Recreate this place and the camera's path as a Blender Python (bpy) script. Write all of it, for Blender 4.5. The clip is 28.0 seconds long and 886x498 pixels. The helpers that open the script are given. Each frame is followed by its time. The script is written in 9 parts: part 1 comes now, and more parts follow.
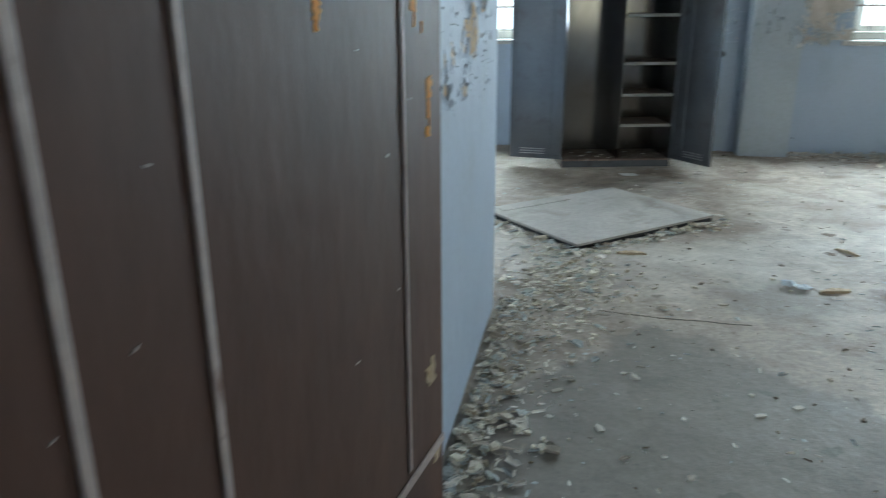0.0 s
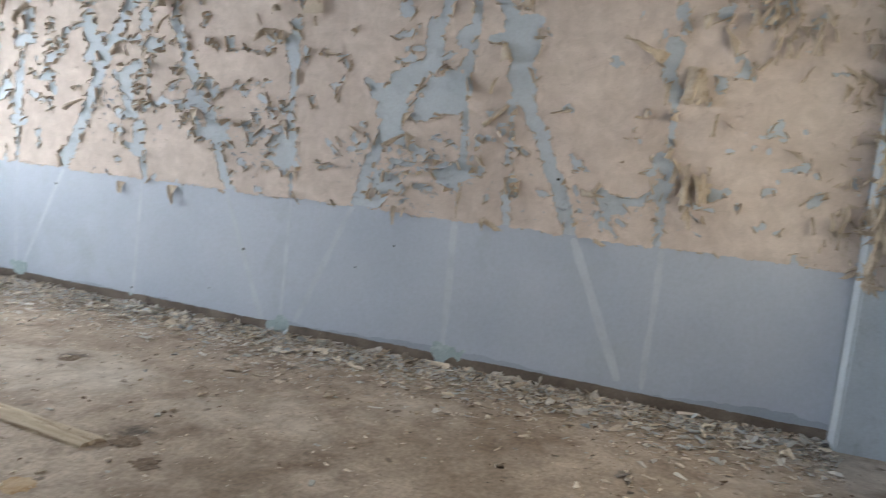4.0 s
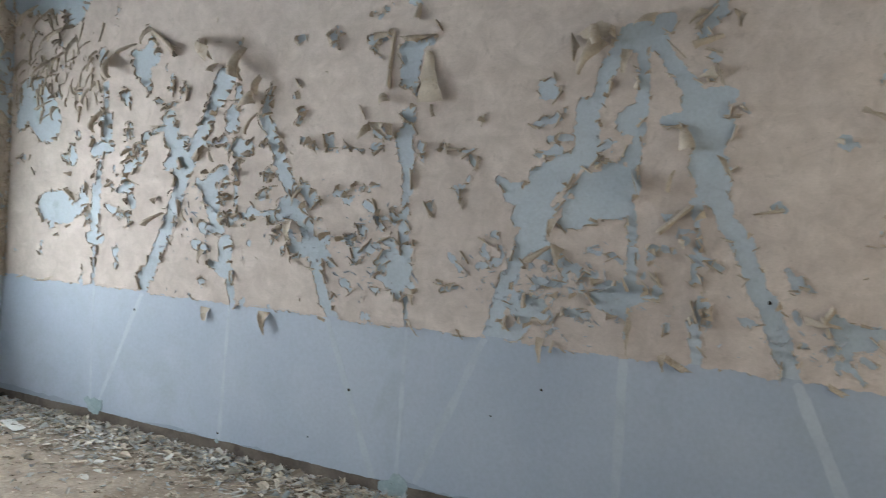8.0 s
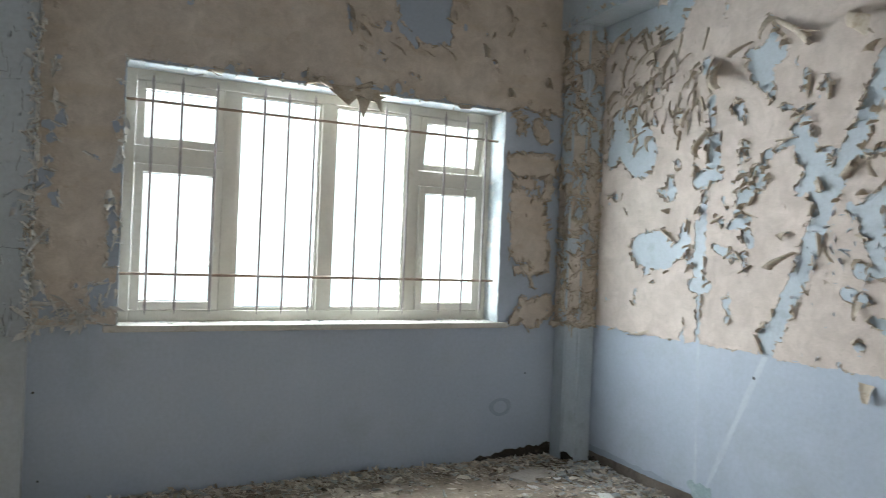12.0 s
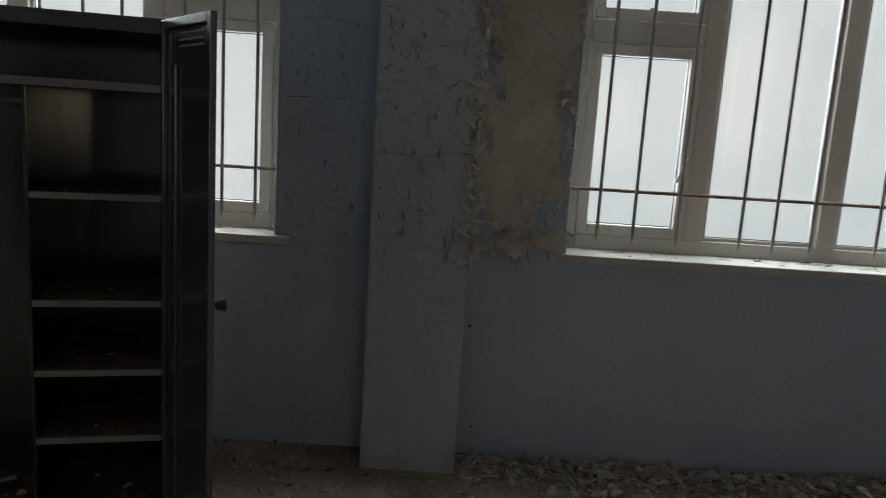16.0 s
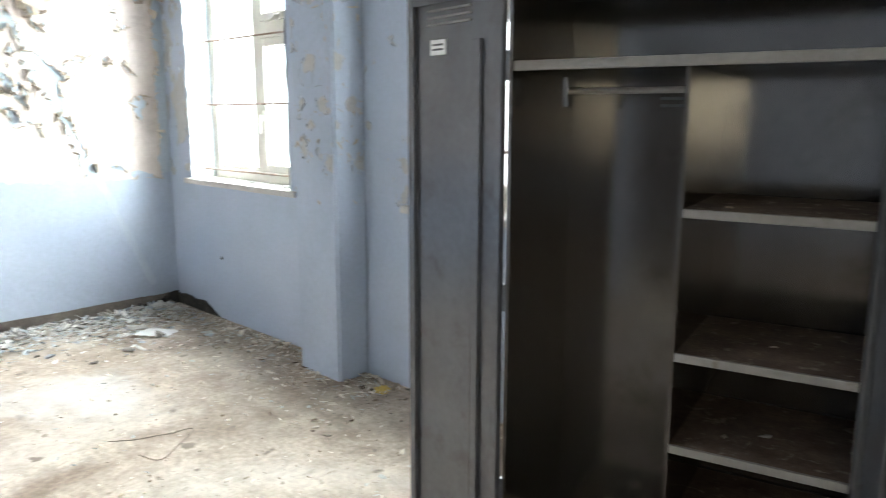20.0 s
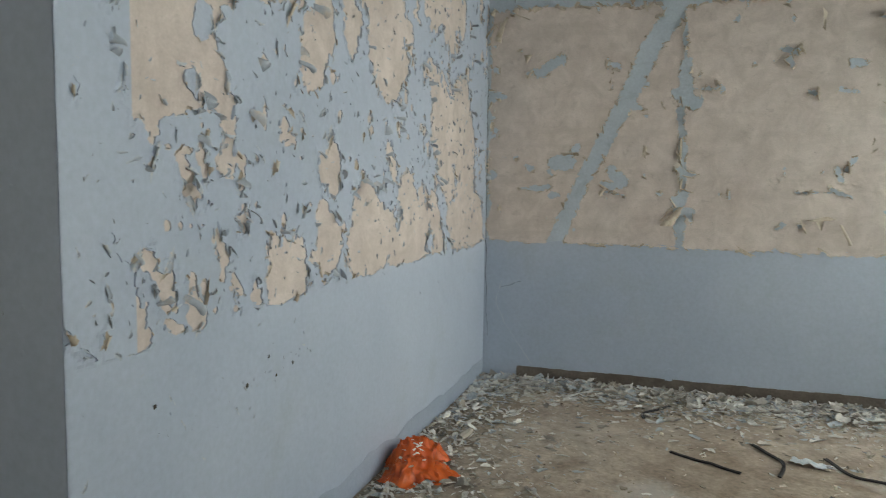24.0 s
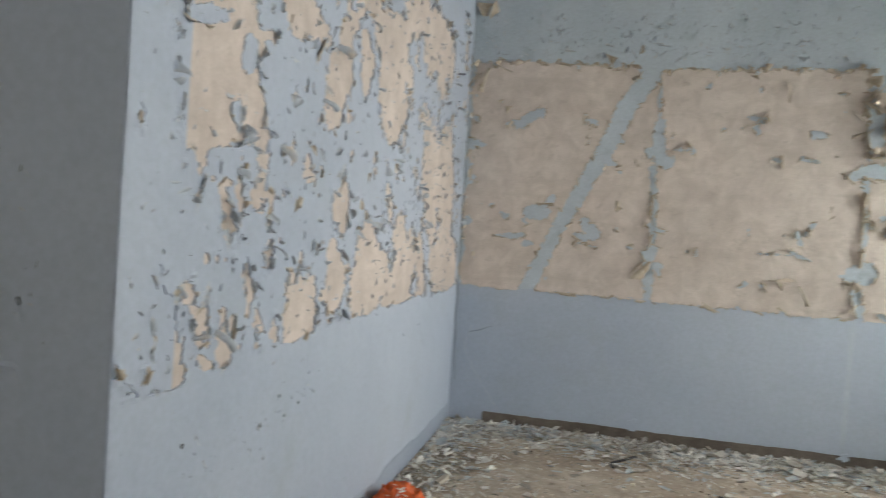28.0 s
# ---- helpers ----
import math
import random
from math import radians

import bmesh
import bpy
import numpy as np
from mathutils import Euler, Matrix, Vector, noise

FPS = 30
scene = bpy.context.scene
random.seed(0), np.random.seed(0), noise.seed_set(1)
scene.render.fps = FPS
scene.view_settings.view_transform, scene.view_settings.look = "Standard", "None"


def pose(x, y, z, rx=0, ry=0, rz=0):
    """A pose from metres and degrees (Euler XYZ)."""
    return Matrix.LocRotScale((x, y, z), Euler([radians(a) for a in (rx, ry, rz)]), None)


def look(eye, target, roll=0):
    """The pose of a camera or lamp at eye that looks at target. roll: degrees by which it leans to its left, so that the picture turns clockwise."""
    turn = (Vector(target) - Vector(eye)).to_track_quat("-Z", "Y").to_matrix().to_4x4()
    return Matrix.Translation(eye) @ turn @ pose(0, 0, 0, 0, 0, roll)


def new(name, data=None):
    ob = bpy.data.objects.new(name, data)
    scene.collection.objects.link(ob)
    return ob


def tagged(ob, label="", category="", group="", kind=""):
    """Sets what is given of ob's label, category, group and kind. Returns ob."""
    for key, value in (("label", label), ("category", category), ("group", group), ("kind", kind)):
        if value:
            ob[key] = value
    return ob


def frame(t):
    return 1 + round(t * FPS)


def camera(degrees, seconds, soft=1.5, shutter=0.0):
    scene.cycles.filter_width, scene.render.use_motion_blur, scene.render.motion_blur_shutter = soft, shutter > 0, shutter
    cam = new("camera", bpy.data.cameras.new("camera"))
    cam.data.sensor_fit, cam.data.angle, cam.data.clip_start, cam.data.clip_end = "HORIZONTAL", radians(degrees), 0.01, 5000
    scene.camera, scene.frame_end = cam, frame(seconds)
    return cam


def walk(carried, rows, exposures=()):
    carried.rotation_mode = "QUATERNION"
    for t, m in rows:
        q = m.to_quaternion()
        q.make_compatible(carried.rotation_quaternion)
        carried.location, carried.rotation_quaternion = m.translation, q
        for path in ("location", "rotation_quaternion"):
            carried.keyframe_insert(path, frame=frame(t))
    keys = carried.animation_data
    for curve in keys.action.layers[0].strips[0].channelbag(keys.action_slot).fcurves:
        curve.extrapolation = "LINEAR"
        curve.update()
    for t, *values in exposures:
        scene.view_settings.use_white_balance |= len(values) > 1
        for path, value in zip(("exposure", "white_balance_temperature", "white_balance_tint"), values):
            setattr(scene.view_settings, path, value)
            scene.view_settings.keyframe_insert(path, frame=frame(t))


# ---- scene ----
cam = camera(61.8, 28.0, 1.0, 0.35)
PATH = [
    (0, (-5.302, -7.234, 1.308), (-5.665, -5.369, 0.683), -0.3),
    (0.5, (-5.319, -7.101, 1.337), (-5.287, -5.187, 0.759), 0.3),
    (1, (-5.261, -7.008, 1.369), (-4.979, -5.102, 0.833), 0.1),
    (1.5, (-5.195, -6.916, 1.36), (-4.723, -5.039, 0.856), -0.1),
    (2, (-5.081, -6.787, 1.356), (-4.365, -4.978, 0.894), 0.7),
    (2.5, (-4.993, -6.723, 1.412), (-3.888, -5.112, 0.982), 2.7),
    (3, (-4.887, -6.742, 1.479), (-3.434, -5.428, 1.074), 4.2),
    (3.5, (-4.834, -6.648, 1.451), (-3.096, -5.72, 1.11), 5.7),
    (4, (-4.773, -6.612, 1.363), (-2.875, -6.022, 1.138), 6.2),
    (4.5, (-4.728, -6.554, 1.286), (-2.773, -6.15, 1.165), 5.9),
    (6.5, (-4.173, -6.217, 1.632), (-2.245, -5.69, 1.556), 4.4),
    (7, (-4.062, -6.132, 1.646), (-2.154, -5.538, 1.565), 4.2),
    (7.5, (-3.948, -6.024, 1.636), (-2.071, -5.337, 1.558), 4.1),
    (8, (-3.836, -5.865, 1.62), (-2.012, -5.046, 1.553), 3.7),
    (8.5, (-3.759, -5.727, 1.619), (-2.021, -4.738, 1.57), 3.0),
    (9, (-3.657, -5.593, 1.562), (-2.047, -4.407, 1.545), 2.4),
    (9.5, (-3.571, -5.439, 1.522), (-2.1, -4.084, 1.52), 1.7),
    (10, (-3.441, -5.282, 1.527), (-2.109, -3.79, 1.532), 1.6),
    (10.5, (-3.345, -5.149, 1.55), (-2.128, -3.562, 1.552), 1.9),
    (11, (-3.262, -5.013, 1.523), (-2.153, -3.349, 1.528), 2.3),
    (11.5, (-3.287, -4.806, 1.512), (-2.264, -3.088, 1.51), 2.5),
    (12, (-3.311, -4.619, 1.517), (-2.422, -2.828, 1.515), 2.4),
    (12.5, (-3.311, -4.475, 1.48), (-2.624, -2.596, 1.471), 2.4),
    (13, (-3.282, -4.341, 1.453), (-2.822, -2.395, 1.421), 2.0),
    (13.5, (-3.27, -4.144, 1.413), (-2.99, -2.164, 1.358), 1.7),
    (15.5, (-3.6, -3.461, 1.539), (-3.508, -1.487, 1.231), 4.1),
    (16, (-3.624, -3.326, 1.543), (-3.631, -1.354, 1.211), 3.6),
    (16.5, (-3.665, -3.195, 1.509), (-3.818, -1.233, 1.154), 2.7),
    (17, (-3.68, -3.039, 1.493), (-3.991, -1.101, 1.107), 1.8),
    (17.5, (-3.698, -2.893, 1.494), (-4.156, -0.99, 1.081), 1.4),
    (18, (-3.726, -2.791, 1.489), (-4.325, -0.931, 1.063), 1.4),
    (18.5, (-3.793, -2.719, 1.476), (-4.541, -0.912, 1.057), 1.5),
    (19, (-3.924, -2.659, 1.461), (-4.854, -0.934, 1.065), 1.1),
    (19.5, (-4.07, -2.617, 1.472), (-5.209, -1.016, 1.101), 0.5),
    (20, (-4.173, -2.607, 1.473), (-5.547, -1.2, 1.111), 0.1),
    (20.5, (-4.24, -2.609, 1.466), (-5.834, -1.454, 1.113), -0.1),
    (21, (-4.272, -2.622, 1.456), (-6.037, -1.746, 1.112), -0.4),
    (21.5, (-4.297, -2.606, 1.474), (-6.178, -2.021, 1.13), -0.6),
    (22, (-4.304, -2.594, 1.486), (-6.251, -2.281, 1.155), -0.6),
    (22.5, (-4.293, -2.585, 1.482), (-6.27, -2.545, 1.18), -0.7),
    (24.5, (-4.322, -2.79, 1.419), (-6.202, -3.453, 1.255), 1.1),
    (25, (-4.309, -2.809, 1.416), (-6.231, -3.355, 1.328), 1.9),
    (25.5, (-4.304, -2.836, 1.422), (-6.277, -3.159, 1.388), 2.6),
    (26, (-4.291, -2.843, 1.419), (-6.288, -2.955, 1.418), 3.1),
    (26.5, (-4.294, -2.876, 1.416), (-6.294, -2.875, 1.424), 3.3),
    (27, (-4.28, -2.92, 1.427), (-6.28, -2.909, 1.431), 3.4),
    (27.5, (-4.237, -2.969, 1.428), (-6.234, -3.088, 1.415), 3.8),
    (28, (-4.219, -3.047, 1.433), (-6.172, -3.475, 1.373), 4.0),
]
EXPOSURES = [(0, 1.0, 5650, -1), (1, 1.12, 5750, -3), (2, 0.95, 6350, 7), (3, 0.8, 6600, 12), (4, 0.78, 6550, 13), (4.5, 0.65, 6850, 3), (6.5, 0.48, 6550, 8), (8, 0.48, 6400, 9), (9, 0.3, 6300, 10), (10, 0.33, 6330, 9), (11, 0.4, 6400, 9), (12, 0.38, 6450, 8), (13, -0.9, 6750, 7), (15.5, -1.65, 6750, 12), (16, -1.3, 6750, 12), (16.5, -0.4, 6700, 10), (17, 1.0, 6800, 9), (18, 1.85, 6800, 8), (19, 2.05, 6750, 9), (20, 1.45, 6600, 9), (21, 0.7, 6450, 5), (22, 0.34, 6550, 8), (24.5, -0.3, 7200, 5), (25, -0.28, 7200, 6), (26, -0.3, 7080, 7), (27, -0.12, 7080, 8), (28, 0.0, 7280, 10)]
walk(cam, [(t, look(eye, target, roll)) for t, eye, target, roll in PATH], EXPOSURES)

# ---- world, light and exposure ----
world = bpy.data.worlds.new("sky")
scene.world = world
world.use_nodes = True
wn = world.node_tree.nodes
sky = wn.new("ShaderNodeTexSky")
sky.sky_type = "NISHITA"
sky.sun_disc = False
sky.sun_elevation, sky.sun_rotation = radians(35), radians(200)
world.node_tree.links.new(sky.outputs[0], wn["Background"].inputs[0])
wn["Background"].inputs[1].default_value = 0.1


def window_light(name, centre, target, size_x, size_y, watts, colour):
    lamp = bpy.data.lights.new(name, "AREA")
    lamp.shape, lamp.size, lamp.size_y, lamp.energy, lamp.color = "RECTANGLE", size_x, size_y, watts, colour
    ob = new(name, lamp)
    ob.matrix_world = look(centre, target)
    return ob


DAY = (0.93, 0.97, 1.0)
window_light("daylight_window_east", (-1.82, 0.72, 1.98), (-1.82, -0.28, 1.60), 2.8, 1.9, 290, DAY)
window_light("daylight_window_middle", (-5.665, 0.72, 1.98), (-5.665, -0.28, 1.60), 2.8, 1.9, 290, DAY)
window_light("daylight_window_west", (-8.66, 0.72, 1.98), (-8.66, -0.28, 1.60), 1.5, 1.9, 215, DAY)
window_light("daylight_window_south", (-1.35, -8.2, 1.75), (-1.35, -7, 1.75), 1.3, 1.5, 18, (1.0, 0.80, 0.54))


def glow(name, colour, strength):
    m = bpy.data.materials.new(name)
    m.use_nodes = True
    p = m.node_tree.nodes["Principled BSDF"]
    p.inputs["Base Color"].default_value = (0, 0, 0, 1)
    p.inputs["Roughness"].default_value = 1.0
    p.inputs["Emission Color"].default_value = (*colour, 1)
    p.inputs["Emission Strength"].default_value = strength
    return m


HAZE = glow("white_sky_haze", (0.96, 0.985, 1.0), 2.1)
HAZE_WARM = glow("warm_sky_haze", (1.0, 0.95, 0.85), 1.6)


# ---- materials ----
def ramp(nt, a, b, source, lo=0.35, hi=0.65):
    r = nt.nodes.new("ShaderNodeValToRGB")
    r.color_ramp.elements[0].position, r.color_ramp.elements[1].position = lo, hi
    r.color_ramp.elements[0].color, r.color_ramp.elements[1].color = (*a, 1), (*b, 1)
    nt.links.new(source, r.inputs[0])
    return r.outputs[0]


def noise_node(nt, coord, scale, detail=4, rough=0.55, distort=0.0):
    n = nt.nodes.new("ShaderNodeTexNoise")
    n.inputs["Scale"].default_value, n.inputs["Detail"].default_value = scale, detail
    n.inputs["Roughness"].default_value, n.inputs["Distortion"].default_value = rough, distort
    nt.links.new(coord, n.inputs["Vector"])
    return n.outputs["Fac"]


def mixed(nt, fac, a, b, mode="MIX"):
    m = nt.nodes.new("ShaderNodeMix")
    m.data_type, m.blend_type = "RGBA", mode
    for socket, value in ((m.inputs[0], fac), (m.inputs[6], a), (m.inputs[7], b)):
        if isinstance(value, (int, float)):
            socket.default_value = value
        elif isinstance(value, tuple):
            socket.default_value = (*value, 1)
        else:
            nt.links.new(value, socket)
    return m.outputs[2]


def surface(name, c1, c2, scale=1.5, stain=None, stain_scale=4.0, stain_lo=0.6, stain_hi=0.75, fine=60, fine_amount=0.12,
            rough=0.8, bump=0.15, bump_scale=90, metal=0.0, vary=None, stretch=(1, 1, 1)):
    """A weathered surface: broad tone, stains with edges of their own, fine grain and relief; vary: "object" or "island" tones."""
    m = bpy.data.materials.new(name)
    m.use_nodes = True
    nt = m.node_tree
    p = nt.nodes["Principled BSDF"]
    tc = nt.nodes.new("ShaderNodeTexCoord")
    mp = nt.nodes.new("ShaderNodeMapping")
    mp.inputs["Scale"].default_value = stretch
    nt.links.new(tc.outputs["Object"], mp.inputs["Vector"])
    v = mp.outputs[0]
    col = ramp(nt, c1, c2, noise_node(nt, v, scale, 5))
    if stain:
        s = noise_node(nt, v, stain_scale, 6, 0.62, 0.4)
        f = nt.nodes.new("ShaderNodeMapRange")
        f.inputs[1].default_value, f.inputs[2].default_value = stain_lo, stain_hi
        nt.links.new(s, f.inputs[0])
        col = mixed(nt, f.outputs[0], col, stain)
    g = ramp(nt, (1 - fine_amount,) * 3, (1 + fine_amount,) * 3, noise_node(nt, v, fine, 3, 0.6), 0.3, 0.7)
    col = mixed(nt, 1.0, col, g, "MULTIPLY")
    if vary:
        src = nt.nodes.new("ShaderNodeObjectInfo").outputs["Random"] if vary == "object" else nt.nodes.new("ShaderNodeNewGeometry").outputs["Random Per Island"]
        r = nt.nodes.new("ShaderNodeValToRGB")
        r.color_ramp.interpolation = "CONSTANT"
        tones = ((0.0, (1.0, 0.96, 0.9)), (0.32, (0.78, 0.70, 0.60)), (0.46, (0.78, 0.86, 0.92)), (0.66, (1.25, 1.23, 1.18)), (0.88, (0.5, 0.46, 0.41)))
        while len(r.color_ramp.elements) < len(tones):
            r.color_ramp.elements.new(0.5)
        for el, (pos, c) in zip(r.color_ramp.elements, tones):
            el.position, el.color = pos, (*c, 1)
        nt.links.new(src, r.inputs[0])
        col = mixed(nt, 1.0, col, r.outputs[0], "MULTIPLY")
    nt.links.new(col, p.inputs["Base Color"])
    p.inputs["Roughness"].default_value, p.inputs["Metallic"].default_value = rough, metal
    if bump:
        b = nt.nodes.new("ShaderNodeBump")
        b.inputs["Strength"].default_value, b.inputs["Distance"].default_value = bump, 0.01
        nt.links.new(noise_node(nt, v, bump_scale, 5, 0.6), b.inputs["Height"])
        nt.links.new(b.outputs[0], p.inputs["Normal"])
    return m


BLUE = surface("blue_wall_paint", (0.38, 0.444, 0.54), (0.44, 0.504, 0.598), 0.9, (0.365, 0.42, 0.48), 1.7, 0.56, 0.8, 45, 0.05, 0.55, 0.06, 35)
BLUE_OLD = surface("old_blue_paint", (0.42, 0.49, 0.55), (0.50, 0.57, 0.63), 2.0, (0.37, 0.43, 0.48), 6, 0.58, 0.72, 60, 0.07, 0.65, 0.25, 30)
BLUE_DARK = surface("blue_border_paint", (0.30, 0.36, 0.45), (0.34, 0.39, 0.48), 2.0, None, 4, 0.6, 0.7, 60, 0.06, 0.6, 0.15, 40)
FILLER = surface("pale_filler_stripe", (0.455, 0.523, 0.597), (0.505, 0.572, 0.636), 3.0, (0.42, 0.485, 0.565), 5, 0.44, 0.66, 60, 0.05, 0.6, 0.12, 35)
GREENISH = surface("green_filler", (0.29, 0.385, 0.42), (0.37, 0.46, 0.50), 6.0, (0.48, 0.57, 0.6), 9, 0.55, 0.7, 70, 0.1, 0.7, 0.4, 30)
CURL = surface("curled_paint", (0.43, 0.37, 0.295), (0.58, 0.515, 0.425), 9.0, (0.36, 0.285, 0.205), 14, 0.52, 0.70, 70, 0.08, 0.75, 0.1, 60)
CURL_BLUE = surface("curled_blue_paint", (0.40, 0.45, 0.51), (0.47, 0.52, 0.57), 9.0, (0.56, 0.51, 0.45), 11, 0.52, 0.7, 70, 0.08, 0.7, 0.1, 60)
CEMENT = surface("brown_cement_skirting", (0.105, 0.086, 0.072), (0.19, 0.16, 0.135), 4.0, (0.09, 0.075, 0.065), 5, 0.55, 0.7, 60, 0.15, 0.85, 0.4, 50)
CEILING = surface("ceiling_paint", (0.33, 0.33, 0.32), (0.38, 0.38, 0.37), 1.0, (0.27, 0.26, 0.24), 2, 0.6, 0.75, 50, 0.06, 0.85, 0.15, 40)
FLAKE = surface("plaster_flakes", (0.58, 0.54, 0.48), (0.68, 0.64, 0.58), 20.0, None, 4, 0.6, 0.7, 80, 0.1, 0.85, 0.1, 80, vary="island")
FLAKE_PALE = surface("pale_blue_flakes", (0.49, 0.495, 0.495), (0.62, 0.622, 0.615), 20.0, None, 4, 0.6, 0.7, 80, 0.1, 0.85, 0.1, 80, vary="island")
CHIP = surface("plaster_chip", (0.55, 0.52, 0.47), (0.64, 0.61, 0.56), 20.0, (0.42, 0.33, 0.22), 18, 0.6, 0.7, 80, 0.1, 0.85, 0.2, 80, vary="object")
RUBBLE = surface("cream_plaster_rubble", (0.60, 0.56, 0.47), (0.70, 0.665, 0.58), 20.0, (0.5, 0.44, 0.33), 18, 0.52, 0.68, 80, 0.1, 0.9, 0.25, 80, vary="island")
EARTH = surface("earth_crumbs", (0.15, 0.115, 0.085), (0.24, 0.19, 0.145), 20.0, None, 4, 0.6, 0.7, 80, 0.2, 0.95, 0.3, 80, vary="island")
CLOD = surface("brown_dirt", (0.15, 0.11, 0.078), (0.23, 0.175, 0.13), 25.0, (0.32, 0.26, 0.2), 30, 0.52, 0.7, 90, 0.25, 0.95, 0.6, 70)
UPVC = surface("white_plastic_frame", (0.53, 0.51, 0.455), (0.60, 0.58, 0.52), 3.0, (0.46, 0.42, 0.34), 8, 0.6, 0.8, 60, 0.04, 0.4, 0.04, 40)
SILL = surface("white_sill", (0.50, 0.48, 0.44), (0.58, 0.56, 0.52), 5.0, (0.42, 0.38, 0.32), 12, 0.58, 0.7, 70, 0.08, 0.6, 0.2, 60)
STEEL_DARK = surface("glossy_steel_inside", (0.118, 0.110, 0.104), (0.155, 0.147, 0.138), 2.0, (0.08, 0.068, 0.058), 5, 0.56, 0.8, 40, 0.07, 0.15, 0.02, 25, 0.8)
RUST = surface("rusty_iron_bar", (0.20, 0.135, 0.09), (0.33, 0.25, 0.19), 18.0, (0.42, 0.39, 0.35), 9, 0.52, 0.66, 90, 0.2, 0.75, 0.3, 120, 0.2)
BAR = surface("grey_painted_bar", (0.27, 0.24, 0.235), (0.35, 0.32, 0.315), 12.0, (0.22, 0.12, 0.07), 20, 0.6, 0.72, 90, 0.15, 0.6, 0.2, 120)
STEEL = surface("dark_grey_steel", (0.115, 0.122, 0.132), (0.15, 0.157, 0.168), 2.5, (0.095, 0.094, 0.094), 7, 0.55, 0.75, 40, 0.06, 0.22, 0.03, 25, 0.5)
EDGE = surface("pale_shelf_edge", (0.215, 0.208, 0.195), (0.27, 0.26, 0.24), 6.0, (0.16, 0.12, 0.09), 14, 0.6, 0.7, 60, 0.08, 0.5, 0.1, 50)
DIRT = surface("rusty_shelf_dirt", (0.09, 0.06, 0.045), (0.17, 0.12, 0.09), 9.0, (0.28, 0.24, 0.2), 22, 0.58, 0.66, 80, 0.25, 0.9, 0.4, 70)
BLACK = surface("black_rubber", (0.014, 0.014, 0.016), (0.03, 0.03, 0.032), 8.0, (0.10, 0.095, 0.09), 16, 0.62, 0.72, 80, 0.1, 0.5, 0.2, 60)
BROWN = surface("brown_door_paint", (0.088, 0.042, 0.027), (0.128, 0.062, 0.040), 1.8, (0.06, 0.032, 0.023), 4.0, 0.5, 0.75, 50, 0.10, 0.56, 0.16, 30, stretch=(1, 1, 0.35))
BEAD = surface("pale_bead", (0.50, 0.41, 0.365), (0.62, 0.525, 0.475), 9.0, (0.30, 0.20, 0.16), 26, 0.56, 0.7, 60, 0.1, 0.5, 0.2, 60)
RAW = surface("raw_splintered_wood", (0.48, 0.37, 0.23), (0.62, 0.50, 0.33), 12.0, (0.40, 0.26, 0.12), 16, 0.56, 0.7, 80, 0.15, 0.8, 0.3, 90, stretch=(3, 1, 1))
ORANGE_W = surface("orange_undercoat", (0.84, 0.31, 0.02), (0.92, 0.42, 0.05), 60.0, None, 4, 0.6, 0.7, 80, 0.12, 0.7, 0.2, 90)
PLANK = surface("weathered_plank", (0.46, 0.385, 0.275), (0.68, 0.60, 0.46), 3.0, (0.28, 0.20, 0.13), 5, 0.52, 0.68, 50, 0.2, 0.85, 0.5, 60, stretch=(8, 0.7, 4))
BOARD = surface("dusty_board", (0.40, 0.365, 0.325), (0.50, 0.465, 0.42), 2.2, (0.32, 0.275, 0.235), 3.5, 0.52, 0.7, 60, 0.12, 0.85, 0.2, 70)
TARP = surface("orange_plastic", (0.52, 0.075, 0.010), (0.66, 0.125, 0.02), 6.0, (0.36, 0.05, 0.01), 9, 0.56, 0.7, 50, 0.08, 0.45, 0.25, 40)
PAPER = surface("white_paper", (0.72, 0.72, 0.70), (0.8, 0.8, 0.78), 6.0, (0.6, 0.58, 0.52), 9, 0.6, 0.8, 50, 0.04, 0.7, 0.05, 40)
FOIL = surface("blue_white_wrapper", (0.55, 0.62, 0.68), (0.72, 0.75, 0.78), 30.0, None, 4, 0.6, 0.7, 50, 0.06, 0.4, 0.1, 40)
WIRE = surface("thin_wire", (0.20, 0.165, 0.13), (0.30, 0.25, 0.2), 20.0, None, 4, 0.6, 0.7, 50, 0.1, 0.6, 0.1, 40, 0.3)
YELLOW = surface("yellow_scrap", (0.55, 0.38, 0.08), (0.64, 0.47, 0.13), 20.0, None, 4, 0.6, 0.7, 50, 0.1, 0.7, 0.1, 40)
BLUE_BIT = surface("blue_plastic_bit", (0.02, 0.06, 0.24), (0.04, 0.09, 0.32), 20.0, None, 4, 0.6, 0.7, 50, 0.1, 0.5, 0.1, 40)
MORTAR = surface("ragged_white_plaster", (0.48, 0.53, 0.57), (0.56, 0.61, 0.64), 8.0, (0.68, 0.68, 0.66), 12, 0.54, 0.62, 60, 0.1, 0.85, 0.5, 40)
OUTER = surface("plain_outer_wall", (0.5, 0.48, 0.45), (0.55, 0.53, 0.5), 1.0, None, 4, 0.6, 0.7, 50, 0.05, 0.9, 0.1, 30)


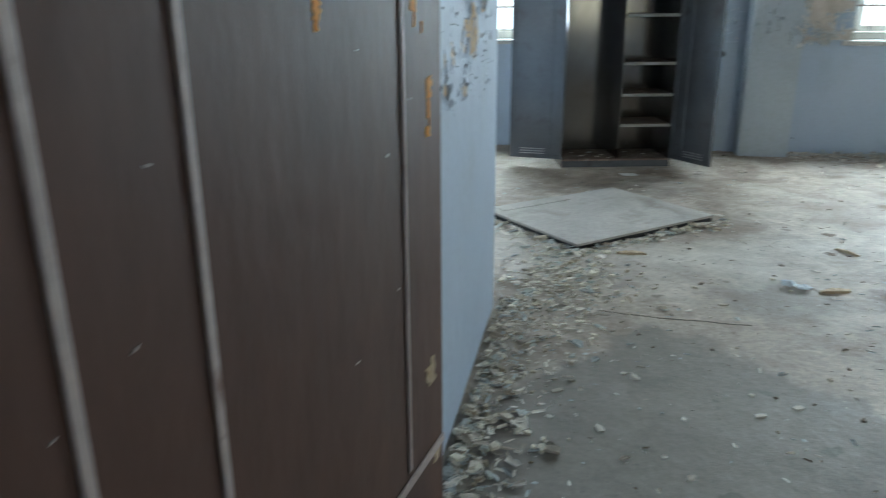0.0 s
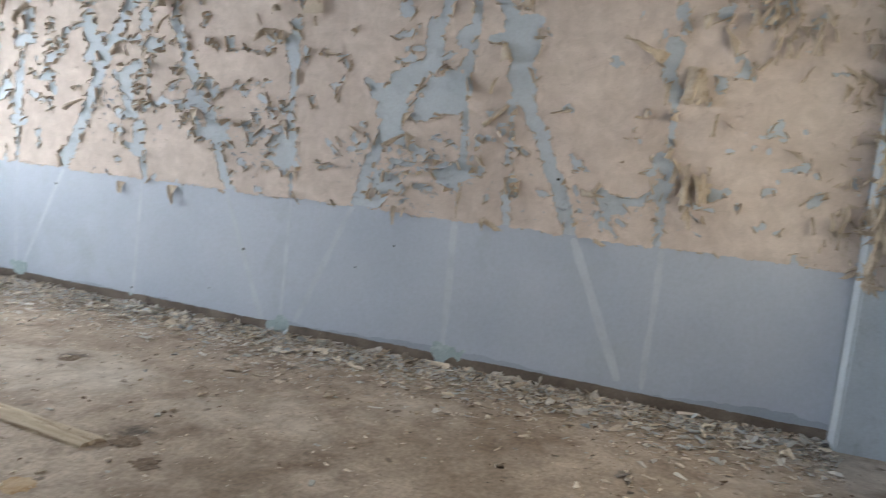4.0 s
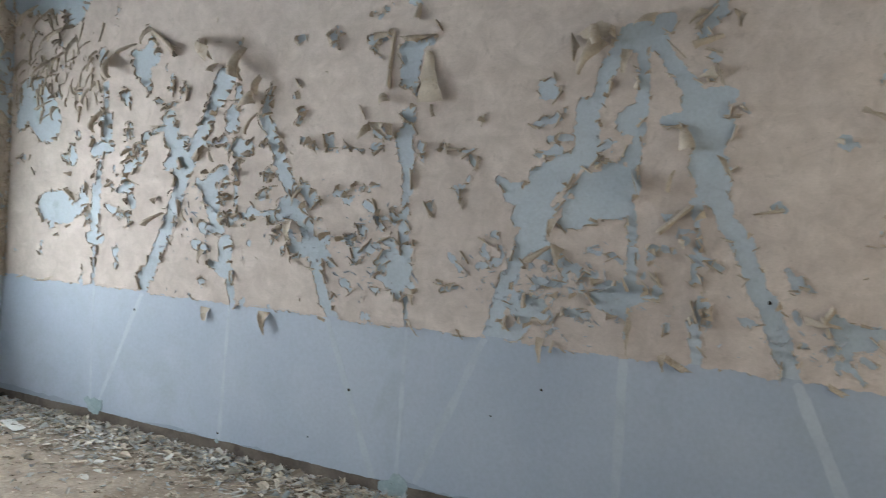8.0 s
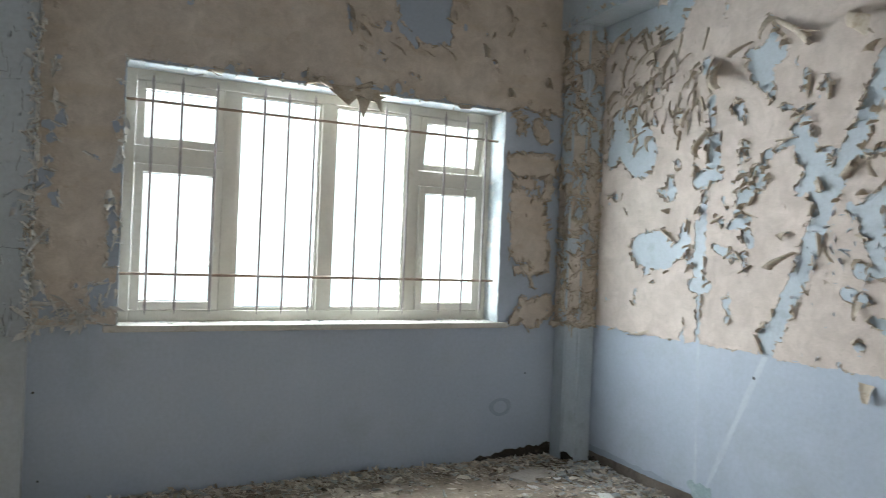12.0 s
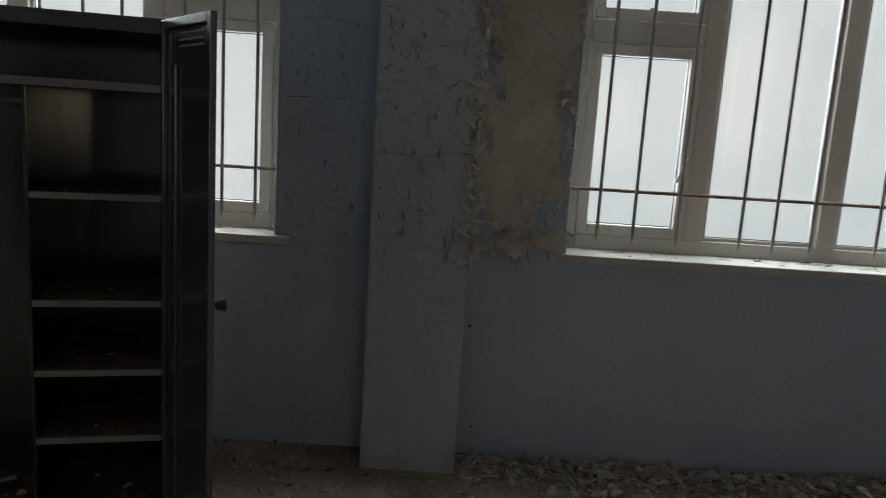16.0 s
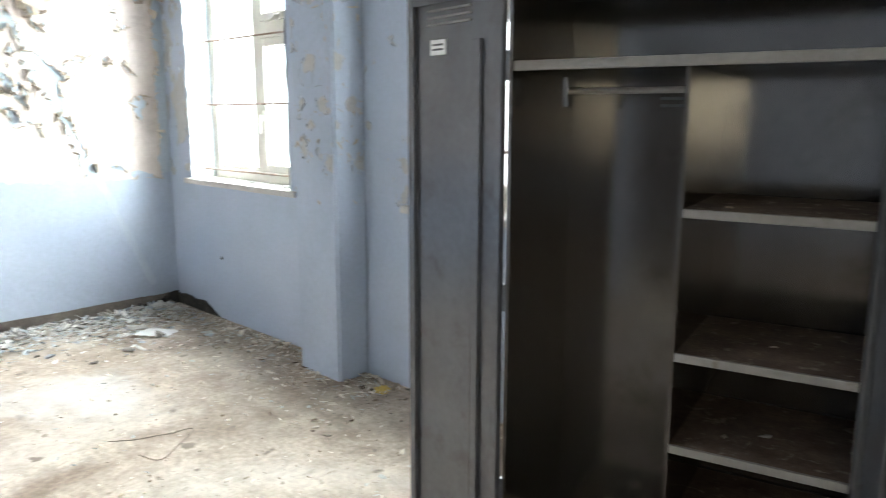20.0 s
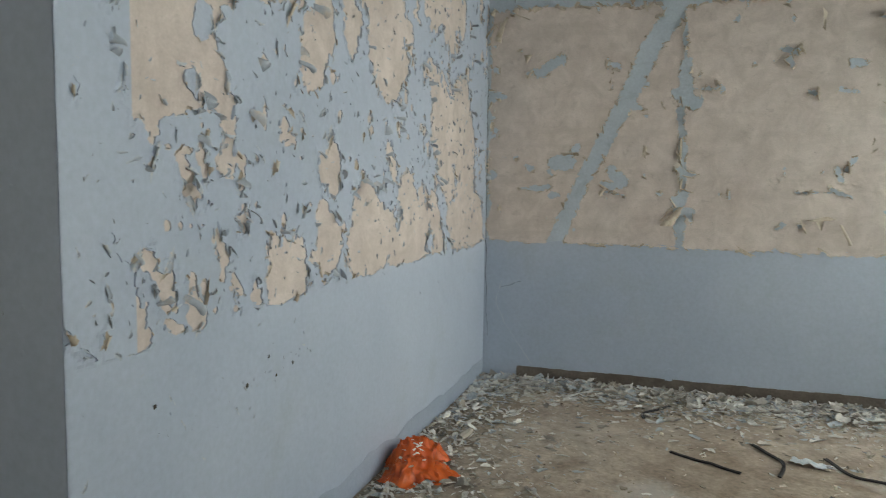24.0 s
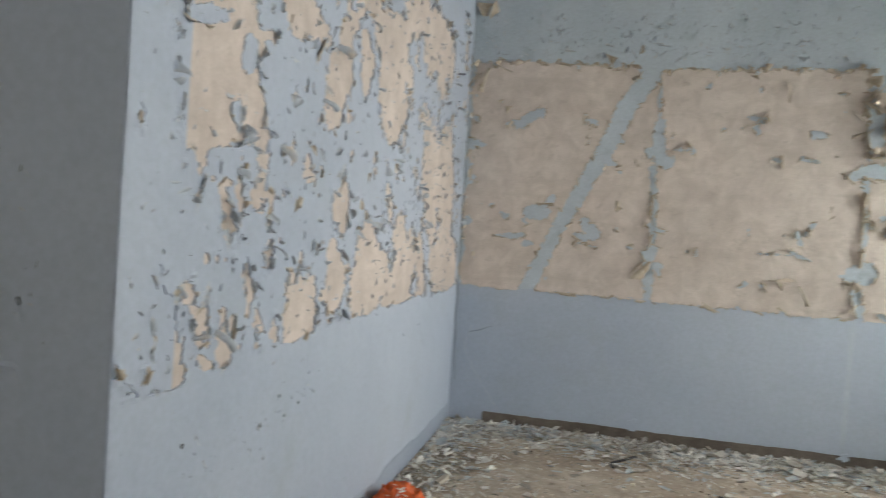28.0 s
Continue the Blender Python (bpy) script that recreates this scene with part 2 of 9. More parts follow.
def aged_paint(name, light, dark, smudge, band, rough=0.78):
    """Old emulsion paint: broad cloudy tone, faint level bands, dirty smudges, fine speckle and a trowelled relief."""
    m = bpy.data.materials.new(name)
    m.use_nodes = True
    nt = m.node_tree
    p = nt.nodes["Principled BSDF"]
    v = nt.nodes.new("ShaderNodeTexCoord").outputs["Object"]
    flat = nt.nodes.new("ShaderNodeMapping")
    flat.inputs["Scale"].default_value = (0.5, 0.5, 3.2)
    nt.links.new(v, flat.inputs["Vector"])
    col = ramp(nt, dark, light, noise_node(nt, v, 1.6, 6, 0.6, 0.3), 0.3, 0.68)
    col = mixed(nt, 1.0, col, ramp(nt, (0.84, 0.825, 0.815), (1.09, 1.09, 1.09), noise_node(nt, v, 7.5, 7, 0.7, 0.5), 0.34, 0.66), "MULTIPLY")
    col = mixed(nt, 1.0, col, ramp(nt, (0.945, 0.94, 0.935), (1.04, 1.04, 1.04), noise_node(nt, v, 110, 3, 0.6), 0.32, 0.68), "MULTIPLY")
    for source, lo, hi, amount, tone in ((noise_node(nt, flat.outputs[0], 2.6, 5, 0.6, 0.3), 0.54, 0.70, 0.5, band), (noise_node(nt, v, 11, 5, 0.7, 0.8), 0.58, 0.72, 0.55, smudge), (noise_node(nt, v, 46, 3, 0.6), 0.66, 0.74, 0.5, smudge)):
        r = nt.nodes.new("ShaderNodeMapRange")
        r.inputs[1].default_value, r.inputs[2].default_value, r.inputs[4].default_value = lo, hi, amount
        nt.links.new(source, r.inputs[0])
        col = mixed(nt, r.outputs[0], col, tone)
    nt.links.new(col, p.inputs["Base Color"])
    p.inputs["Roughness"].default_value = rough
    b = nt.nodes.new("ShaderNodeBump")
    b.inputs["Strength"].default_value, b.inputs["Distance"].default_value = 0.07, 0.01
    nt.links.new(noise_node(nt, v, 24, 6, 0.62), b.inputs["Height"])
    nt.links.new(b.outputs[0], p.inputs["Normal"])
    return m


# dark grey that paints the shade inside cracks and splits
CRACK = surface("shadowed_crack", (0.13, 0.135, 0.14), (0.24, 0.25, 0.26), 30.0, None, 4, 0.6, 0.7, 80, 0.1, 0.9, 0.1, 60)
SCUFF = aged_paint("scuffed_grey_layer", (0.475, 0.49, 0.49), (0.43, 0.43, 0.415), (0.47, 0.41, 0.33), (0.50, 0.47, 0.41))
# the wall's blue set paler and greyer for the middle pier
PIER_PALE = surface("pale_pier_blue", (0.44, 0.485, 0.525), (0.49, 0.535, 0.565), 1.1, (0.42, 0.45, 0.47), 3.0, 0.54, 0.76, 45, 0.06, 0.55, 0.08, 35)
BEIGE_N = aged_paint("beige_north_layer", (0.65, 0.588, 0.525), (0.545, 0.482, 0.42), (0.45, 0.355, 0.255), (0.54, 0.445, 0.33))
BEIGE = aged_paint("beige_paint_layer", (0.665, 0.593, 0.547), (0.556, 0.492, 0.454), (0.40, 0.35, 0.315), (0.49, 0.43, 0.385))


def glass_material():
    m = bpy.data.materials.new("dusty_glass")
    m.use_nodes = True
    nt = m.node_tree
    nt.nodes.remove(nt.nodes["Principled BSDF"])
    out = nt.nodes["Material Output"]
    tc = nt.nodes.new("ShaderNodeTexCoord")
    clear, gloss, mix = nt.nodes.new("ShaderNodeBsdfTransparent"), nt.nodes.new("ShaderNodeBsdfGlossy"), nt.nodes.new("ShaderNodeMixShader")
    nt.links.new(ramp(nt, (0.84, 0.89, 0.9), (0.95, 0.97, 0.96), noise_node(nt, tc.outputs["Object"], 1.6, 4), 0.3, 0.7), clear.inputs[0])
    gloss.inputs["Roughness"].default_value = 0.12
    mix.inputs[0].default_value = 0.05
    nt.links.new(clear.outputs[0], mix.inputs[1])
    nt.links.new(gloss.outputs[0], mix.inputs[2])
    nt.links.new(mix.outputs[0], out.inputs[0])
    return m


OCHRE = surface("ochre_plaster", (0.46, 0.33, 0.19), (0.56, 0.44, 0.29), 9.0, (0.36, 0.22, 0.1), 14, 0.5, 0.66, 70, 0.1, 0.85, 0.3, 50)
CURL_WHITE = surface("ragged_white_flake", (0.60, 0.59, 0.56), (0.70, 0.69, 0.66), 9.0, (0.45, 0.47, 0.5), 12, 0.54, 0.7, 70, 0.08, 0.8, 0.2, 60)
MOULD = surface("black_mould", (0.02, 0.018, 0.015), (0.05, 0.042, 0.034), 9.0, (0.10, 0.085, 0.07), 16, 0.55, 0.68, 60, 0.2, 0.9, 0.4, 50)
GLASS = glass_material()


def floor_material():
    m = surface("dusty_concrete_floor", (0.335, 0.272, 0.212), (0.485, 0.415, 0.34), 1.3, (0.235, 0.18, 0.135), 2.4, 0.5, 0.68, 38, 0.22, 0.74, 0.3, 26)
    nt = m.node_tree
    p = nt.nodes["Principled BSDF"]
    base = p.inputs["Base Color"].links[0].from_socket
    tc = nt.nodes.new("ShaderNodeTexCoord")
    # pale worn dust in patches
    dust = nt.nodes.new("ShaderNodeMapRange")
    dust.inputs[1].default_value, dust.inputs[2].default_value = 0.52, 0.7
    nt.links.new(noise_node(nt, tc.outputs["Object"], 0.75, 7, 0.6, 0.6), dust.inputs[0])
    col = mixed(nt, dust.outputs[0], base, (0.57, 0.525, 0.46))
    # broad brown dirt trodden in
    trod = nt.nodes.new("ShaderNodeMapRange")
    trod.inputs[1].default_value, trod.inputs[2].default_value, trod.inputs[4].default_value = 0.47, 0.68, 0.52
    nt.links.new(noise_node(nt, tc.outputs["Object"], 0.42, 6, 0.62, 0.8), trod.inputs[0])
    col = mixed(nt, trod.outputs[0], col, (0.34, 0.272, 0.21))
    # mottling of the worn screed
    mott = ramp(nt, (0.76, 0.74, 0.72), (1.18, 1.19, 1.20), noise_node(nt, tc.outputs["Object"], 6.5, 8, 0.74, 0.5), 0.36, 0.64)
    col = mixed(nt, 1.0, col, mott, "MULTIPLY")
    # dark specks of dirt
    speck = nt.nodes.new("ShaderNodeMapRange")
    speck.inputs[1].default_value, speck.inputs[2].default_value = 0.66, 0.72
    nt.links.new(noise_node(nt, tc.outputs["Object"], 9, 3, 0.5), speck.inputs[0])
    col = mixed(nt, speck.outputs[0], col, (0.20, 0.165, 0.13))
    grit = nt.nodes.new("ShaderNodeMapRange")
    grit.inputs[1].default_value, grit.inputs[2].default_value, grit.inputs[4].default_value = 0.62, 0.70, 0.8
    nt.links.new(noise_node(nt, tc.outputs["Object"], 34, 3, 0.6), grit.inputs[0])
    col = mixed(nt, grit.outputs[0], col, (0.22, 0.18, 0.14))
    # an old damp stain by the corner: two wavering edges that meet in a point, and a far end
    def edge_of(direction, offset):
        dot = nt.nodes.new("ShaderNodeVectorMath")
        dot.operation = "DOT_PRODUCT"
        nt.links.new(tc.outputs["Object"], dot.inputs[0])
        dot.inputs[1].default_value = direction
        add = nt.nodes.new("ShaderNodeMath")
        add.inputs[1].default_value = offset
        nt.links.new(dot.outputs["Value"], add.inputs[0])
        return add.outputs[0]

    def larger(a, b):
        top = nt.nodes.new("ShaderNodeMath")
        top.operation = "MAXIMUM"
        nt.links.new(a, top.inputs[0])
        nt.links.new(b, top.inputs[1])
        return top.outputs[0]

    bound = larger(larger(edge_of((0.69, 0.74, 0), 6.52), edge_of((-0.755, 0.656, 0), -1.0)), larger(edge_of((1, 0, 0), 4.1), edge_of((0.2, -0.98, 0), -4.45)))
    wob = nt.nodes.new("ShaderNodeMath")
    wob.operation = "MULTIPLY_ADD"
    nt.links.new(noise_node(nt, tc.outputs["Object"], 3.4, 7, 0.62, 0.3), wob.inputs[0])
    wob.inputs[1].default_value = 0.55
    nt.links.new(bound, wob.inputs[2])
    edge = nt.nodes.new("ShaderNodeMapRange")
    edge.inputs[1].default_value, edge.inputs[2].default_value = 0.31, 0.25
    nt.links.new(wob.outputs[0], edge.inputs[0])
    damp = nt.nodes.new("ShaderNodeMath")
    damp.operation = "MULTIPLY"
    damp.inputs[1].default_value = 0.66
    nt.links.new(edge.outputs[0], damp.inputs[0])
    col = mixed(nt, damp.outputs[0], col, (0.16, 0.148, 0.128))
    # scorched, darker, brown and pale spots, each with an edge of its own
    for x, y, size, tone, amount in ((-3.82, -3.78, 0.24, (0.075, 0.045, 0.04), 0.85), (-2.05, -4.40, 0.13, (0.06, 0.045, 0.035), 0.9), (-1.31, -3.32, 0.11, (0.07, 0.055, 0.045), 0.9), (-4.42, -3.8, 0.4, (0.15, 0.125, 0.10), 0.55), (-3.6, -4.3, 0.3, (0.17, 0.11, 0.085), 0.5),
                                     (-3.26, -1.92, 0.14, (0.12, 0.09, 0.065), 0.8), (-2.72, -3.8, 0.2, (0.2, 0.15, 0.11), 0.6), (-7.6, -3.95, 0.5, (0.10, 0.075, 0.055), 0.8), (-4.9, -1.5, 0.55, (0.13, 0.10, 0.08), 0.7), (-8.2, -1.35, 0.55, (0.60, 0.585, 0.55), 0.7), (-7.75, -2.8, 0.3, (0.58, 0.56, 0.53), 0.5)):
        spot = nt.nodes.new("ShaderNodeMapping")
        spot.inputs["Location"].default_value = (-x, -y, 0)
        nt.links.new(tc.outputs["Object"], spot.inputs["Vector"])
        away = nt.nodes.new("ShaderNodeVectorMath")
        away.operation = "LENGTH"
        nt.links.new(spot.outputs[0], away.inputs[0])
        wave = nt.nodes.new("ShaderNodeMath")
        wave.operation = "MULTIPLY_ADD"
        nt.links.new(noise_node(nt, tc.outputs["Object"], 1.1 / size, 6, 0.68, 0.4), wave.inputs[0])
        wave.inputs[1].default_value = 2.4 * size
        nt.links.new(away.outputs["Value"], wave.inputs[2])
        fade = nt.nodes.new("ShaderNodeMapRange")
        fade.inputs[1].default_value, fade.inputs[2].default_value, fade.inputs[4].default_value = 2.0 * size, 1.45 * size, amount
        nt.links.new(wave.outputs[0], fade.inputs[0])
        col = mixed(nt, fade.outputs[0], col, tone)
    nt.links.new(col, p.inputs["Base Color"])
    rr = nt.nodes.new("ShaderNodeMapRange")
    rr.inputs[3].default_value, rr.inputs[4].default_value = 0.70, 0.62
    nt.links.new(damp.outputs[0], rr.inputs[0])
    nt.links.new(rr.outputs[0], p.inputs["Roughness"])
    return m


FLOOR = floor_material()


# ---- mesh helpers ----
def part(name, bm, material, parent=None, label=""):
    me = bpy.data.meshes.new(name)
    bm.to_mesh(me)
    bm.free()
    me.materials.append(material)
    ob = new(name, me)
    ob.parent = parent
    if label:
        ob["label"] = label
    return ob


def from_data(name, verts, faces, material, parent=None, label="", smooth=False):
    me = bpy.data.meshes.new(name)
    me.from_pydata(verts, [], faces)
    if smooth:
        me.polygons.foreach_set("use_smooth", [True] * len(me.polygons))
    me.materials.append(material)
    ob = new(name, me)
    ob.parent = parent
    if label:
        ob["label"] = label
    return ob


def add_box(bm, x0, x1, y0, y1, z0, z1, bevel=0.0, m=None):
    made = bmesh.ops.create_cube(bm, size=1)["verts"]
    for v in made:
        v.co = Vector((x0 if v.co.x < 0 else x1, y0 if v.co.y < 0 else y1, z0 if v.co.z < 0 else z1))
    if bevel:
        edges = list({e for v in made for e in v.link_edges})
        got = bmesh.ops.bevel(bm, geom=edges, offset=bevel, segments=2, affect="EDGES", profile=0.6)
        made = list({v for f in got["faces"] for v in f.verts} | {v for v in made if v.is_valid})
    if m is not None:
        bmesh.ops.transform(bm, matrix=m, verts=made)
    return made


def box(x0, x1, y0, y1, z0, z1, bevel=0.0, m=None):
    bm = bmesh.new()
    add_box(bm, x0, x1, y0, y1, z0, z1, bevel, m)
    return bm


def add_tube(bm, a, b, r, n=8):
    a, b = Vector(a), Vector(b)
    q = (b - a).to_track_quat("Z", "Y").to_matrix().to_4x4()
    bmesh.ops.create_cone(bm, cap_ends=True, segments=n, radius1=r, radius2=r, depth=(b - a).length, matrix=Matrix.Translation((a + b) / 2) @ q)


def thing(name, label, category, group="", at=None):
    ob = new(name)
    ob.empty_display_size = 0.1
    if at is not None:
        ob.matrix_world = at
    return tagged(ob, label, category, group)


def structure(ob, label):
    return tagged(ob, label, "", "", "structure")


TABLE = np.random.RandomState(7).rand(256, 256) * 2 - 1


def value_noise(x, y):
    xi, yi = np.floor(x).astype(int), np.floor(y).astype(int)
    fx, fy = x - xi, y - yi
    fx, fy = fx * fx * (3 - 2 * fx), fy * fy * (3 - 2 * fy)
    a, b = TABLE[xi % 256, yi % 256], TABLE[(xi + 1) % 256, yi % 256]
    c, d = TABLE[xi % 256, (yi + 1) % 256], TABLE[(xi + 1) % 256, (yi + 1) % 256]
    return a * (1 - fx) * (1 - fy) + b * fx * (1 - fy) + c * (1 - fx) * fy + d * fx * fy


def fbm(x, y, octaves=4, seed=0.0):
    out, amp, total = 0.0, 1.0, 0.0
    for k in range(octaves):
        out = out + amp * value_noise(x * 2**k + seed + 17.3 * k, y * 2**k + 1.7 * seed + 9.1 * k)
        total += amp
        amp *= 0.55
    return out / total


def strip(u, z, u0, z0, u1, z1, w):
    du, dz = u1 - u0, z1 - z0
    s = np.clip(((u - u0) * du + (z - z0) * dz) / (du * du + dz * dz), 0, 1)
    return np.hypot(u - u0 - s * du, z - z0 - s * dz) - w / 2


def blob(u, z, uc, zc, a, b):
    return (np.hypot((u - uc) / a, (z - zc) / b) - 1) * min(a, b)


def outside(u, z, u0, u1, z0, z1):
    return np.maximum(np.maximum(u0 - u, u - u1), np.maximum(z0 - z, z - z1))


def punched(f, u, z, spots, seed):
    """Small torn holes in groups: spots of (u, z, half width, half height, how many, largest)."""
    rng = random.Random(seed)
    f = np.array(f, dtype=float)
    us, zs = u[:, 0], z[0]
    for uc, zc, du, dz, count, big in spots:
        for _ in range(count):
            a = big * (0.25 + 0.75 * rng.random() ** 1.6)
            b = a * rng.uniform(0.5, 1.6)
            cu, cz, k = uc + du * rng.gauss(0, 0.55), zc + dz * rng.gauss(0, 0.55), rng.uniform(0, 90)
            i, j = np.searchsorted(us, (cu - 4 * a, cu + 4 * a)), np.searchsorted(zs, (cz - 4 * b, cz + 4 * b))
            box_u, box_z = u[i[0]:i[1], j[0]:j[1]], z[i[0]:i[1], j[0]:j[1]]
            if box_u.size:
                hole = blob(box_u, box_z, cu, cz, a, b) + 0.7 * a * fbm(box_u * 26, box_z * 26, 3, k)
                f[i[0]:i[1], j[0]:j[1]] = np.minimum(f[i[0]:i[1], j[0]:j[1]], hole)
    return f


def shards(u, z, size, seed):
    """Broken paint comes away in angular bits: one value from -1 to 1 for each jittered cell."""
    a, b = np.asarray(u, dtype=float) / size, np.asarray(z, dtype=float) / size
    best, value = np.full(a.shape, 9.0), np.zeros(a.shape)
    fa, fb = np.floor(a), np.floor(b)
    for di in (-1, 0, 1):
        for dj in (-1, 0, 1):
            ci, cj = fa + di, fb + dj
            h = np.sin(ci * 127.1 + cj * 311.7 + seed * 17.3) * 43758.5453
            k = np.sin(ci * 269.5 + cj * 183.3 + seed * 9.1) * 24634.6345
            d = np.hypot(ci + h - np.floor(h) - a, cj + k - np.floor(k) - b)
            v = np.sin(ci * 74.7 + cj * 151.3 + seed) * 9631.37
            near = d < best
            best = np.where(near, d, best)
            value = np.where(near, 2 * (v - np.floor(v)) - 1, value)
    return value


def torn(f, u, z, tears, seed, ragged=0.42, keep=False):
    """Tears in a skin of paint, each a stroke from (u0, z0) to (u1, z1) that is w0 and w1 wide, with ragged sides; keep: strokes of paint that stayed."""
    f = np.array(f, dtype=float)
    us, zs = u[:, 0], z[0]
    for u0, z0, u1, z1, w0, w1 in tears:
        far = max(w0, w1) + 0.06
        i, j = np.searchsorted(us, (min(u0, u1) - far, max(u0, u1) + far)), np.searchsorted(zs, (min(z0, z1) - far, max(z0, z1) + far))
        here = np.s_[i[0]:i[1], j[0]:j[1]]
        a, b = u[here], z[here]
        if not a.size:
            continue
        a, b = a + 0.006 * fbm(a * 17, b * 17, 3, seed), b + 0.007 * fbm(a * 17, b * 17, 3, seed + 40)
        du, dz = u1 - u0, z1 - z0
        s = np.clip(((a - u0) * du + (b - z0) * dz) / max(1e-6, du * du + dz * dz), 0, 1)
        half = (w0 + s * (w1 - w0)) / 2
        d = np.hypot(a - u0 - s * du, b - z0 - s * dz) - half
        notch = np.minimum(0.016, 0.005 + 0.4 * half)
        d = d + ragged * notch * (0.5 * fbm(a * 31, b * 31, 3, seed + 11) + 1.1 * shards(a, b, 0.03, seed) + 0.6 * shards(a, b, 0.014, seed + 5) - 0.15)
        f[here] = np.maximum(f[here], -d) if keep else np.minimum(f[here], d)
    return f


class Face:
    """A wall's face: u runs along it from its origin, z is up, n stands out of it into the room."""

    def __init__(self, origin, along, out):
        self.o, self.u, self.n = Vector((*origin, 0)), Vector((*along, 0)).normalized(), Vector((*out, 0)).normalized()

    def point(self, u, z, n=0.0):
        return self.o + self.u * u + self.n * n + Vector((0, 0, z))


def layer(name, face, extent, field, material, parent, label, cell=0.02, rise=0.003, lift=0.007, seed=1.0):
    """A skin of paint or plaster on a wall wherever field(u, z) is above 0, its broken edges lifted. Returns its edge points."""
    u0, u1, z0, z1 = extent
    nu, nz = max(2, round((u1 - u0) / cell)), max(2, round((z1 - z0) / cell))
    us, zs = np.linspace(u0, u1, nu + 1), np.linspace(z0, z1, nz + 1)
    uu, zz = np.meshgrid(us, zs, indexing="ij")
    F = field(uu, zz)
    ragged = np.maximum(0, 1.6 * fbm(uu * 9, zz * 9, 2, seed + 3.1) + 0.12)
    N = rise + lift * np.clip(1 - F / 0.02, 0, 1) * ragged + 0.0012 * fbm(uu * 14, zz * 14, 2, seed)
    gu, gz = np.gradient(F, us, zs)
    verts, faces, index, rim = [], [], {}, []
    base = {}

    def grid(i, j):
        if (i, j) not in index:
            index[i, j] = len(verts)
            verts.append(face.point(us[i], zs[j], N[i, j]))
        return index[i, j]

    def cross(i, j, k, l):
        key = (i, j, k, l) if (i, j) < (k, l) else (k, l, i, j)
        if key not in index:
            s = F[i, j] / (F[i, j] - F[k, l])
            u, z = us[i] + s * (us[k] - us[i]), zs[j] + s * (zs[l] - zs[j])
            n = rise + lift * (ragged[i, j] + s * (ragged[k, l] - ragged[i, j]))
            index[key] = len(verts)
            verts.append(face.point(u, z, n))
            base[index[key]] = len(verts)
            verts.append(face.point(u, z, 0.0))
            g = math.hypot(gu[i, j], gz[i, j]) or 1
            rim.append((u, z, gu[i, j] / g, gz[i, j] / g, n))
        return index[key]

    P = F > 0
    some = P[:-1, :-1] | P[1:, :-1] | P[1:, 1:] | P[:-1, 1:]
    for i, j in zip(*np.nonzero(some)):
        ring = ((i, j), (i + 1, j), (i + 1, j + 1), (i, j + 1))
        poly = []
        for a, b in zip(ring, ring[1:] + ring[:1]):
            if P[a]:
                poly.append(grid(*a))
            if P[a] != P[b]:
                poly.append(cross(*a, *b))
        if len(poly) > 2:
            faces.append(poly)
            for a, b in zip(poly, poly[1:] + poly[:1]):
                if a in base and b in base:
                    faces.append((a, base[a], base[b], b))
    ob = from_data(name, verts, faces, material, parent, label)
    return ob, rim


def curl_mesh(rng, material, name):
    """A torn flake of paint, hinged along one side and rolled out of the wall to a ragged point."""
    rows, turn, radius = 8, rng.choice((rng.uniform(0.5, 1.3), rng.uniform(1.4, 2.6), rng.uniform(2.6, 4.8))), rng.uniform(0.13, 0.32)
    if turn < 1.4:
        radius *= 2.2
    lean, taper, skew = rng.uniform(-0.35, 0.35), rng.uniform(0.45, 1.0), rng.uniform(-0.55, 0.55)
    verts, faces = [], []
    for r in range(rows):
        s = r / (rows - 1)
        a, rad = turn * s, radius * (1 - 0.4 * s)
        y, z = -rad * math.sin(a), radius * 0.05 + rad * (1 - math.cos(a))
        for k in (-1, 0, 1):
            half = 0.5 * (1 - taper * s) * (1 + (rng.uniform(-0.3, 0.3) if k else 0))
            verts.append((k * half + skew * s + lean * z, y + (0.06 * rng.uniform(-1, 1) if k else 0), z))
    for r in range(rows - 1):
        for k in range(2):
            a = 3 * r + k
            faces.append((a, a + 1, a + 4, a + 3))
    me = bpy.data.meshes.new(name)
    me.from_pydata(verts, [], faces)
    me.polygons.foreach_set("use_smooth", [True] * len(me.polygons))
    me.materials.append(material)
    return me


curl_rng = random.Random(11)
CURLS = [curl_mesh(curl_rng, CURL, "paint_curl") for _ in range(24)]
CURLS_WHITE = [curl_mesh(curl_rng, CURL_WHITE, "paint_curl") for _ in range(16)]
CURLS_BLUE = [curl_mesh(curl_rng, CURL_BLUE, "paint_curl") for _ in range(16)]


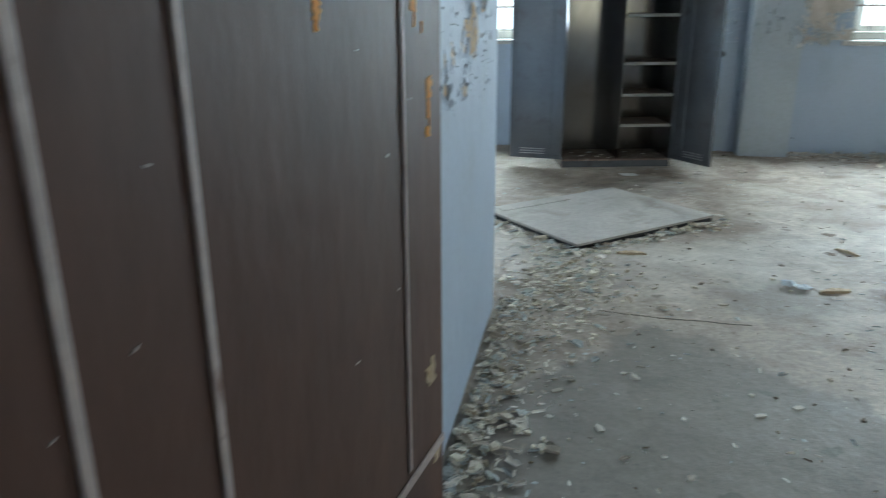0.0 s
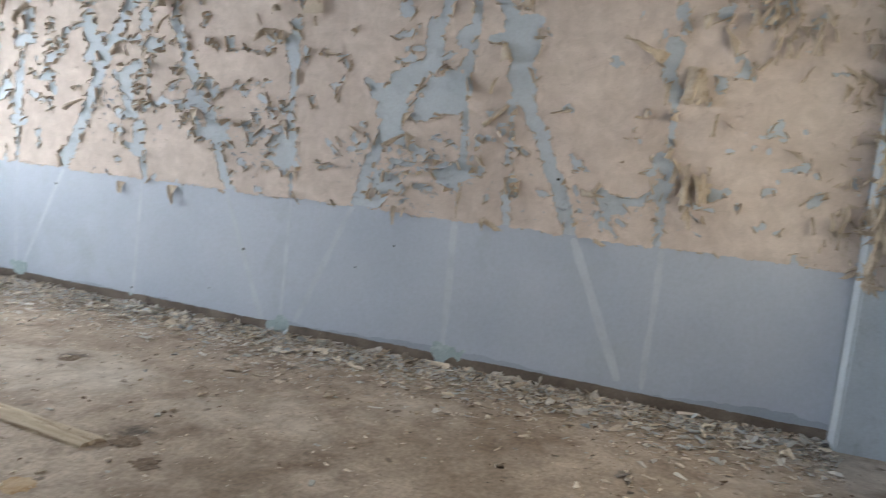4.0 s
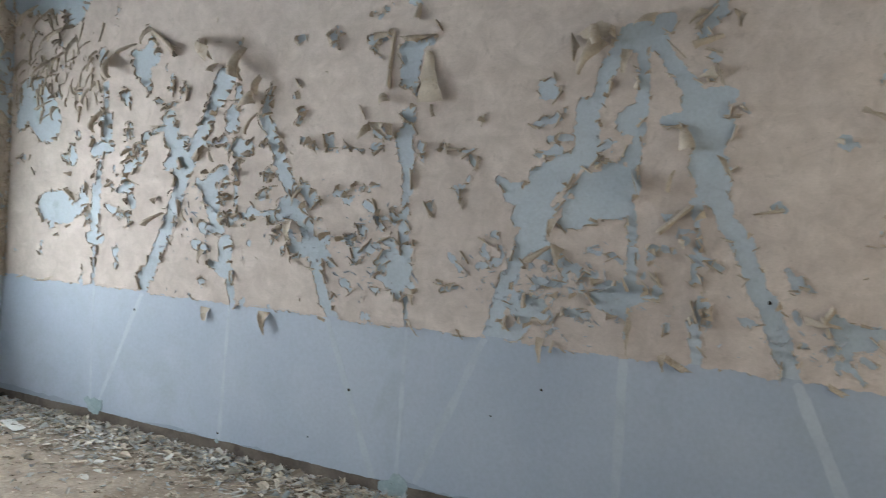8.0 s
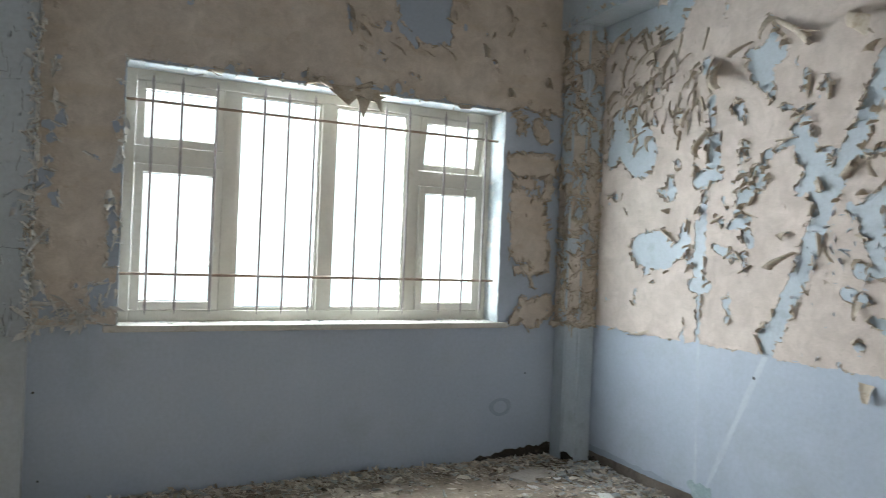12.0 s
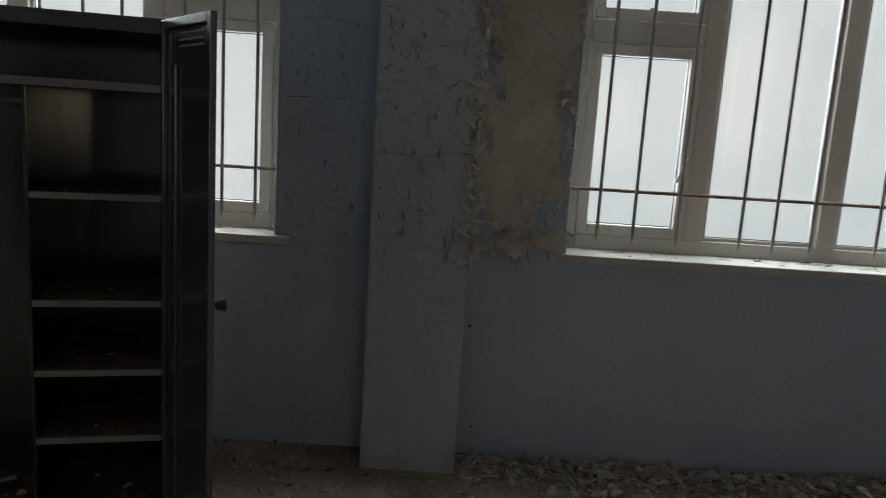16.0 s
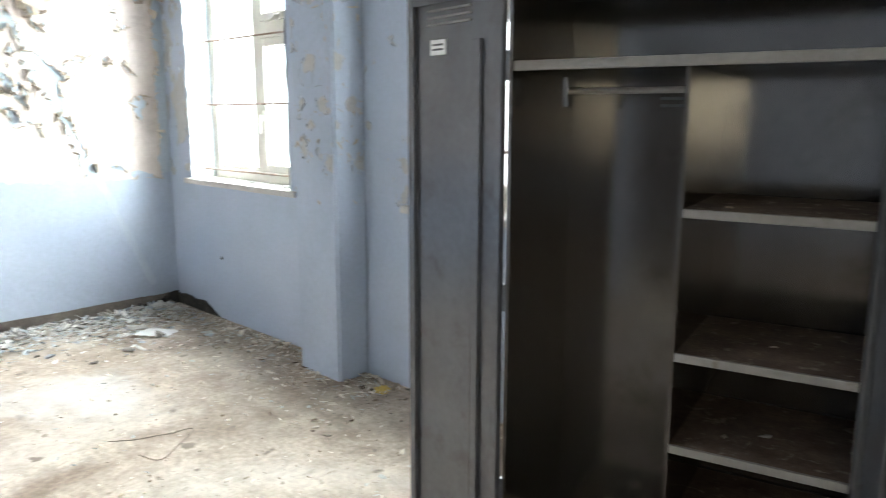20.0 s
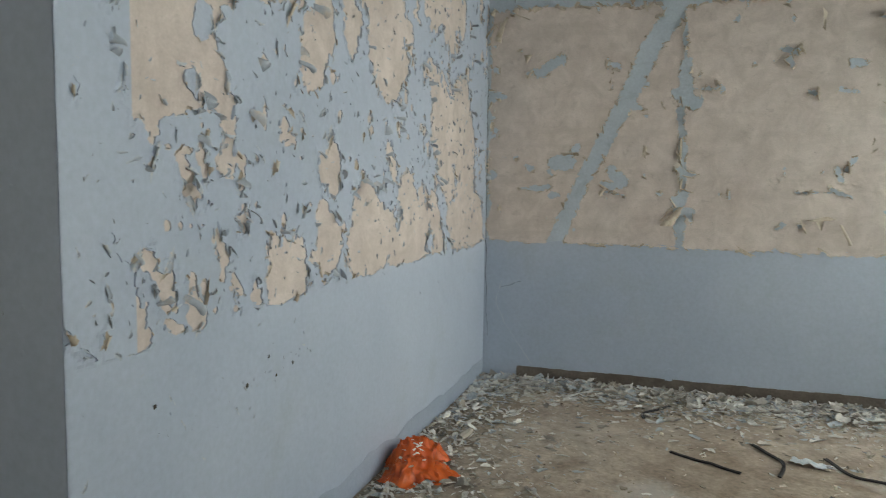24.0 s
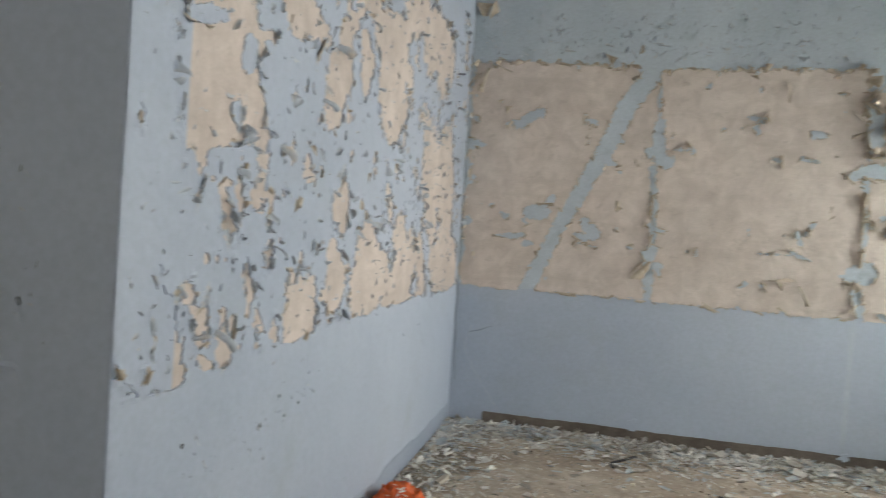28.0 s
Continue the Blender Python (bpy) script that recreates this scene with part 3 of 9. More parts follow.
def roll_mesh(rng, material, name):
    """A strip of paint rolled back on itself into a thin open tube that narrows to one end."""
    cuts, steps, turn = 4, 9, rng.uniform(3.0, 5.2)
    radius, taper, slant = rng.uniform(0.11, 0.19), rng.uniform(0.25, 0.85), rng.uniform(-0.5, 0.5)
    verts, faces = [], []
    for i in range(cuts + 1):
        t = i / cuts
        r = radius * (1 - taper * t)
        for k in range(steps + 1):
            h = k / steps
            a, q = turn * h, r * (1 - 0.4 * h)
            x = t - 0.5 + (0.09 * rng.uniform(-1, 1) if i in (0, cuts) else 0)
            verts.append((x, -q * math.sin(a) + slant * (t - 0.5) + (0.22 * r if k == 0 else 0), 0.01 + r - q * math.cos(a) if k else 0.0))
    for i in range(cuts):
        for k in range(steps):
            n = i * (steps + 1) + k
            faces.append((n, n + 1, n + steps + 2, n + steps + 1))
    me = bpy.data.meshes.new(name)
    me.from_pydata(verts, [], faces)
    me.materials.append(material)
    return me


ROLLS = [roll_mesh(curl_rng, CURL, "paint_curl") for _ in range(16)]


def put_curl(face, parent, u, z, gu, gz, size, n=0.004, kinds=None, rng=curl_rng, wide=1.0):
    me = rng.choice(kinds or CURLS)
    y = face.u * gu + Vector((0, 0, gz))
    y.normalize()
    x = y.cross(face.n)
    m = Matrix((x, y, face.n)).transposed().to_4x4()
    m.translation = face.point(u, z, n)
    ob = new("paint_curl", me)
    ob.parent = parent
    ob.matrix_basis = m @ Matrix.Diagonal((size * rng.uniform(0.8, 1.5) * wide, size, size * rng.uniform(0.7, 1.2), 1))
    return ob


def curls_along(face, parent, rim, count, sizes, seed, kinds=None, weight=None):
    rng = random.Random(seed)
    order = list(rim)
    rng.shuffle(order)
    taken = []
    for u, z, gu, gz, n in order:
        if len(taken) >= count:
            break
        w = weight(u, z) if weight else 1.0
        if rng.random() > w:
            continue
        size = rng.uniform(*sizes) * (0.6 + 0.9 * rng.random() ** 3) * (0.7 + 0.6 * w)
        if any(abs(u - a) + abs(z - b) < 0.55 * size for a, b in taken):
            continue
        taken.append((u, z))
        put_curl(face, parent, u, z, gu + rng.uniform(-0.4, 0.4), gz + rng.uniform(-0.4, 0.4), size, max(0.002, n * 0.7), kinds, rng)


def small_curls(face, parent, spots, kinds, sizes, seed, label="many small curls of lifted paint", up=0.3):
    """Many small curls in one mesh: spots is a rim, or a function of the random source that gives u, z."""
    rng = random.Random(seed)
    shapes = []
    for me in kinds:
        shapes.append(([v.co.copy() for v in me.vertices], [tuple(p.vertices) for p in me.polygons]))
    verts, faces = [], []
    for u, z, gu, gz, n in spots:
        y = face.u * (gu + rng.uniform(-0.5, 0.5)) + Vector((0, 0, gz + rng.uniform(-0.5, 0.5) + up))
        y.normalize()
        x = y.cross(face.n)
        size = rng.uniform(*sizes) * (0.6 + 0.9 * rng.random() ** 3)
        m = Matrix((x, y, face.n)).transposed().to_4x4()
        m.translation = face.point(u, z, max(0.002, 0.7 * n))
        m = m @ Matrix.Diagonal((size * rng.uniform(0.5, 1.4), size, size * rng.uniform(0.8, 1.6), 1))
        vs, fs = rng.choice(shapes)
        k = len(verts)
        verts += [m @ v for v in vs]
        faces += [tuple(i + k for i in q) for q in fs]
    ob = from_data("paint_curls", verts, faces, kinds[0].materials[0], parent, label, True)
    ob["kind"] = "stuff"
    return ob


def slits(face, parent, spots, sizes, seed, lip, n=0.0046):
    """Small splits in the paint: the gaps' shade put in as dark narrow slivers, and beside each one the lip of paint
    that has sprung up.
    """
    rng = random.Random(seed)
    gap_v, gap_f, lip_v, lip_f = [], [], [], []
    for u, z in spots:
        h = rng.uniform(*sizes) * (0.5 + rng.random() ** 2)
        w, lean, side = h * rng.uniform(0.05, 0.14), rng.uniform(-0.35, 0.35), rng.choice((-1, 1, 1))
        k = len(gap_v)
        for t, f in ((-1, 0.1), (-0.4, 1.0), (0.3, 0.8), (1, 0.1)):
            c = u + lean * t * h / 2 + 0.15 * w * rng.uniform(-1, 1)
            gap_v += [face.point(c - w * f, z + t * h / 2, n), face.point(c + w * f, z + t * h / 2, n)]
        gap_f += [(k + 2 * q, k + 2 * q + 1, k + 2 * q + 3, k + 2 * q + 2) for q in range(3)]
        k = len(lip_v)
        for t, f in ((-1, 0.1), (-0.4, 1.0), (0.3, 0.8), (1, 0.1)):
            c = u + lean * t * h / 2
            up = f * w * rng.uniform(1.0, 2.2)
            lip_v += [face.point(c + side * w * (f + 2.2), z + t * h / 2, n - 0.003), face.point(c + side * w * (f + 0.9), z + t * h / 2, n + 0.5 * up), face.point(c + side * w * f * 0.5, z + t * h / 2, n + up)]
        for q in range(3):
            a = k + 3 * q
            lip_f += [(a, a + 1, a + 4, a + 3), (a + 1, a + 2, a + 5, a + 4)]
    for name, vs, fs, mat, label in (("slit_shade", gap_v, gap_f, CRACK, "many small dark slivers painted for the shade in splits"), ("paint_lips", lip_v, lip_f, lip, "sprung lips of paint along the splits")):
        ob = from_data(name, vs, fs, mat, parent, label)
        ob["kind"] = "stuff"


def scatter(count, seed, place):
    rng = random.Random(seed)
    return [place(rng) for _ in range(count)]


def pick(rim, count, seed):
    rng = random.Random(seed)
    return rng.sample(rim, min(count, len(rim)))


def dust_of_curls(count, seed, place):
    rng = random.Random(seed)
    out = []
    for _ in range(count):
        u, z = place(rng)
        out.append((u, z, rng.uniform(-1, 1), rng.uniform(-0.3, 1), 0.002))
    return out


def paint_roll(face, parent, u0, z0, u1, z1, r0, r1, rng):
    """A sheet of paint rolled up along a line on the wall, with torn ends and a loose lip."""
    a, b = Vector((u0, z0)), Vector((u1, z1))
    axis = (b - a).normalized()
    side = Vector((-axis.y, axis.x)) * rng.choice((-1, 1))
    turn, start = rng.uniform(3.2, 5.4), rng.uniform(-1.9, -1.3)
    steps, cuts = 11, 6
    r0, r1 = r0 * rng.uniform(0.9, 1.5), r1 * rng.uniform(0.9, 1.5)
    bow = rng.uniform(-0.03, 0.03) * (b - a).length
    verts, faces = [], []
    for i in range(cuts + 1):
        s = i / cuts
        for k in range(steps + 1):
            h = k / steps
            w = s
            if i in (0, cuts):
                w += rng.uniform(-0.06, 0.06)
            r = (r0 + s * (r1 - r0)) * (1 - 0.42 * h) * (1 + 0.06 * math.sin(5 * s + 3 * h))
            ang = start + turn * h
            p = a.lerp(b, w) + side * (bow * math.sin(math.pi * s)) + side * (r * math.cos(ang) + (0.012 if k == 0 else 0))
            verts.append(face.point(p.x, p.y, max(0.003, (r0 + s * (r1 - r0)) + r * math.sin(ang))))
    for i in range(cuts):
        for k in range(steps):
            n = i * (steps + 1) + k
            faces.append((n, n + 1, n + steps + 2, n + steps + 1))
    return from_data("paint_curl", verts, faces, CURL, parent, "", True)


def paint_flap(face, parent, corners, material, rng):
    """A sheet of paint folded out of the wall along its upper edge, its lower corners torn."""
    ua, za, ub, zb, uc, zc, ud, zd = corners
    a, b, c, d = Vector((ua, za)), Vector((ub, zb)), Vector((uc, zc)), Vector((ud, zd))
    out, bend = rng.uniform(0.03, 0.06), rng.uniform(0.3, 0.8)
    cols, rows = 6, 6
    verts, faces = [], []
    for j in range(rows + 1):
        t = j / rows
        for i in range(cols + 1):
            s = i / cols
            p = a.lerp(b, s).lerp(d.lerp(c, s), t)
            ragged = 0.008 * rng.uniform(-1, 1) if j == rows or i in (0, cols) else 0
            n = 0.006 + out * (1.25 * t - bend * t * t) + 0.012 * math.sin(math.pi * s) * (1 - t)
            verts.append(face.point(p.x + ragged, p.y + ragged, max(0.003, n + 0.004 * rng.uniform(-1, 1))))
    for j in range(rows):
        for i in range(cols):
            n = j * (cols + 1) + i
            faces.append((n, n + 1, n + cols + 2, n + cols + 1))
    return from_data("paint_curl", verts, faces, material, parent, "", True)


def paint_flake(face, parent, corners, material, rng, stand=1.0):
    """A torn tongue of paint, still fixed along the line a-b, hanging out of the wall to its tip."""
    ua, za, ub, zb, ut, zt = corners
    low = 0.014 if max(za, zb) < 1.06 else 0.0
    a, b, tip = Vector((ua, za + low)), Vector((ub, zb + low)), Vector((ut, zt))
    if low:
        a, b, stand = a.lerp(b, 0.2), b.lerp(a, 0.2), 0.6 * stand
    reach = max(0.015, (tip - (a + b) / 2).length)
    out, hook, arc = stand * rng.uniform(0.26, 0.52), rng.uniform(-0.3, 0.25), rng.choice((1, -1, -1)) * rng.uniform(0.8, 2.3)
    funnel = arc < 0 and rng.random() < 0.7
    blunt, lean, cross = rng.uniform(0.12, 0.5), rng.uniform(-0.4, 0.4), b - a
    half, cols, rows = 0.5 * cross.length, 8, 6
    cross = cross.normalized() if half > 1e-4 else Vector((1, 0))
    verts, faces = [], []
    for j in range(rows + 1):
        t = j / rows
        mid = ((a + b) / 2).lerp(tip, t)
        wide, turn = half * (1 - (1 - blunt) * t), max(0.05, abs(arc) * t ** 0.6)
        if funnel:
            wide, turn = half * (0.3 + 0.75 * t), max(0.3, 1.15 * abs(arc) * t ** 0.3)
        for i in range(cols + 1):
            k = 2 * i / cols - 1
            rag = (0.035 * reach + 0.001) * rng.uniform(-1, 1) * (1 if i in (0, cols) or j == rows else 0.12)
            side = wide / turn * math.sin(turn * (k + lean * t)) + rag
            p = mid + cross * side + (tip - mid).normalized() * (rag if j in (rows, rows - 1) and t < 1 else 0)
            up = math.copysign(wide / turn * (1 - math.cos(turn * (k + lean * t))), arc)
            if arc < 0:
                up += wide / turn * (1 - math.cos(turn * (1 + abs(lean) * t)))
            n = 0.004 + reach * out * (math.sin(1.9 * t) + hook * t * t) + up + (0.012 * reach * rng.uniform(-1, 1) if j else 0)
            verts.append(face.point(p.x, p.y, min(0.16, max(0.002, n))))
    for j in range(rows):
        for i in range(cols):
            n = j * (cols + 1) + i
            faces.append((n, n + 1, n + cols + 2, n + cols + 1))
    return from_data("paint_curl", verts, faces, material, parent, "", arc < 0)


def rim_flakes(face, parent, rim, count, sizes, seed, material, weight=None):
    """Torn tongues that stand out of the wall along the broken edges of a layer."""
    rng = random.Random(seed)
    order = list(rim)
    rng.shuffle(order)
    taken = []
    for u, z, gu, gz, n in order:
        if len(taken) >= count:
            break
        if weight and rng.random() > weight(u, z):
            continue
        e = rng.uniform(*sizes)
        if any(abs(u - a) + abs(z - b) < 0.8 * e for a, b in taken):
            continue
        taken.append((u, z))
        w = e * rng.uniform(0.35, 0.8)
        cu, cz = u + 0.3 * e * gu, z + 0.3 * e * gz
        paint_flake(face, parent, (cu - gz * w, cz + gu * w, cu + gz * w, cz - gu * w, u - 0.5 * e * gu + rng.uniform(-0.3, 0.3) * e, z - 0.5 * e * gz - rng.uniform(0.0, 0.7) * e), material, rng, 2.1)


# ---- the large structure ----
TOP = 3.5
STUB_X, SOUTH_W, WEST_X, SOUTH_E = -5.68, -4.112, -9.63, -7.9
OPENINGS = {"east": (-3.087, -0.556), "middle": (-6.93, -4.40), "west": (-9.29, -8.03)}
SILL_Z, HEAD_Z = 0.995, 2.525


def east_x(y):
    return 0.13 + 0.03 * y


def slab(z0, z1):
    bm = bmesh.new()
    add_box(bm, WEST_X - 0.25, 0.45, SOUTH_W - 0.25, 0.36, z0, z1)
    add_box(bm, -6.2, 0.45, -10.2, SOUTH_W - 0.25, z0, z1)
    return bm


floor = structure(part("floor", slab(-0.15, 0.0), FLOOR), "dusty bare concrete floor with stains, worn patches and plaster crumbs")
ceiling = structure(part("ceiling", slab(TOP, TOP + 0.2), CEILING), "plain painted ceiling slab over the room")

bm = bmesh.new()
edges = [WEST_X - 0.25, *OPENINGS["west"], *OPENINGS["middle"], *OPENINGS["east"], 0.4]
for a, b in zip(edges[::2], edges[1::2]):
    add_box(bm, a, b, 0, 0.36, SILL_Z, HEAD_Z)
add_box(bm, edges[0], 0.4, 0, 0.36, 0, SILL_Z)
add_box(bm, edges[0], 0.4, 0, 0.36, HEAD_Z, TOP)
wall_north = structure(part("wall_north", bm, BLUE), "blue-grey painted window wall with peeling beige paint above the sills")

bm = bmesh.new()
v = [bm.verts.new(p) for z in (0, TOP) for p in ((east_x(0), 0, z), (east_x(-8.2), -8.2, z), (0.45, -8.2, z), (0.45, 0, z))]
for q in ((0, 1, 5, 4), (1, 2, 6, 5), (2, 3, 7, 6), (3, 0, 4, 7), (3, 2, 1, 0), (4, 5, 6, 7)):
    bm.faces.new([v[k] for k in q])
wall_east = structure(part("wall_east", bm, BLUE_OLD), "long pale blue wall whose beige paint has peeled off in curls")
wall_west = structure(part("wall_west", box(WEST_X - 0.25, WEST_X, SOUTH_W - 0.25, 0, 0, TOP), BLUE_OLD), "blue wall with a broad beige band of peeling paint")
wall_south_west = structure(part("wall_south_west", box(WEST_X, STUB_X - 0.25, SOUTH_W - 0.25, SOUTH_W, 0, TOP), BEIGE), "plaster wall with flaking light blue paint")
wall_stub = structure(part("wall_entrance", box(STUB_X - 0.25, STUB_X, -8.25, SOUTH_W, 0, TOP), BLUE), "blue painted entrance wall with blistered paint")
bm = bmesh.new()
for a, b, c, d in ((-2.8, -2.0, 0, TOP), (-0.72, 0.45, 0, TOP), (-2.0, -0.72, 0, 0.99), (-2.0, -0.72, 2.5, TOP)):
    add_box(bm, a, b, -8.25, SOUTH_E, c, d)
wall_south_east = structure(part("wall_south_east", bm, BLUE), "blue painted back wall with a bright window opening")
bm = bmesh.new()
for a, b, c, d in ((STUB_X, -5.62, 0, TOP), (-4.63, -2.8, 0, TOP), (-5.62, -4.63, 2.08, TOP)):
    add_box(bm, a, b, -8.25, -7.5, c, d)
wall_doorway = structure(part("wall_doorway", bm, BLUE), "thick blue painted wall with the entrance doorway")
# unseen walls, added to shut the sky out behind the doorway
bm = bmesh.new()
for a, b, c, d in ((-6.2, -5.95, -10.2, -8.25), (-2.8, -2.55, -10.2, -8.25), (-5.95, -2.8, -10.2, -10.0)):
    add_box(bm, a, b, c, d, 0, TOP)
structure(part("wall_unseen", bm, OUTER), "plain unseen walls added to close the space beyond the doorway")
structure(part("backdrop", box(-60, 40, 5.0, 5.05, -6, 14), HAZE), "bright white hazy sky outside the windows")
structure(part("backdrop", box(-2.5, 0.4, -9.2, -9.15, 0, 3.4), HAZE_WARM), "warm bright haze outside the back window")
beam_u = Face((east_x(0), 0), (-0.03, -1), (-1, 0.03))
bm = bmesh.new()
v = [bm.verts.new((x, y, z)) for z in (3.19, TOP) for x, y in ((-0.10, -0.001), (east_x(0), -0.001), (east_x(-7.9), -7.899), (-0.34, -7.899))]
for q in ((3, 2, 1, 0), (0, 3, 7, 4), (1, 0, 4, 5), (2, 1, 5, 6), (3, 2, 6, 7), (4, 5, 6, 7)):
    bm.faces.new([v[k] for k in q])
beam = structure(part("ceiling_beam", bm, BLUE_OLD), "blue painted concrete beam along the top of the wall")

# columns
def prism(points, z0, z1):
    bm = bmesh.new()
    lo, hi = [bm.verts.new((*p, z0)) for p in points], [bm.verts.new((*p, z1)) for p in points]
    bm.faces.new(hi), bm.faces.new(lo[::-1])
    for a in range(len(points)):
        b = (a + 1) % len(points)
        bm.faces.new((lo[a], lo[b], hi[b], hi[a]))
    bmesh.ops.bevel(bm, geom=[e for e in bm.edges if abs(e.verts[0].co.z - e.verts[1].co.z) > 1], offset=0.012, segments=2, affect="EDGES")
    bmesh.ops.recalc_face_normals(bm, faces=bm.faces)
    return bm


col_1 = structure(part("column_middle", prism(((-3.95, 0), (-3.95, -0.215), (-3.525, -0.215), (-3.525, 0)), 0, TOP), PIER_PALE), "square blue pier between two windows, its paint cracked")
col_2 = structure(part("column_west", prism(((-7.68, 0), (-7.68, -0.21), (-7.31, -0.21), (-7.31, 0)), 0, TOP), BLUE), "square blue pier between two windows with mottled paint")
col_ne = structure(part("column_corner", prism(((-0.06, 0), (-0.06, -0.15), (0.0, -0.23), (0.125, -0.26), (0.128, 0)), 0, 3.19), BLUE_OLD), "blue corner pier with peeling beige paint")
col_se = structure(part("column_back", prism(((-0.215, -7.9), (-0.215, -7.62), (-0.095, -7.60), (-0.095, -7.9)), 0, 3.19), BLUE_OLD), "corner pier with long hanging paint curls")

EAST = Face((east_x(0), 0), (-0.03, -1), (-1, 0.03))
WEST = Face((WEST_X, 0), (0, -1), (1, 0))
NORTH = Face((0, 0), (-1, 0), (0, -1))
SOUTHW = Face((STUB_X, SOUTH_W), (-1, 0), (0, 1))
STUB = Face((STUB_X, SOUTH_W), (0, -1), (1, 0))
SOUTHE = Face((0, SOUTH_E), (-1, 0), (0, 1))


# ---- peeling paint, wall by wall ----
def dado(u, seed, at=1.0):
    return at + 0.012 * fbm(u * 3, u * 0 + seed, 3, seed) + 0.012 * np.maximum(0, fbm(u * 11, u * 0, 2, seed + 2)) + 0.004 * fbm(u * 40, u * 0, 2, seed)


def rough_edge(u, z, seed, big=0.016, small=0.008):
    return big * fbm(u * 9, z * 9, 3, seed) + small * (0.5 * fbm(u * 34, z * 34, 3, seed + 5) + 0.35 * shards(u, z, 0.026, seed) + 0.25 * shards(u, z, 0.011, seed + 2))


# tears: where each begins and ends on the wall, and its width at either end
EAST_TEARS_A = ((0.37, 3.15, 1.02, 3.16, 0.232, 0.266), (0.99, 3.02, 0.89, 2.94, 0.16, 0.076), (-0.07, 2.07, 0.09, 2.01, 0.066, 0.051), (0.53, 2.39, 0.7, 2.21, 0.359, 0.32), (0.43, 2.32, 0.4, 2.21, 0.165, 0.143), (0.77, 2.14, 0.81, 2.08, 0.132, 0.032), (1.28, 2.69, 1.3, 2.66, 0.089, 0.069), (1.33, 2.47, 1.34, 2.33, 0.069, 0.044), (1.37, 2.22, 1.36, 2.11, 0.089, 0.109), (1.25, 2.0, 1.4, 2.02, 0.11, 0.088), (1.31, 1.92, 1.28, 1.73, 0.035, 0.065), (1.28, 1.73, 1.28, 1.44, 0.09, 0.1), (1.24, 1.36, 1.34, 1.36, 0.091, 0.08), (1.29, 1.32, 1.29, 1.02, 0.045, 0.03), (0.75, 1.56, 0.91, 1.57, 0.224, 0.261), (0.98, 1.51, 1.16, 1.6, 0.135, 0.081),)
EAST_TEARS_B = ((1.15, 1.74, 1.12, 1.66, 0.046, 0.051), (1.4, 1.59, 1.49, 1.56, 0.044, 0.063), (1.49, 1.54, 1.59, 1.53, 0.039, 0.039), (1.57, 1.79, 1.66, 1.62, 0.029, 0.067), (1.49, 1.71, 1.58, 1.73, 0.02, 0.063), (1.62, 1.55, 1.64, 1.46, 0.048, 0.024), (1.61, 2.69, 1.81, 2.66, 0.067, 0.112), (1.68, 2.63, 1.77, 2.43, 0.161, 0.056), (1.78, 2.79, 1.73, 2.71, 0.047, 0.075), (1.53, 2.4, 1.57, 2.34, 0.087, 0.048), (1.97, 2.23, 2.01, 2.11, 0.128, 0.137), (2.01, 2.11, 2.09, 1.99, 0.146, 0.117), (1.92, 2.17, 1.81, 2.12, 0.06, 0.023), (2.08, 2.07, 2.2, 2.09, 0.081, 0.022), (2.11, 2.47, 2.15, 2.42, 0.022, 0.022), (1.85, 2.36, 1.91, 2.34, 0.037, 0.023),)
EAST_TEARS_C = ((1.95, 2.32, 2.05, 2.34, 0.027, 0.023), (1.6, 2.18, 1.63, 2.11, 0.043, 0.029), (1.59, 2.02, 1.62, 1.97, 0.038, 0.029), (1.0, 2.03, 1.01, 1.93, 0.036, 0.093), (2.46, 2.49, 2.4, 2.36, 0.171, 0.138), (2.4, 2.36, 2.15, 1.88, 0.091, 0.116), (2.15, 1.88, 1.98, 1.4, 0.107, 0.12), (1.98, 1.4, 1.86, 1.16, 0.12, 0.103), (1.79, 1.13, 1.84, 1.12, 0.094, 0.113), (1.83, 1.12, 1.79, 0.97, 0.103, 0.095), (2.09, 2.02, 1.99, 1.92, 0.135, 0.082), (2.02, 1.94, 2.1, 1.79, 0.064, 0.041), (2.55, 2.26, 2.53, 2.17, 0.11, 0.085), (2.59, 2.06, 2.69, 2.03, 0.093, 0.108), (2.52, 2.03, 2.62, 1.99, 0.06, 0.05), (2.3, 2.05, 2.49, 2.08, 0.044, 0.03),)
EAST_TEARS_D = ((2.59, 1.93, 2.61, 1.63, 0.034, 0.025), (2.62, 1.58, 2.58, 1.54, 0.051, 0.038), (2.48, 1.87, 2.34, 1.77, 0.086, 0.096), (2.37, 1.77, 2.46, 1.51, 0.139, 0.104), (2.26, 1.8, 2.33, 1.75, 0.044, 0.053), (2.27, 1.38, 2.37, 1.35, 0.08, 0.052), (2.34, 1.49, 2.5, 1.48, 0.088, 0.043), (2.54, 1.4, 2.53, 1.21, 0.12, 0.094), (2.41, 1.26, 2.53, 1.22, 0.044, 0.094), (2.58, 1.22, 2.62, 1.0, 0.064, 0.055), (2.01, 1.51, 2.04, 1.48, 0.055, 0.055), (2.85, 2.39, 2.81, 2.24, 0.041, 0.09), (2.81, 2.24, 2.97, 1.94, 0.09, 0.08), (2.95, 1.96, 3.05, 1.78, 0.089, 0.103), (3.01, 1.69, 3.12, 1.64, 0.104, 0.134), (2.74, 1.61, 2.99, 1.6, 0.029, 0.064),)
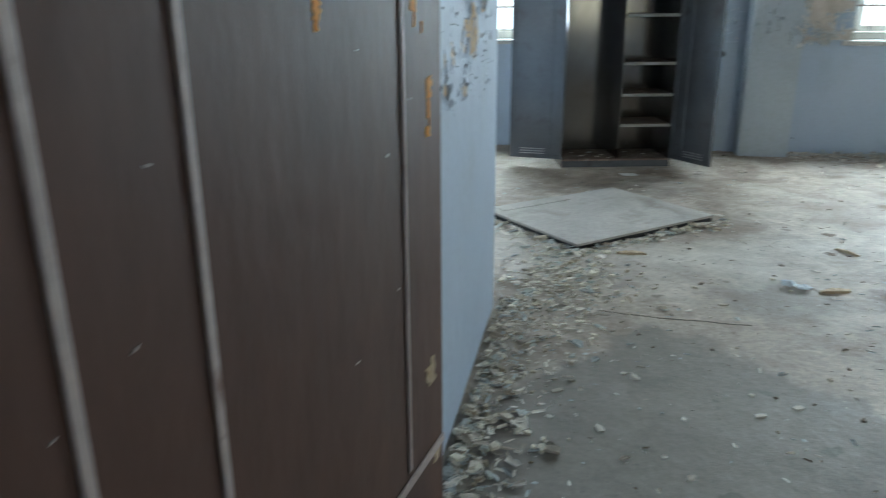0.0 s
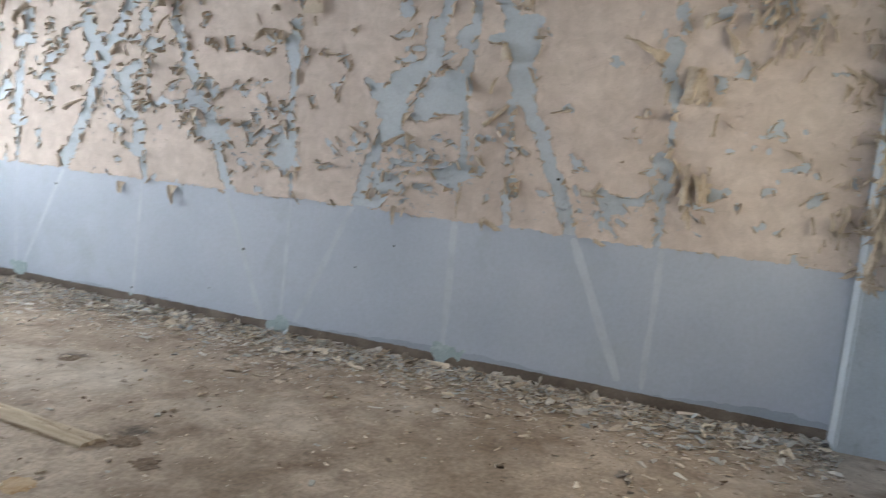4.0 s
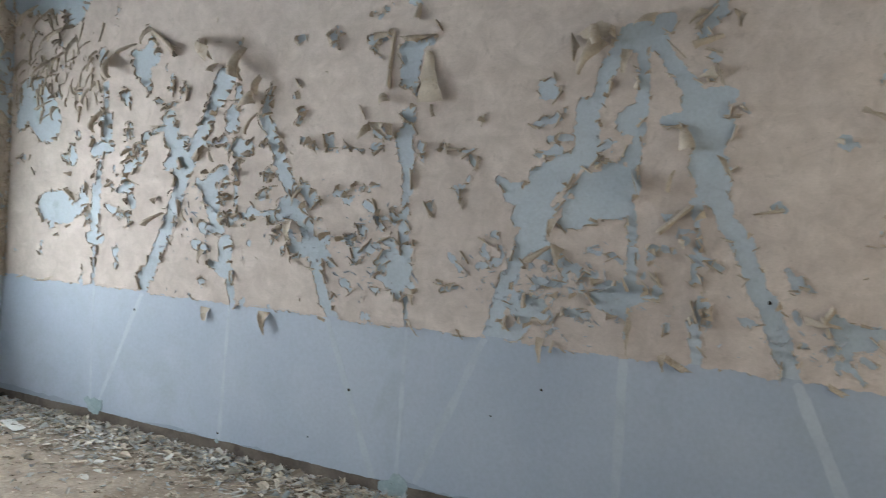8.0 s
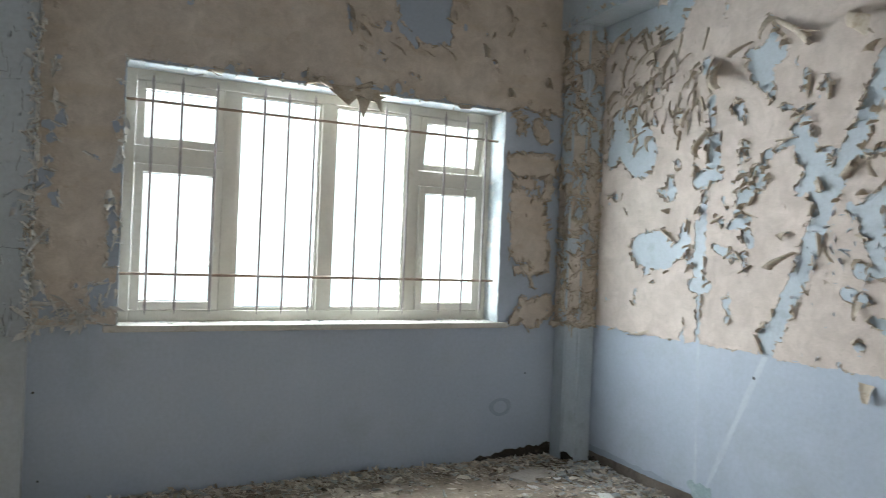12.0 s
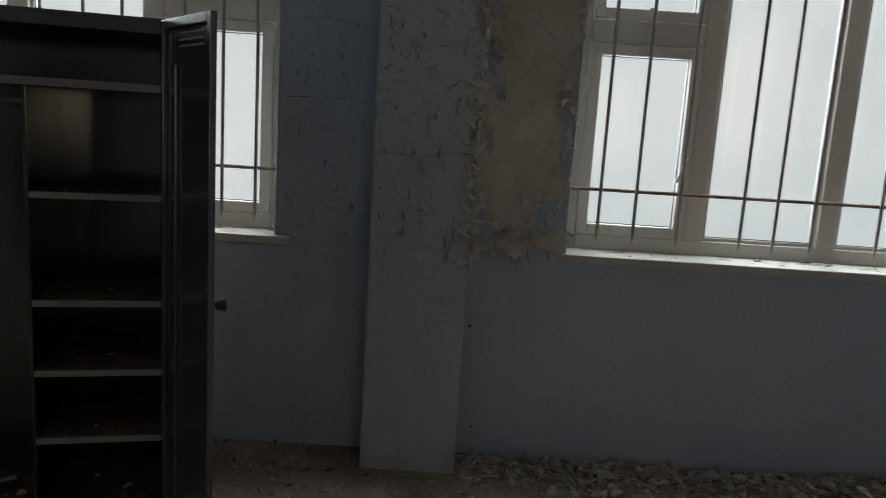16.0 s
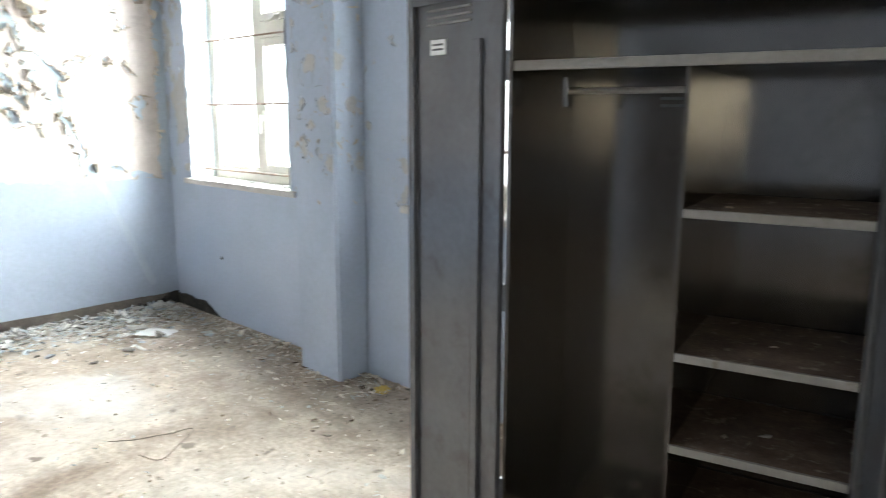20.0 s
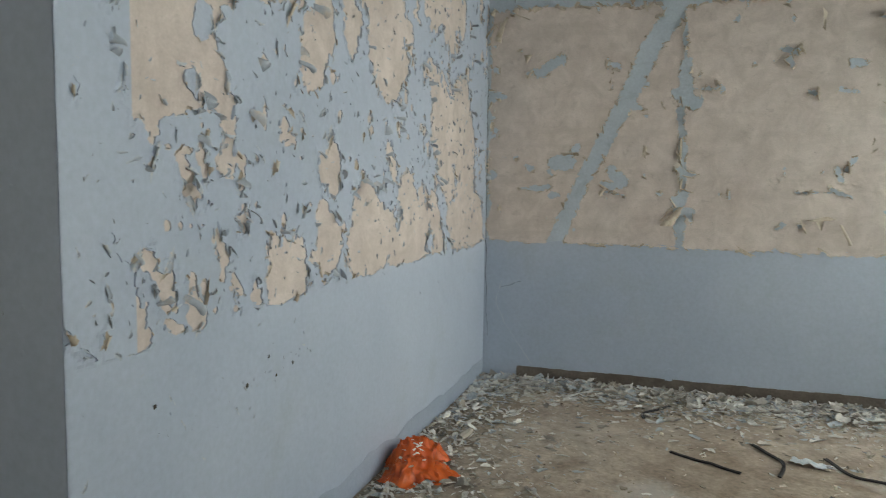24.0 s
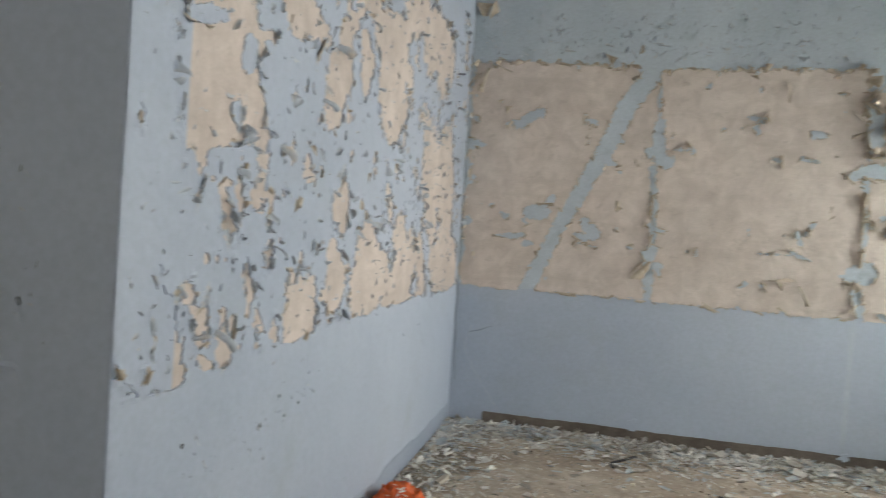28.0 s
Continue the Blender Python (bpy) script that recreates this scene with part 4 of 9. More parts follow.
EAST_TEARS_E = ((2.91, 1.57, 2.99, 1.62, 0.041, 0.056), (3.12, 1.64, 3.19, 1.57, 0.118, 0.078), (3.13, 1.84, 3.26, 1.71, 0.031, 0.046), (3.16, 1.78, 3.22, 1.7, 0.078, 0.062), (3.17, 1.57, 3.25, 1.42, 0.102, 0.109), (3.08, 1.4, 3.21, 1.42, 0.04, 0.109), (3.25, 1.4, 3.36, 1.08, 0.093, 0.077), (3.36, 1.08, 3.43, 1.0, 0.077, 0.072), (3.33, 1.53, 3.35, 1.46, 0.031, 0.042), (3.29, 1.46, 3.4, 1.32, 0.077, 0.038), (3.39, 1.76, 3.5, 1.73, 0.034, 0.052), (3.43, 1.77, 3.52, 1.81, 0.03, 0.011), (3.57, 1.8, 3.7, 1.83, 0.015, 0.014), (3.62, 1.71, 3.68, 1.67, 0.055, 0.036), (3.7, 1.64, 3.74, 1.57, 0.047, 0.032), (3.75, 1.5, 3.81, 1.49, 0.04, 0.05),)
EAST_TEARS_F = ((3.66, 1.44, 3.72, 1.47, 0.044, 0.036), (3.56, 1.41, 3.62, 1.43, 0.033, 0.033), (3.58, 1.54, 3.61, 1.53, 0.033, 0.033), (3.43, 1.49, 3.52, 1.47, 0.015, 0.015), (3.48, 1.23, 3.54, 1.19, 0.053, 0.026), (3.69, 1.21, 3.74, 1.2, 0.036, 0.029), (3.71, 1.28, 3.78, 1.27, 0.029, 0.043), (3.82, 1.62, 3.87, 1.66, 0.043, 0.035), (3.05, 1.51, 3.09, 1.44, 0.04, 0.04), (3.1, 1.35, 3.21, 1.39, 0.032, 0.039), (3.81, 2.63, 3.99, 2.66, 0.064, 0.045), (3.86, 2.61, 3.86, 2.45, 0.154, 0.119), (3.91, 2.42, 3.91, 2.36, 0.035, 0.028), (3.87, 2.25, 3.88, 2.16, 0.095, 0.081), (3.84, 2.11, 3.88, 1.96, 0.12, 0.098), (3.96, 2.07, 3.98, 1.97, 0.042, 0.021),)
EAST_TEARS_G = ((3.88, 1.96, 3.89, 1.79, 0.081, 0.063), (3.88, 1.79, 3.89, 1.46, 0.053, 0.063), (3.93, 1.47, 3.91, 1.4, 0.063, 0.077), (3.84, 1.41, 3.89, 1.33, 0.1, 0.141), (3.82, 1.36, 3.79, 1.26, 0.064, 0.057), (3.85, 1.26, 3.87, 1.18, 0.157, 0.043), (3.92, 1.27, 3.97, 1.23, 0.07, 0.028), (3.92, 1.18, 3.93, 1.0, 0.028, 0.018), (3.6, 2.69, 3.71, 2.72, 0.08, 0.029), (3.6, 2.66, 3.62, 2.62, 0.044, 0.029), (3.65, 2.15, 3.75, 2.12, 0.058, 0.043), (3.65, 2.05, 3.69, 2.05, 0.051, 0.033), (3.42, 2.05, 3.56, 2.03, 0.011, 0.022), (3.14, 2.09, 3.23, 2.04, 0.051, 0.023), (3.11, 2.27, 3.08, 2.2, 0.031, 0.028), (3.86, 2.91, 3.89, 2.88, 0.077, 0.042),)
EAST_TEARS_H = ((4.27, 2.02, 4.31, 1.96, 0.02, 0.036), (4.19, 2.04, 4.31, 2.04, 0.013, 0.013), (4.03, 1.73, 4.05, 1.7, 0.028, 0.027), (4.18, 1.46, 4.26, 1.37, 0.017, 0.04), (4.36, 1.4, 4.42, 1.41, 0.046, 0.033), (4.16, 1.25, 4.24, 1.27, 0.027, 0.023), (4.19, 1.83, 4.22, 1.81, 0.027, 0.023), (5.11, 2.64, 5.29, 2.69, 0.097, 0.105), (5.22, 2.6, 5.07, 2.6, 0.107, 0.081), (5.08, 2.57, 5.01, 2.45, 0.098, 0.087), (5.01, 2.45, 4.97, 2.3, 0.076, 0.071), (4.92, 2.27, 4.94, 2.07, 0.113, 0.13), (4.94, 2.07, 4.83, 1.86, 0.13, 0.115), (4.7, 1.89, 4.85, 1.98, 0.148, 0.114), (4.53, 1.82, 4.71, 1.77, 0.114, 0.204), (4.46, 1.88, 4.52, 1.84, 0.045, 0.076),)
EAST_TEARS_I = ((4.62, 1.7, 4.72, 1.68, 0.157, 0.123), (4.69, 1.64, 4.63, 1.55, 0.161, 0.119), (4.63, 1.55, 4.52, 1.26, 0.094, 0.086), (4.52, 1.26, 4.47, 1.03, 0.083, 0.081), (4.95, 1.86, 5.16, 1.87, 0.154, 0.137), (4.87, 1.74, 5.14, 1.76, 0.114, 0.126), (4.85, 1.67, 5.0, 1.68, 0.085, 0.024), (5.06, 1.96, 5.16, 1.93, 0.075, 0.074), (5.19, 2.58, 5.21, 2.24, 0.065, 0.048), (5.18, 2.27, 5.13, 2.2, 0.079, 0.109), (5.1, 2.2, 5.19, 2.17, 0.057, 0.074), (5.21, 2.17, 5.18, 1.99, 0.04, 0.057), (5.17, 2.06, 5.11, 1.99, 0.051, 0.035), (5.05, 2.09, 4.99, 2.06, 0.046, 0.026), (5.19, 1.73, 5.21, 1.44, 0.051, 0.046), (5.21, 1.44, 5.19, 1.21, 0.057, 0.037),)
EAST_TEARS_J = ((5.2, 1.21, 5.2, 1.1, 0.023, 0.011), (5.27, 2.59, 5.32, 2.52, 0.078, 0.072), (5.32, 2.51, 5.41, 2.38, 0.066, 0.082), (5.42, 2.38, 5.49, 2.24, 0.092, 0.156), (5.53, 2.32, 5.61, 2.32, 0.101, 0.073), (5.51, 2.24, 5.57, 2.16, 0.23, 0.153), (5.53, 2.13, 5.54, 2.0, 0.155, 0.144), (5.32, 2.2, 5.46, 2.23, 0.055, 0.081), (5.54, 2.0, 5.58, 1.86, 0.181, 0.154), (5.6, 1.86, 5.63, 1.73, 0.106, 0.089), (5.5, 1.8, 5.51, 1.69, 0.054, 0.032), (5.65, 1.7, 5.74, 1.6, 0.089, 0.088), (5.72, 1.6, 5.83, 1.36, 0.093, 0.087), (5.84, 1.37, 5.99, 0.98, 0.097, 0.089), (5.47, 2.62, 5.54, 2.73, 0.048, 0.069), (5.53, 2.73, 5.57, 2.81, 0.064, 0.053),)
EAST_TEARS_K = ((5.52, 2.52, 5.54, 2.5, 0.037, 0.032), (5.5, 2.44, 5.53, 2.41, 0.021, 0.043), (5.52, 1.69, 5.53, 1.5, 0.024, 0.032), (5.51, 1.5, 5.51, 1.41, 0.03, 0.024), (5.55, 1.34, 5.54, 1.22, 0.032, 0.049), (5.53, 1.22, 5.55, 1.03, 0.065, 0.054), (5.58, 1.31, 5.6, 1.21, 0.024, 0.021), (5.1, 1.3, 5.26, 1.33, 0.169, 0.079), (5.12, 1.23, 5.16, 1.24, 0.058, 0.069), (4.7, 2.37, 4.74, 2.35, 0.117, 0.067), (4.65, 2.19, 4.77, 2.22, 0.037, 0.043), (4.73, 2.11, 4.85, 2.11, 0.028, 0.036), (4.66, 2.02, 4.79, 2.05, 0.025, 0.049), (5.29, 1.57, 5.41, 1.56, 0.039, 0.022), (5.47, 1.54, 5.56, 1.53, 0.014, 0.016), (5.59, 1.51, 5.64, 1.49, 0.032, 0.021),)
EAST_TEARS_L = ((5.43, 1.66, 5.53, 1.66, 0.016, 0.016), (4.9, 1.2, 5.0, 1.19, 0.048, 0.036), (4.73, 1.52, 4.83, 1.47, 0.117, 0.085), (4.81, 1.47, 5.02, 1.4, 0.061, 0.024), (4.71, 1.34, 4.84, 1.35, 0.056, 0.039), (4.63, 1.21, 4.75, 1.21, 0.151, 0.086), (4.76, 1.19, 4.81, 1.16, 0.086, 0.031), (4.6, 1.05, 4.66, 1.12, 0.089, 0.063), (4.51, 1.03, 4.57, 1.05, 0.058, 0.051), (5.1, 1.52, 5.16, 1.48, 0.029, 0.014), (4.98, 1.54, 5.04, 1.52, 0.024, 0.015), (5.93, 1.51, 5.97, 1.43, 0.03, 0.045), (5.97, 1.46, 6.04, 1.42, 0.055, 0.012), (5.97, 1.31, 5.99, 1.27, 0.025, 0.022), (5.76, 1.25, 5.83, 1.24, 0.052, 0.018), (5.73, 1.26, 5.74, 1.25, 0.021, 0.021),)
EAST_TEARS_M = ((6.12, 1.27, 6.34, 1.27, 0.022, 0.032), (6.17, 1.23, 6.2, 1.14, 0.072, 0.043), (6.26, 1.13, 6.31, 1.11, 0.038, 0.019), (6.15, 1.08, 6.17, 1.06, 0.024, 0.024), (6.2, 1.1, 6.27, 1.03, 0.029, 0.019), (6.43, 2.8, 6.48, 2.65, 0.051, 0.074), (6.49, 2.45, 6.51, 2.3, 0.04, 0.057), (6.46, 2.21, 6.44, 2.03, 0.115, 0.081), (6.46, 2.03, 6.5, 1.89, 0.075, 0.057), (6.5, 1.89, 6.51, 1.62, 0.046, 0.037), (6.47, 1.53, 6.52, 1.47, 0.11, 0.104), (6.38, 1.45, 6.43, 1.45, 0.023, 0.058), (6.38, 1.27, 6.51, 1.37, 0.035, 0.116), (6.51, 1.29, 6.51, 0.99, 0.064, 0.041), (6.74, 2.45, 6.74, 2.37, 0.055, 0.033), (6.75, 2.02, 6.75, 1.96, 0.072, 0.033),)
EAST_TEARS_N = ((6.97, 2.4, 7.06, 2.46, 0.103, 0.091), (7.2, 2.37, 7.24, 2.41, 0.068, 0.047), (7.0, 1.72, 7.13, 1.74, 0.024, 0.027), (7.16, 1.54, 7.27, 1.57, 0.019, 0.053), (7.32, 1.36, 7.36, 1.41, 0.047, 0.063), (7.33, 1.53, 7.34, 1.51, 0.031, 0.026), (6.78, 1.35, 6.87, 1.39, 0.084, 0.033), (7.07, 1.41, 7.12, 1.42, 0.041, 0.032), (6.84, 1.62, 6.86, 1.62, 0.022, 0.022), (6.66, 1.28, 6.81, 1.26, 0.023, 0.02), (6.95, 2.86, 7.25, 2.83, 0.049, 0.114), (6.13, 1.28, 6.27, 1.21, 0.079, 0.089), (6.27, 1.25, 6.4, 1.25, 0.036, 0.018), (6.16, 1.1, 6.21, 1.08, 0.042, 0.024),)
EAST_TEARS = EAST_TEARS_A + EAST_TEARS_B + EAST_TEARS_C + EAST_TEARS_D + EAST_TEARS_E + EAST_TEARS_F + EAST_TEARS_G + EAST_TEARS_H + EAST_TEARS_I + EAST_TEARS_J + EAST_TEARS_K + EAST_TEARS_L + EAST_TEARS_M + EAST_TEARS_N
EAST_KEPT = ((4.92, 1.95, 4.77, 1.76, 0.02, 0.03),)
EAST_SPOTS = ((0.75, 2.75, 0.3, 0.25, 16, 0.022), (1.33, 2.1, 0.06, 0.3, 12, 0.02), (2.1, 1.95, 0.15, 0.2, 12, 0.024), (2.55, 1.6, 0.2, 0.25, 14, 0.022), (3.1, 1.5, 0.2, 0.15, 14, 0.022), (3.6, 1.5, 0.2, 0.15, 16, 0.024), (4.8, 1.3, 0.2, 0.15, 18, 0.026), (5.1, 2.1, 0.1, 0.1, 6, 0.022), (5.35, 1.45, 0.15, 0.2, 10, 0.022), (6.1, 1.15, 0.2, 0.06, 14, 0.026), (6.95, 2.4, 0.25, 0.08, 10, 0.026), (7.2, 1.5, 0.2, 0.4, 10, 0.026))


def east_field(u, z):
    f = np.minimum(z - dado(u, 3.0), 3.185 - z)
    f = np.minimum(f, np.minimum(u - 0.27, 7.60 - u))
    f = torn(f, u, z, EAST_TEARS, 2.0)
    f = torn(f, u, z, EAST_KEPT, 4.0, 0.3, True)
    f = punched(f, u, z, EAST_SPOTS, 3)
    busy = np.exp(-(((u - 1.9) / 1.5) ** 2)) * np.exp(-(((z - 2.0) / 0.65) ** 2))
    busy = np.maximum(busy, 0.8 * np.exp(-(((u - 3.5) / 0.5) ** 2)) * np.exp(-(((z - 1.55) / 0.3) ** 2)))
    busy = np.maximum(busy, 0.75 * np.exp(-(((u - 4.9) / 0.6) ** 2)) * np.exp(-(((z - 1.3) / 0.28) ** 2)))
    busy = np.maximum(busy, 0.7 * np.exp(-(((u - 6.9) / 0.4) ** 2)) * np.exp(-(((z - 2.4) / 0.2) ** 2)))
    speck = (0.56 - 0.20 * busy - fbm(u * 8.5, z * 6.5, 4, 2.0)) * 0.12
    return np.minimum(f, speck) + rough_edge(u, z, 4.0, 0.006, 0.010)


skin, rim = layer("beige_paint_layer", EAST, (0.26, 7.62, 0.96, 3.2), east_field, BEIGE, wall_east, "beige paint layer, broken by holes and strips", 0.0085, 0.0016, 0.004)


def east_weight(u, z):
    return 0.25 + 0.75 * math.exp(-((u - 1.8) / 1.6) ** 2) * math.exp(-((z - 2.1) / 0.6) ** 2) + (0.35 if z > 2.0 else 0)


curls_along(EAST, wall_east, [r for r in rim if r[1] > 1.06 and r[0] < 4.2], 90, (0.035, 0.075), 31, None, east_weight)
curls_along(EAST, wall_east, [r for r in rim if r[1] > 1.06 and r[0] >= 4.2], 26, (0.035, 0.07), 32)
curls_along(EAST, wall_east, [r for r in rim if r[1] <= 1.06], 16, (0.04, 0.09), 33)
small_curls(EAST, wall_east, pick([r for r in rim if r[1] > 1.06 and r[0] < 4.2], 1000, 34), CURLS, (0.02, 0.05), 35)
small_curls(EAST, wall_east, pick([r for r in rim if r[1] > 1.06 and r[0] < 4.2], 620, 134), ROLLS, (0.03, 0.075), 135, "paint rolled back into small tubes", 0.0)
small_curls(EAST, wall_east, pick([r for r in rim if r[1] > 1.06 and r[0] >= 4.2], 420, 36), CURLS, (0.02, 0.05), 37)
small_curls(EAST, wall_east, pick([r for r in rim if r[1] > 1.06 and r[0] >= 4.2], 380, 136), ROLLS, (0.03, 0.075), 137, "paint rolled back into small tubes", 0.0)
small_curls(EAST, wall_east, pick([r for r in rim if r[1] > 1.06], 260, 38), CURLS_BLUE, (0.02, 0.045), 39)
rng = random.Random(5)
# tongues of paint: the two ends of the line that still holds, then the tip
EAST_FLAPS_A = ((1.4, 2.71, 1.28, 2.61, 1.49, 2.49), (2.22, 2.82, 2.19, 2.67, 2.44, 2.62), (2.32, 2.6, 2.44, 2.59, 2.36, 2.53), (2.53, 2.72, 2.7, 2.66, 2.62, 2.48), (2.54, 2.71, 2.52, 2.61, 2.65, 2.49), (2.72, 2.55, 2.8, 2.44, 2.77, 2.39), (2.57, 2.37, 2.78, 2.44, 2.74, 2.28), (2.73, 2.28, 2.77, 2.25, 2.7, 2.12), (3.6, 2.2, 3.7, 2.2, 3.75, 2.11), (3.69, 2.2, 3.8, 2.18, 3.76, 2.12), (3.6, 2.21, 3.62, 2.15, 3.55, 2.1), (3.21, 2.08, 3.23, 2.06, 3.27, 1.99), (3.98, 2.3, 4.04, 2.3, 4.06, 2.22), (3.77, 2.7, 4.0, 2.7, 3.88, 2.65), (3.61, 2.35, 3.74, 2.39, 3.74, 2.3), (4.92, 2.66, 5.01, 2.6, 4.88, 2.43),)
EAST_FLAPS_B = ((4.81, 2.67, 4.86, 2.59, 4.84, 2.51), (4.98, 2.72, 5.07, 2.66, 5.04, 2.62), (4.86, 2.69, 4.99, 2.72, 4.97, 2.58), (5.1, 2.73, 5.32, 2.75, 5.2, 2.66), (5.08, 2.57, 5.14, 2.56, 5.1, 2.44), (5.27, 2.62, 5.33, 2.59, 5.41, 2.49), (5.55, 2.65, 5.59, 2.57, 5.44, 2.55), (5.45, 2.75, 5.51, 2.73, 5.41, 2.66), (5.6, 2.74, 5.66, 2.71, 5.64, 2.64), (5.46, 2.41, 5.53, 2.47, 5.55, 2.4), (5.53, 2.49, 5.56, 2.47, 5.59, 2.36), (5.57, 2.04, 5.62, 2.02, 5.66, 1.91), (5.36, 2.17, 5.46, 2.19, 5.45, 2.06), (5.17, 1.96, 5.2, 1.87, 5.25, 1.78), (4.75, 1.68, 4.82, 1.7, 4.77, 1.59), (4.77, 1.56, 4.85, 1.53, 4.83, 1.44),)
EAST_FLAPS_C = ((4.72, 1.55, 4.82, 1.53, 4.67, 1.45), (5.37, 1.97, 5.4, 1.95, 5.36, 1.85), (2.33, 0.95, 2.46, 0.94, 2.41, 0.87), (2.81, 0.97, 2.98, 0.97, 2.92, 0.84), (3.92, 1.04, 3.96, 1.04, 4.04, 0.97), (4.24, 1.03, 4.29, 1.01, 4.31, 0.98), (4.71, 1.04, 4.79, 1.03, 4.77, 0.92), (4.79, 1.03, 4.86, 1.03, 4.82, 0.98), (5.2, 1.21, 5.23, 1.19, 5.22, 1.02), (5.35, 1.01, 5.42, 1.05, 5.4, 0.96), (6.0, 1.31, 6.02, 1.26, 6.16, 1.27), (4.61, 1.27, 4.68, 1.29, 4.66, 1.2), (4.53, 1.14, 4.57, 1.15, 4.55, 1.07), (1.84, 1.67, 1.93, 1.69, 1.9, 1.63), (1.9, 1.59, 2.02, 1.56, 1.86, 1.48), (2.11, 1.61, 2.16, 1.6, 2.22, 1.53),)
EAST_FLAPS_D = ((2.05, 1.55, 2.09, 1.57, 2.1, 1.51), (3.0, 1.57, 3.08, 1.59, 3.11, 1.46), (3.09, 1.78, 3.16, 1.8, 3.11, 1.72), (3.12, 1.69, 3.16, 1.69, 3.17, 1.63), (2.54, 2.0, 2.57, 2.01, 2.56, 1.92), (2.62, 1.97, 2.67, 1.95, 2.66, 1.89), (2.33, 2.03, 2.38, 2.01, 2.4, 1.94), (2.65, 2.03, 2.74, 2.01, 2.69, 1.98), (2.45, 1.56, 2.55, 1.59, 2.51, 1.52), (2.58, 1.22, 2.62, 1.23, 2.62, 1.15), (2.31, 1.35, 2.36, 1.34, 2.33, 1.25), (3.93, 1.2, 3.97, 1.2, 3.98, 1.14), (6.72, 2.34, 6.82, 2.25, 6.8, 2.16), (6.35, 2.11, 6.41, 2.16, 6.29, 2.03), (6.73, 1.83, 6.78, 1.84, 6.74, 1.69), (6.78, 1.8, 6.83, 1.76, 6.88, 1.73),)
EAST_FLAPS_E = ((6.55, 1.51, 6.59, 1.53, 6.55, 1.41), (6.6, 1.51, 6.64, 1.53, 6.67, 1.29), (6.66, 1.47, 6.74, 1.44, 6.72, 1.28), (6.73, 1.41, 6.78, 1.38, 6.75, 1.3), (7.13, 1.66, 7.23, 1.65, 7.25, 1.59), (6.43, 1.99, 6.48, 2.01, 6.45, 1.85), (7.21, 2.41, 7.27, 2.39, 7.2, 2.18), (6.88, 2.48, 7.07, 2.53, 6.91, 2.47), (7.06, 2.49, 7.15, 2.49, 7.11, 2.47), (6.93, 2.46, 6.96, 2.45, 6.91, 2.32), (7.02, 2.46, 7.05, 2.45, 7.02, 2.35), (7.12, 2.43, 7.15, 2.42, 7.09, 2.29), (7.22, 2.49, 7.28, 2.46, 7.27, 2.35), (6.59, 2.39, 6.67, 2.42, 6.62, 2.3), (6.86, 2.38, 6.9, 2.37, 6.85, 2.27), (0.49, 3.13, 0.58, 3.09, 0.47, 2.93),)
EAST_FLAPS_F = ((0.68, 3.07, 0.78, 3.03, 0.61, 2.86), (0.54, 2.92, 0.63, 2.88, 0.59, 2.67), (0.79, 2.92, 0.91, 2.88, 0.72, 2.73), (0.93, 2.94, 1.04, 2.89, 0.79, 2.79), (0.97, 2.85, 1.05, 2.79, 1.01, 2.59), (0.38, 2.7, 0.53, 2.66, 0.48, 2.5), (0.66, 2.69, 0.76, 2.63, 0.63, 2.51), (1.35, 2.74, 1.29, 2.63, 1.43, 2.49), (1.16, 2.69, 1.25, 2.66, 1.16, 2.57), (0.74, 2.61, 0.83, 2.58, 0.77, 2.45), (0.84, 2.74, 0.95, 2.71, 0.8, 2.61), (0.95, 2.54, 1.04, 2.51, 1.06, 2.4), (1.13, 2.48, 1.2, 2.37, 1.12, 2.35), (0.71, 2.38, 0.84, 2.34, 0.64, 2.29), (0.74, 2.33, 0.91, 2.31, 0.83, 2.21), (1.01, 2.37, 1.1, 2.34, 1.14, 2.25),)
EAST_FLAPS_G = ((1.3, 2.34, 1.36, 2.27, 1.28, 2.15), (1.18, 2.22, 1.27, 2.2, 1.31, 2.12), (1.73, 2.88, 1.8, 2.85, 1.72, 2.74), (1.59, 2.78, 1.66, 2.74, 1.53, 2.68), (2.24, 2.79, 2.31, 2.73, 2.4, 2.61), (1.89, 2.76, 1.99, 2.71, 2.11, 2.69), (0.81, 3.17, 0.91, 3.32, 1.02, 3.15),)
EAST_SHEETS_A = ((3.95, 2.61, 4.0, 2.6, 4.1, 2.31, 3.94, 2.31), (4.85, 2.66, 4.97, 2.72, 5.05, 2.64, 4.91, 2.6), (3.59, 2.73, 3.72, 2.73, 3.69, 2.69, 3.62, 2.68), (6.49, 2.84, 6.8, 2.82, 6.74, 2.64, 6.54, 2.68), (6.55, 2.1, 6.65, 2.09, 6.7, 1.89, 6.55, 1.87),)
EAST_ROLLS_A = ((1.81, 2.83, 2.03, 2.67, 0.023), (3.74, 2.73, 3.72, 2.39, 0.018), (5.33, 1.65, 5.48, 1.79, 0.017), (3.35, 2.71, 3.37, 2.64, 0.015), (3.04, 2.47, 3.09, 2.41, 0.016), (3.9, 2.88, 3.89, 2.79, 0.017), (3.54, 2.3, 3.58, 2.22, 0.015),)
EAST_FLAPS = EAST_FLAPS_A + EAST_FLAPS_B + EAST_FLAPS_C + EAST_FLAPS_D + EAST_FLAPS_E + EAST_FLAPS_G
for row in EAST_FLAPS:
    paint_flake(EAST, wall_east, row, CURL, rng)
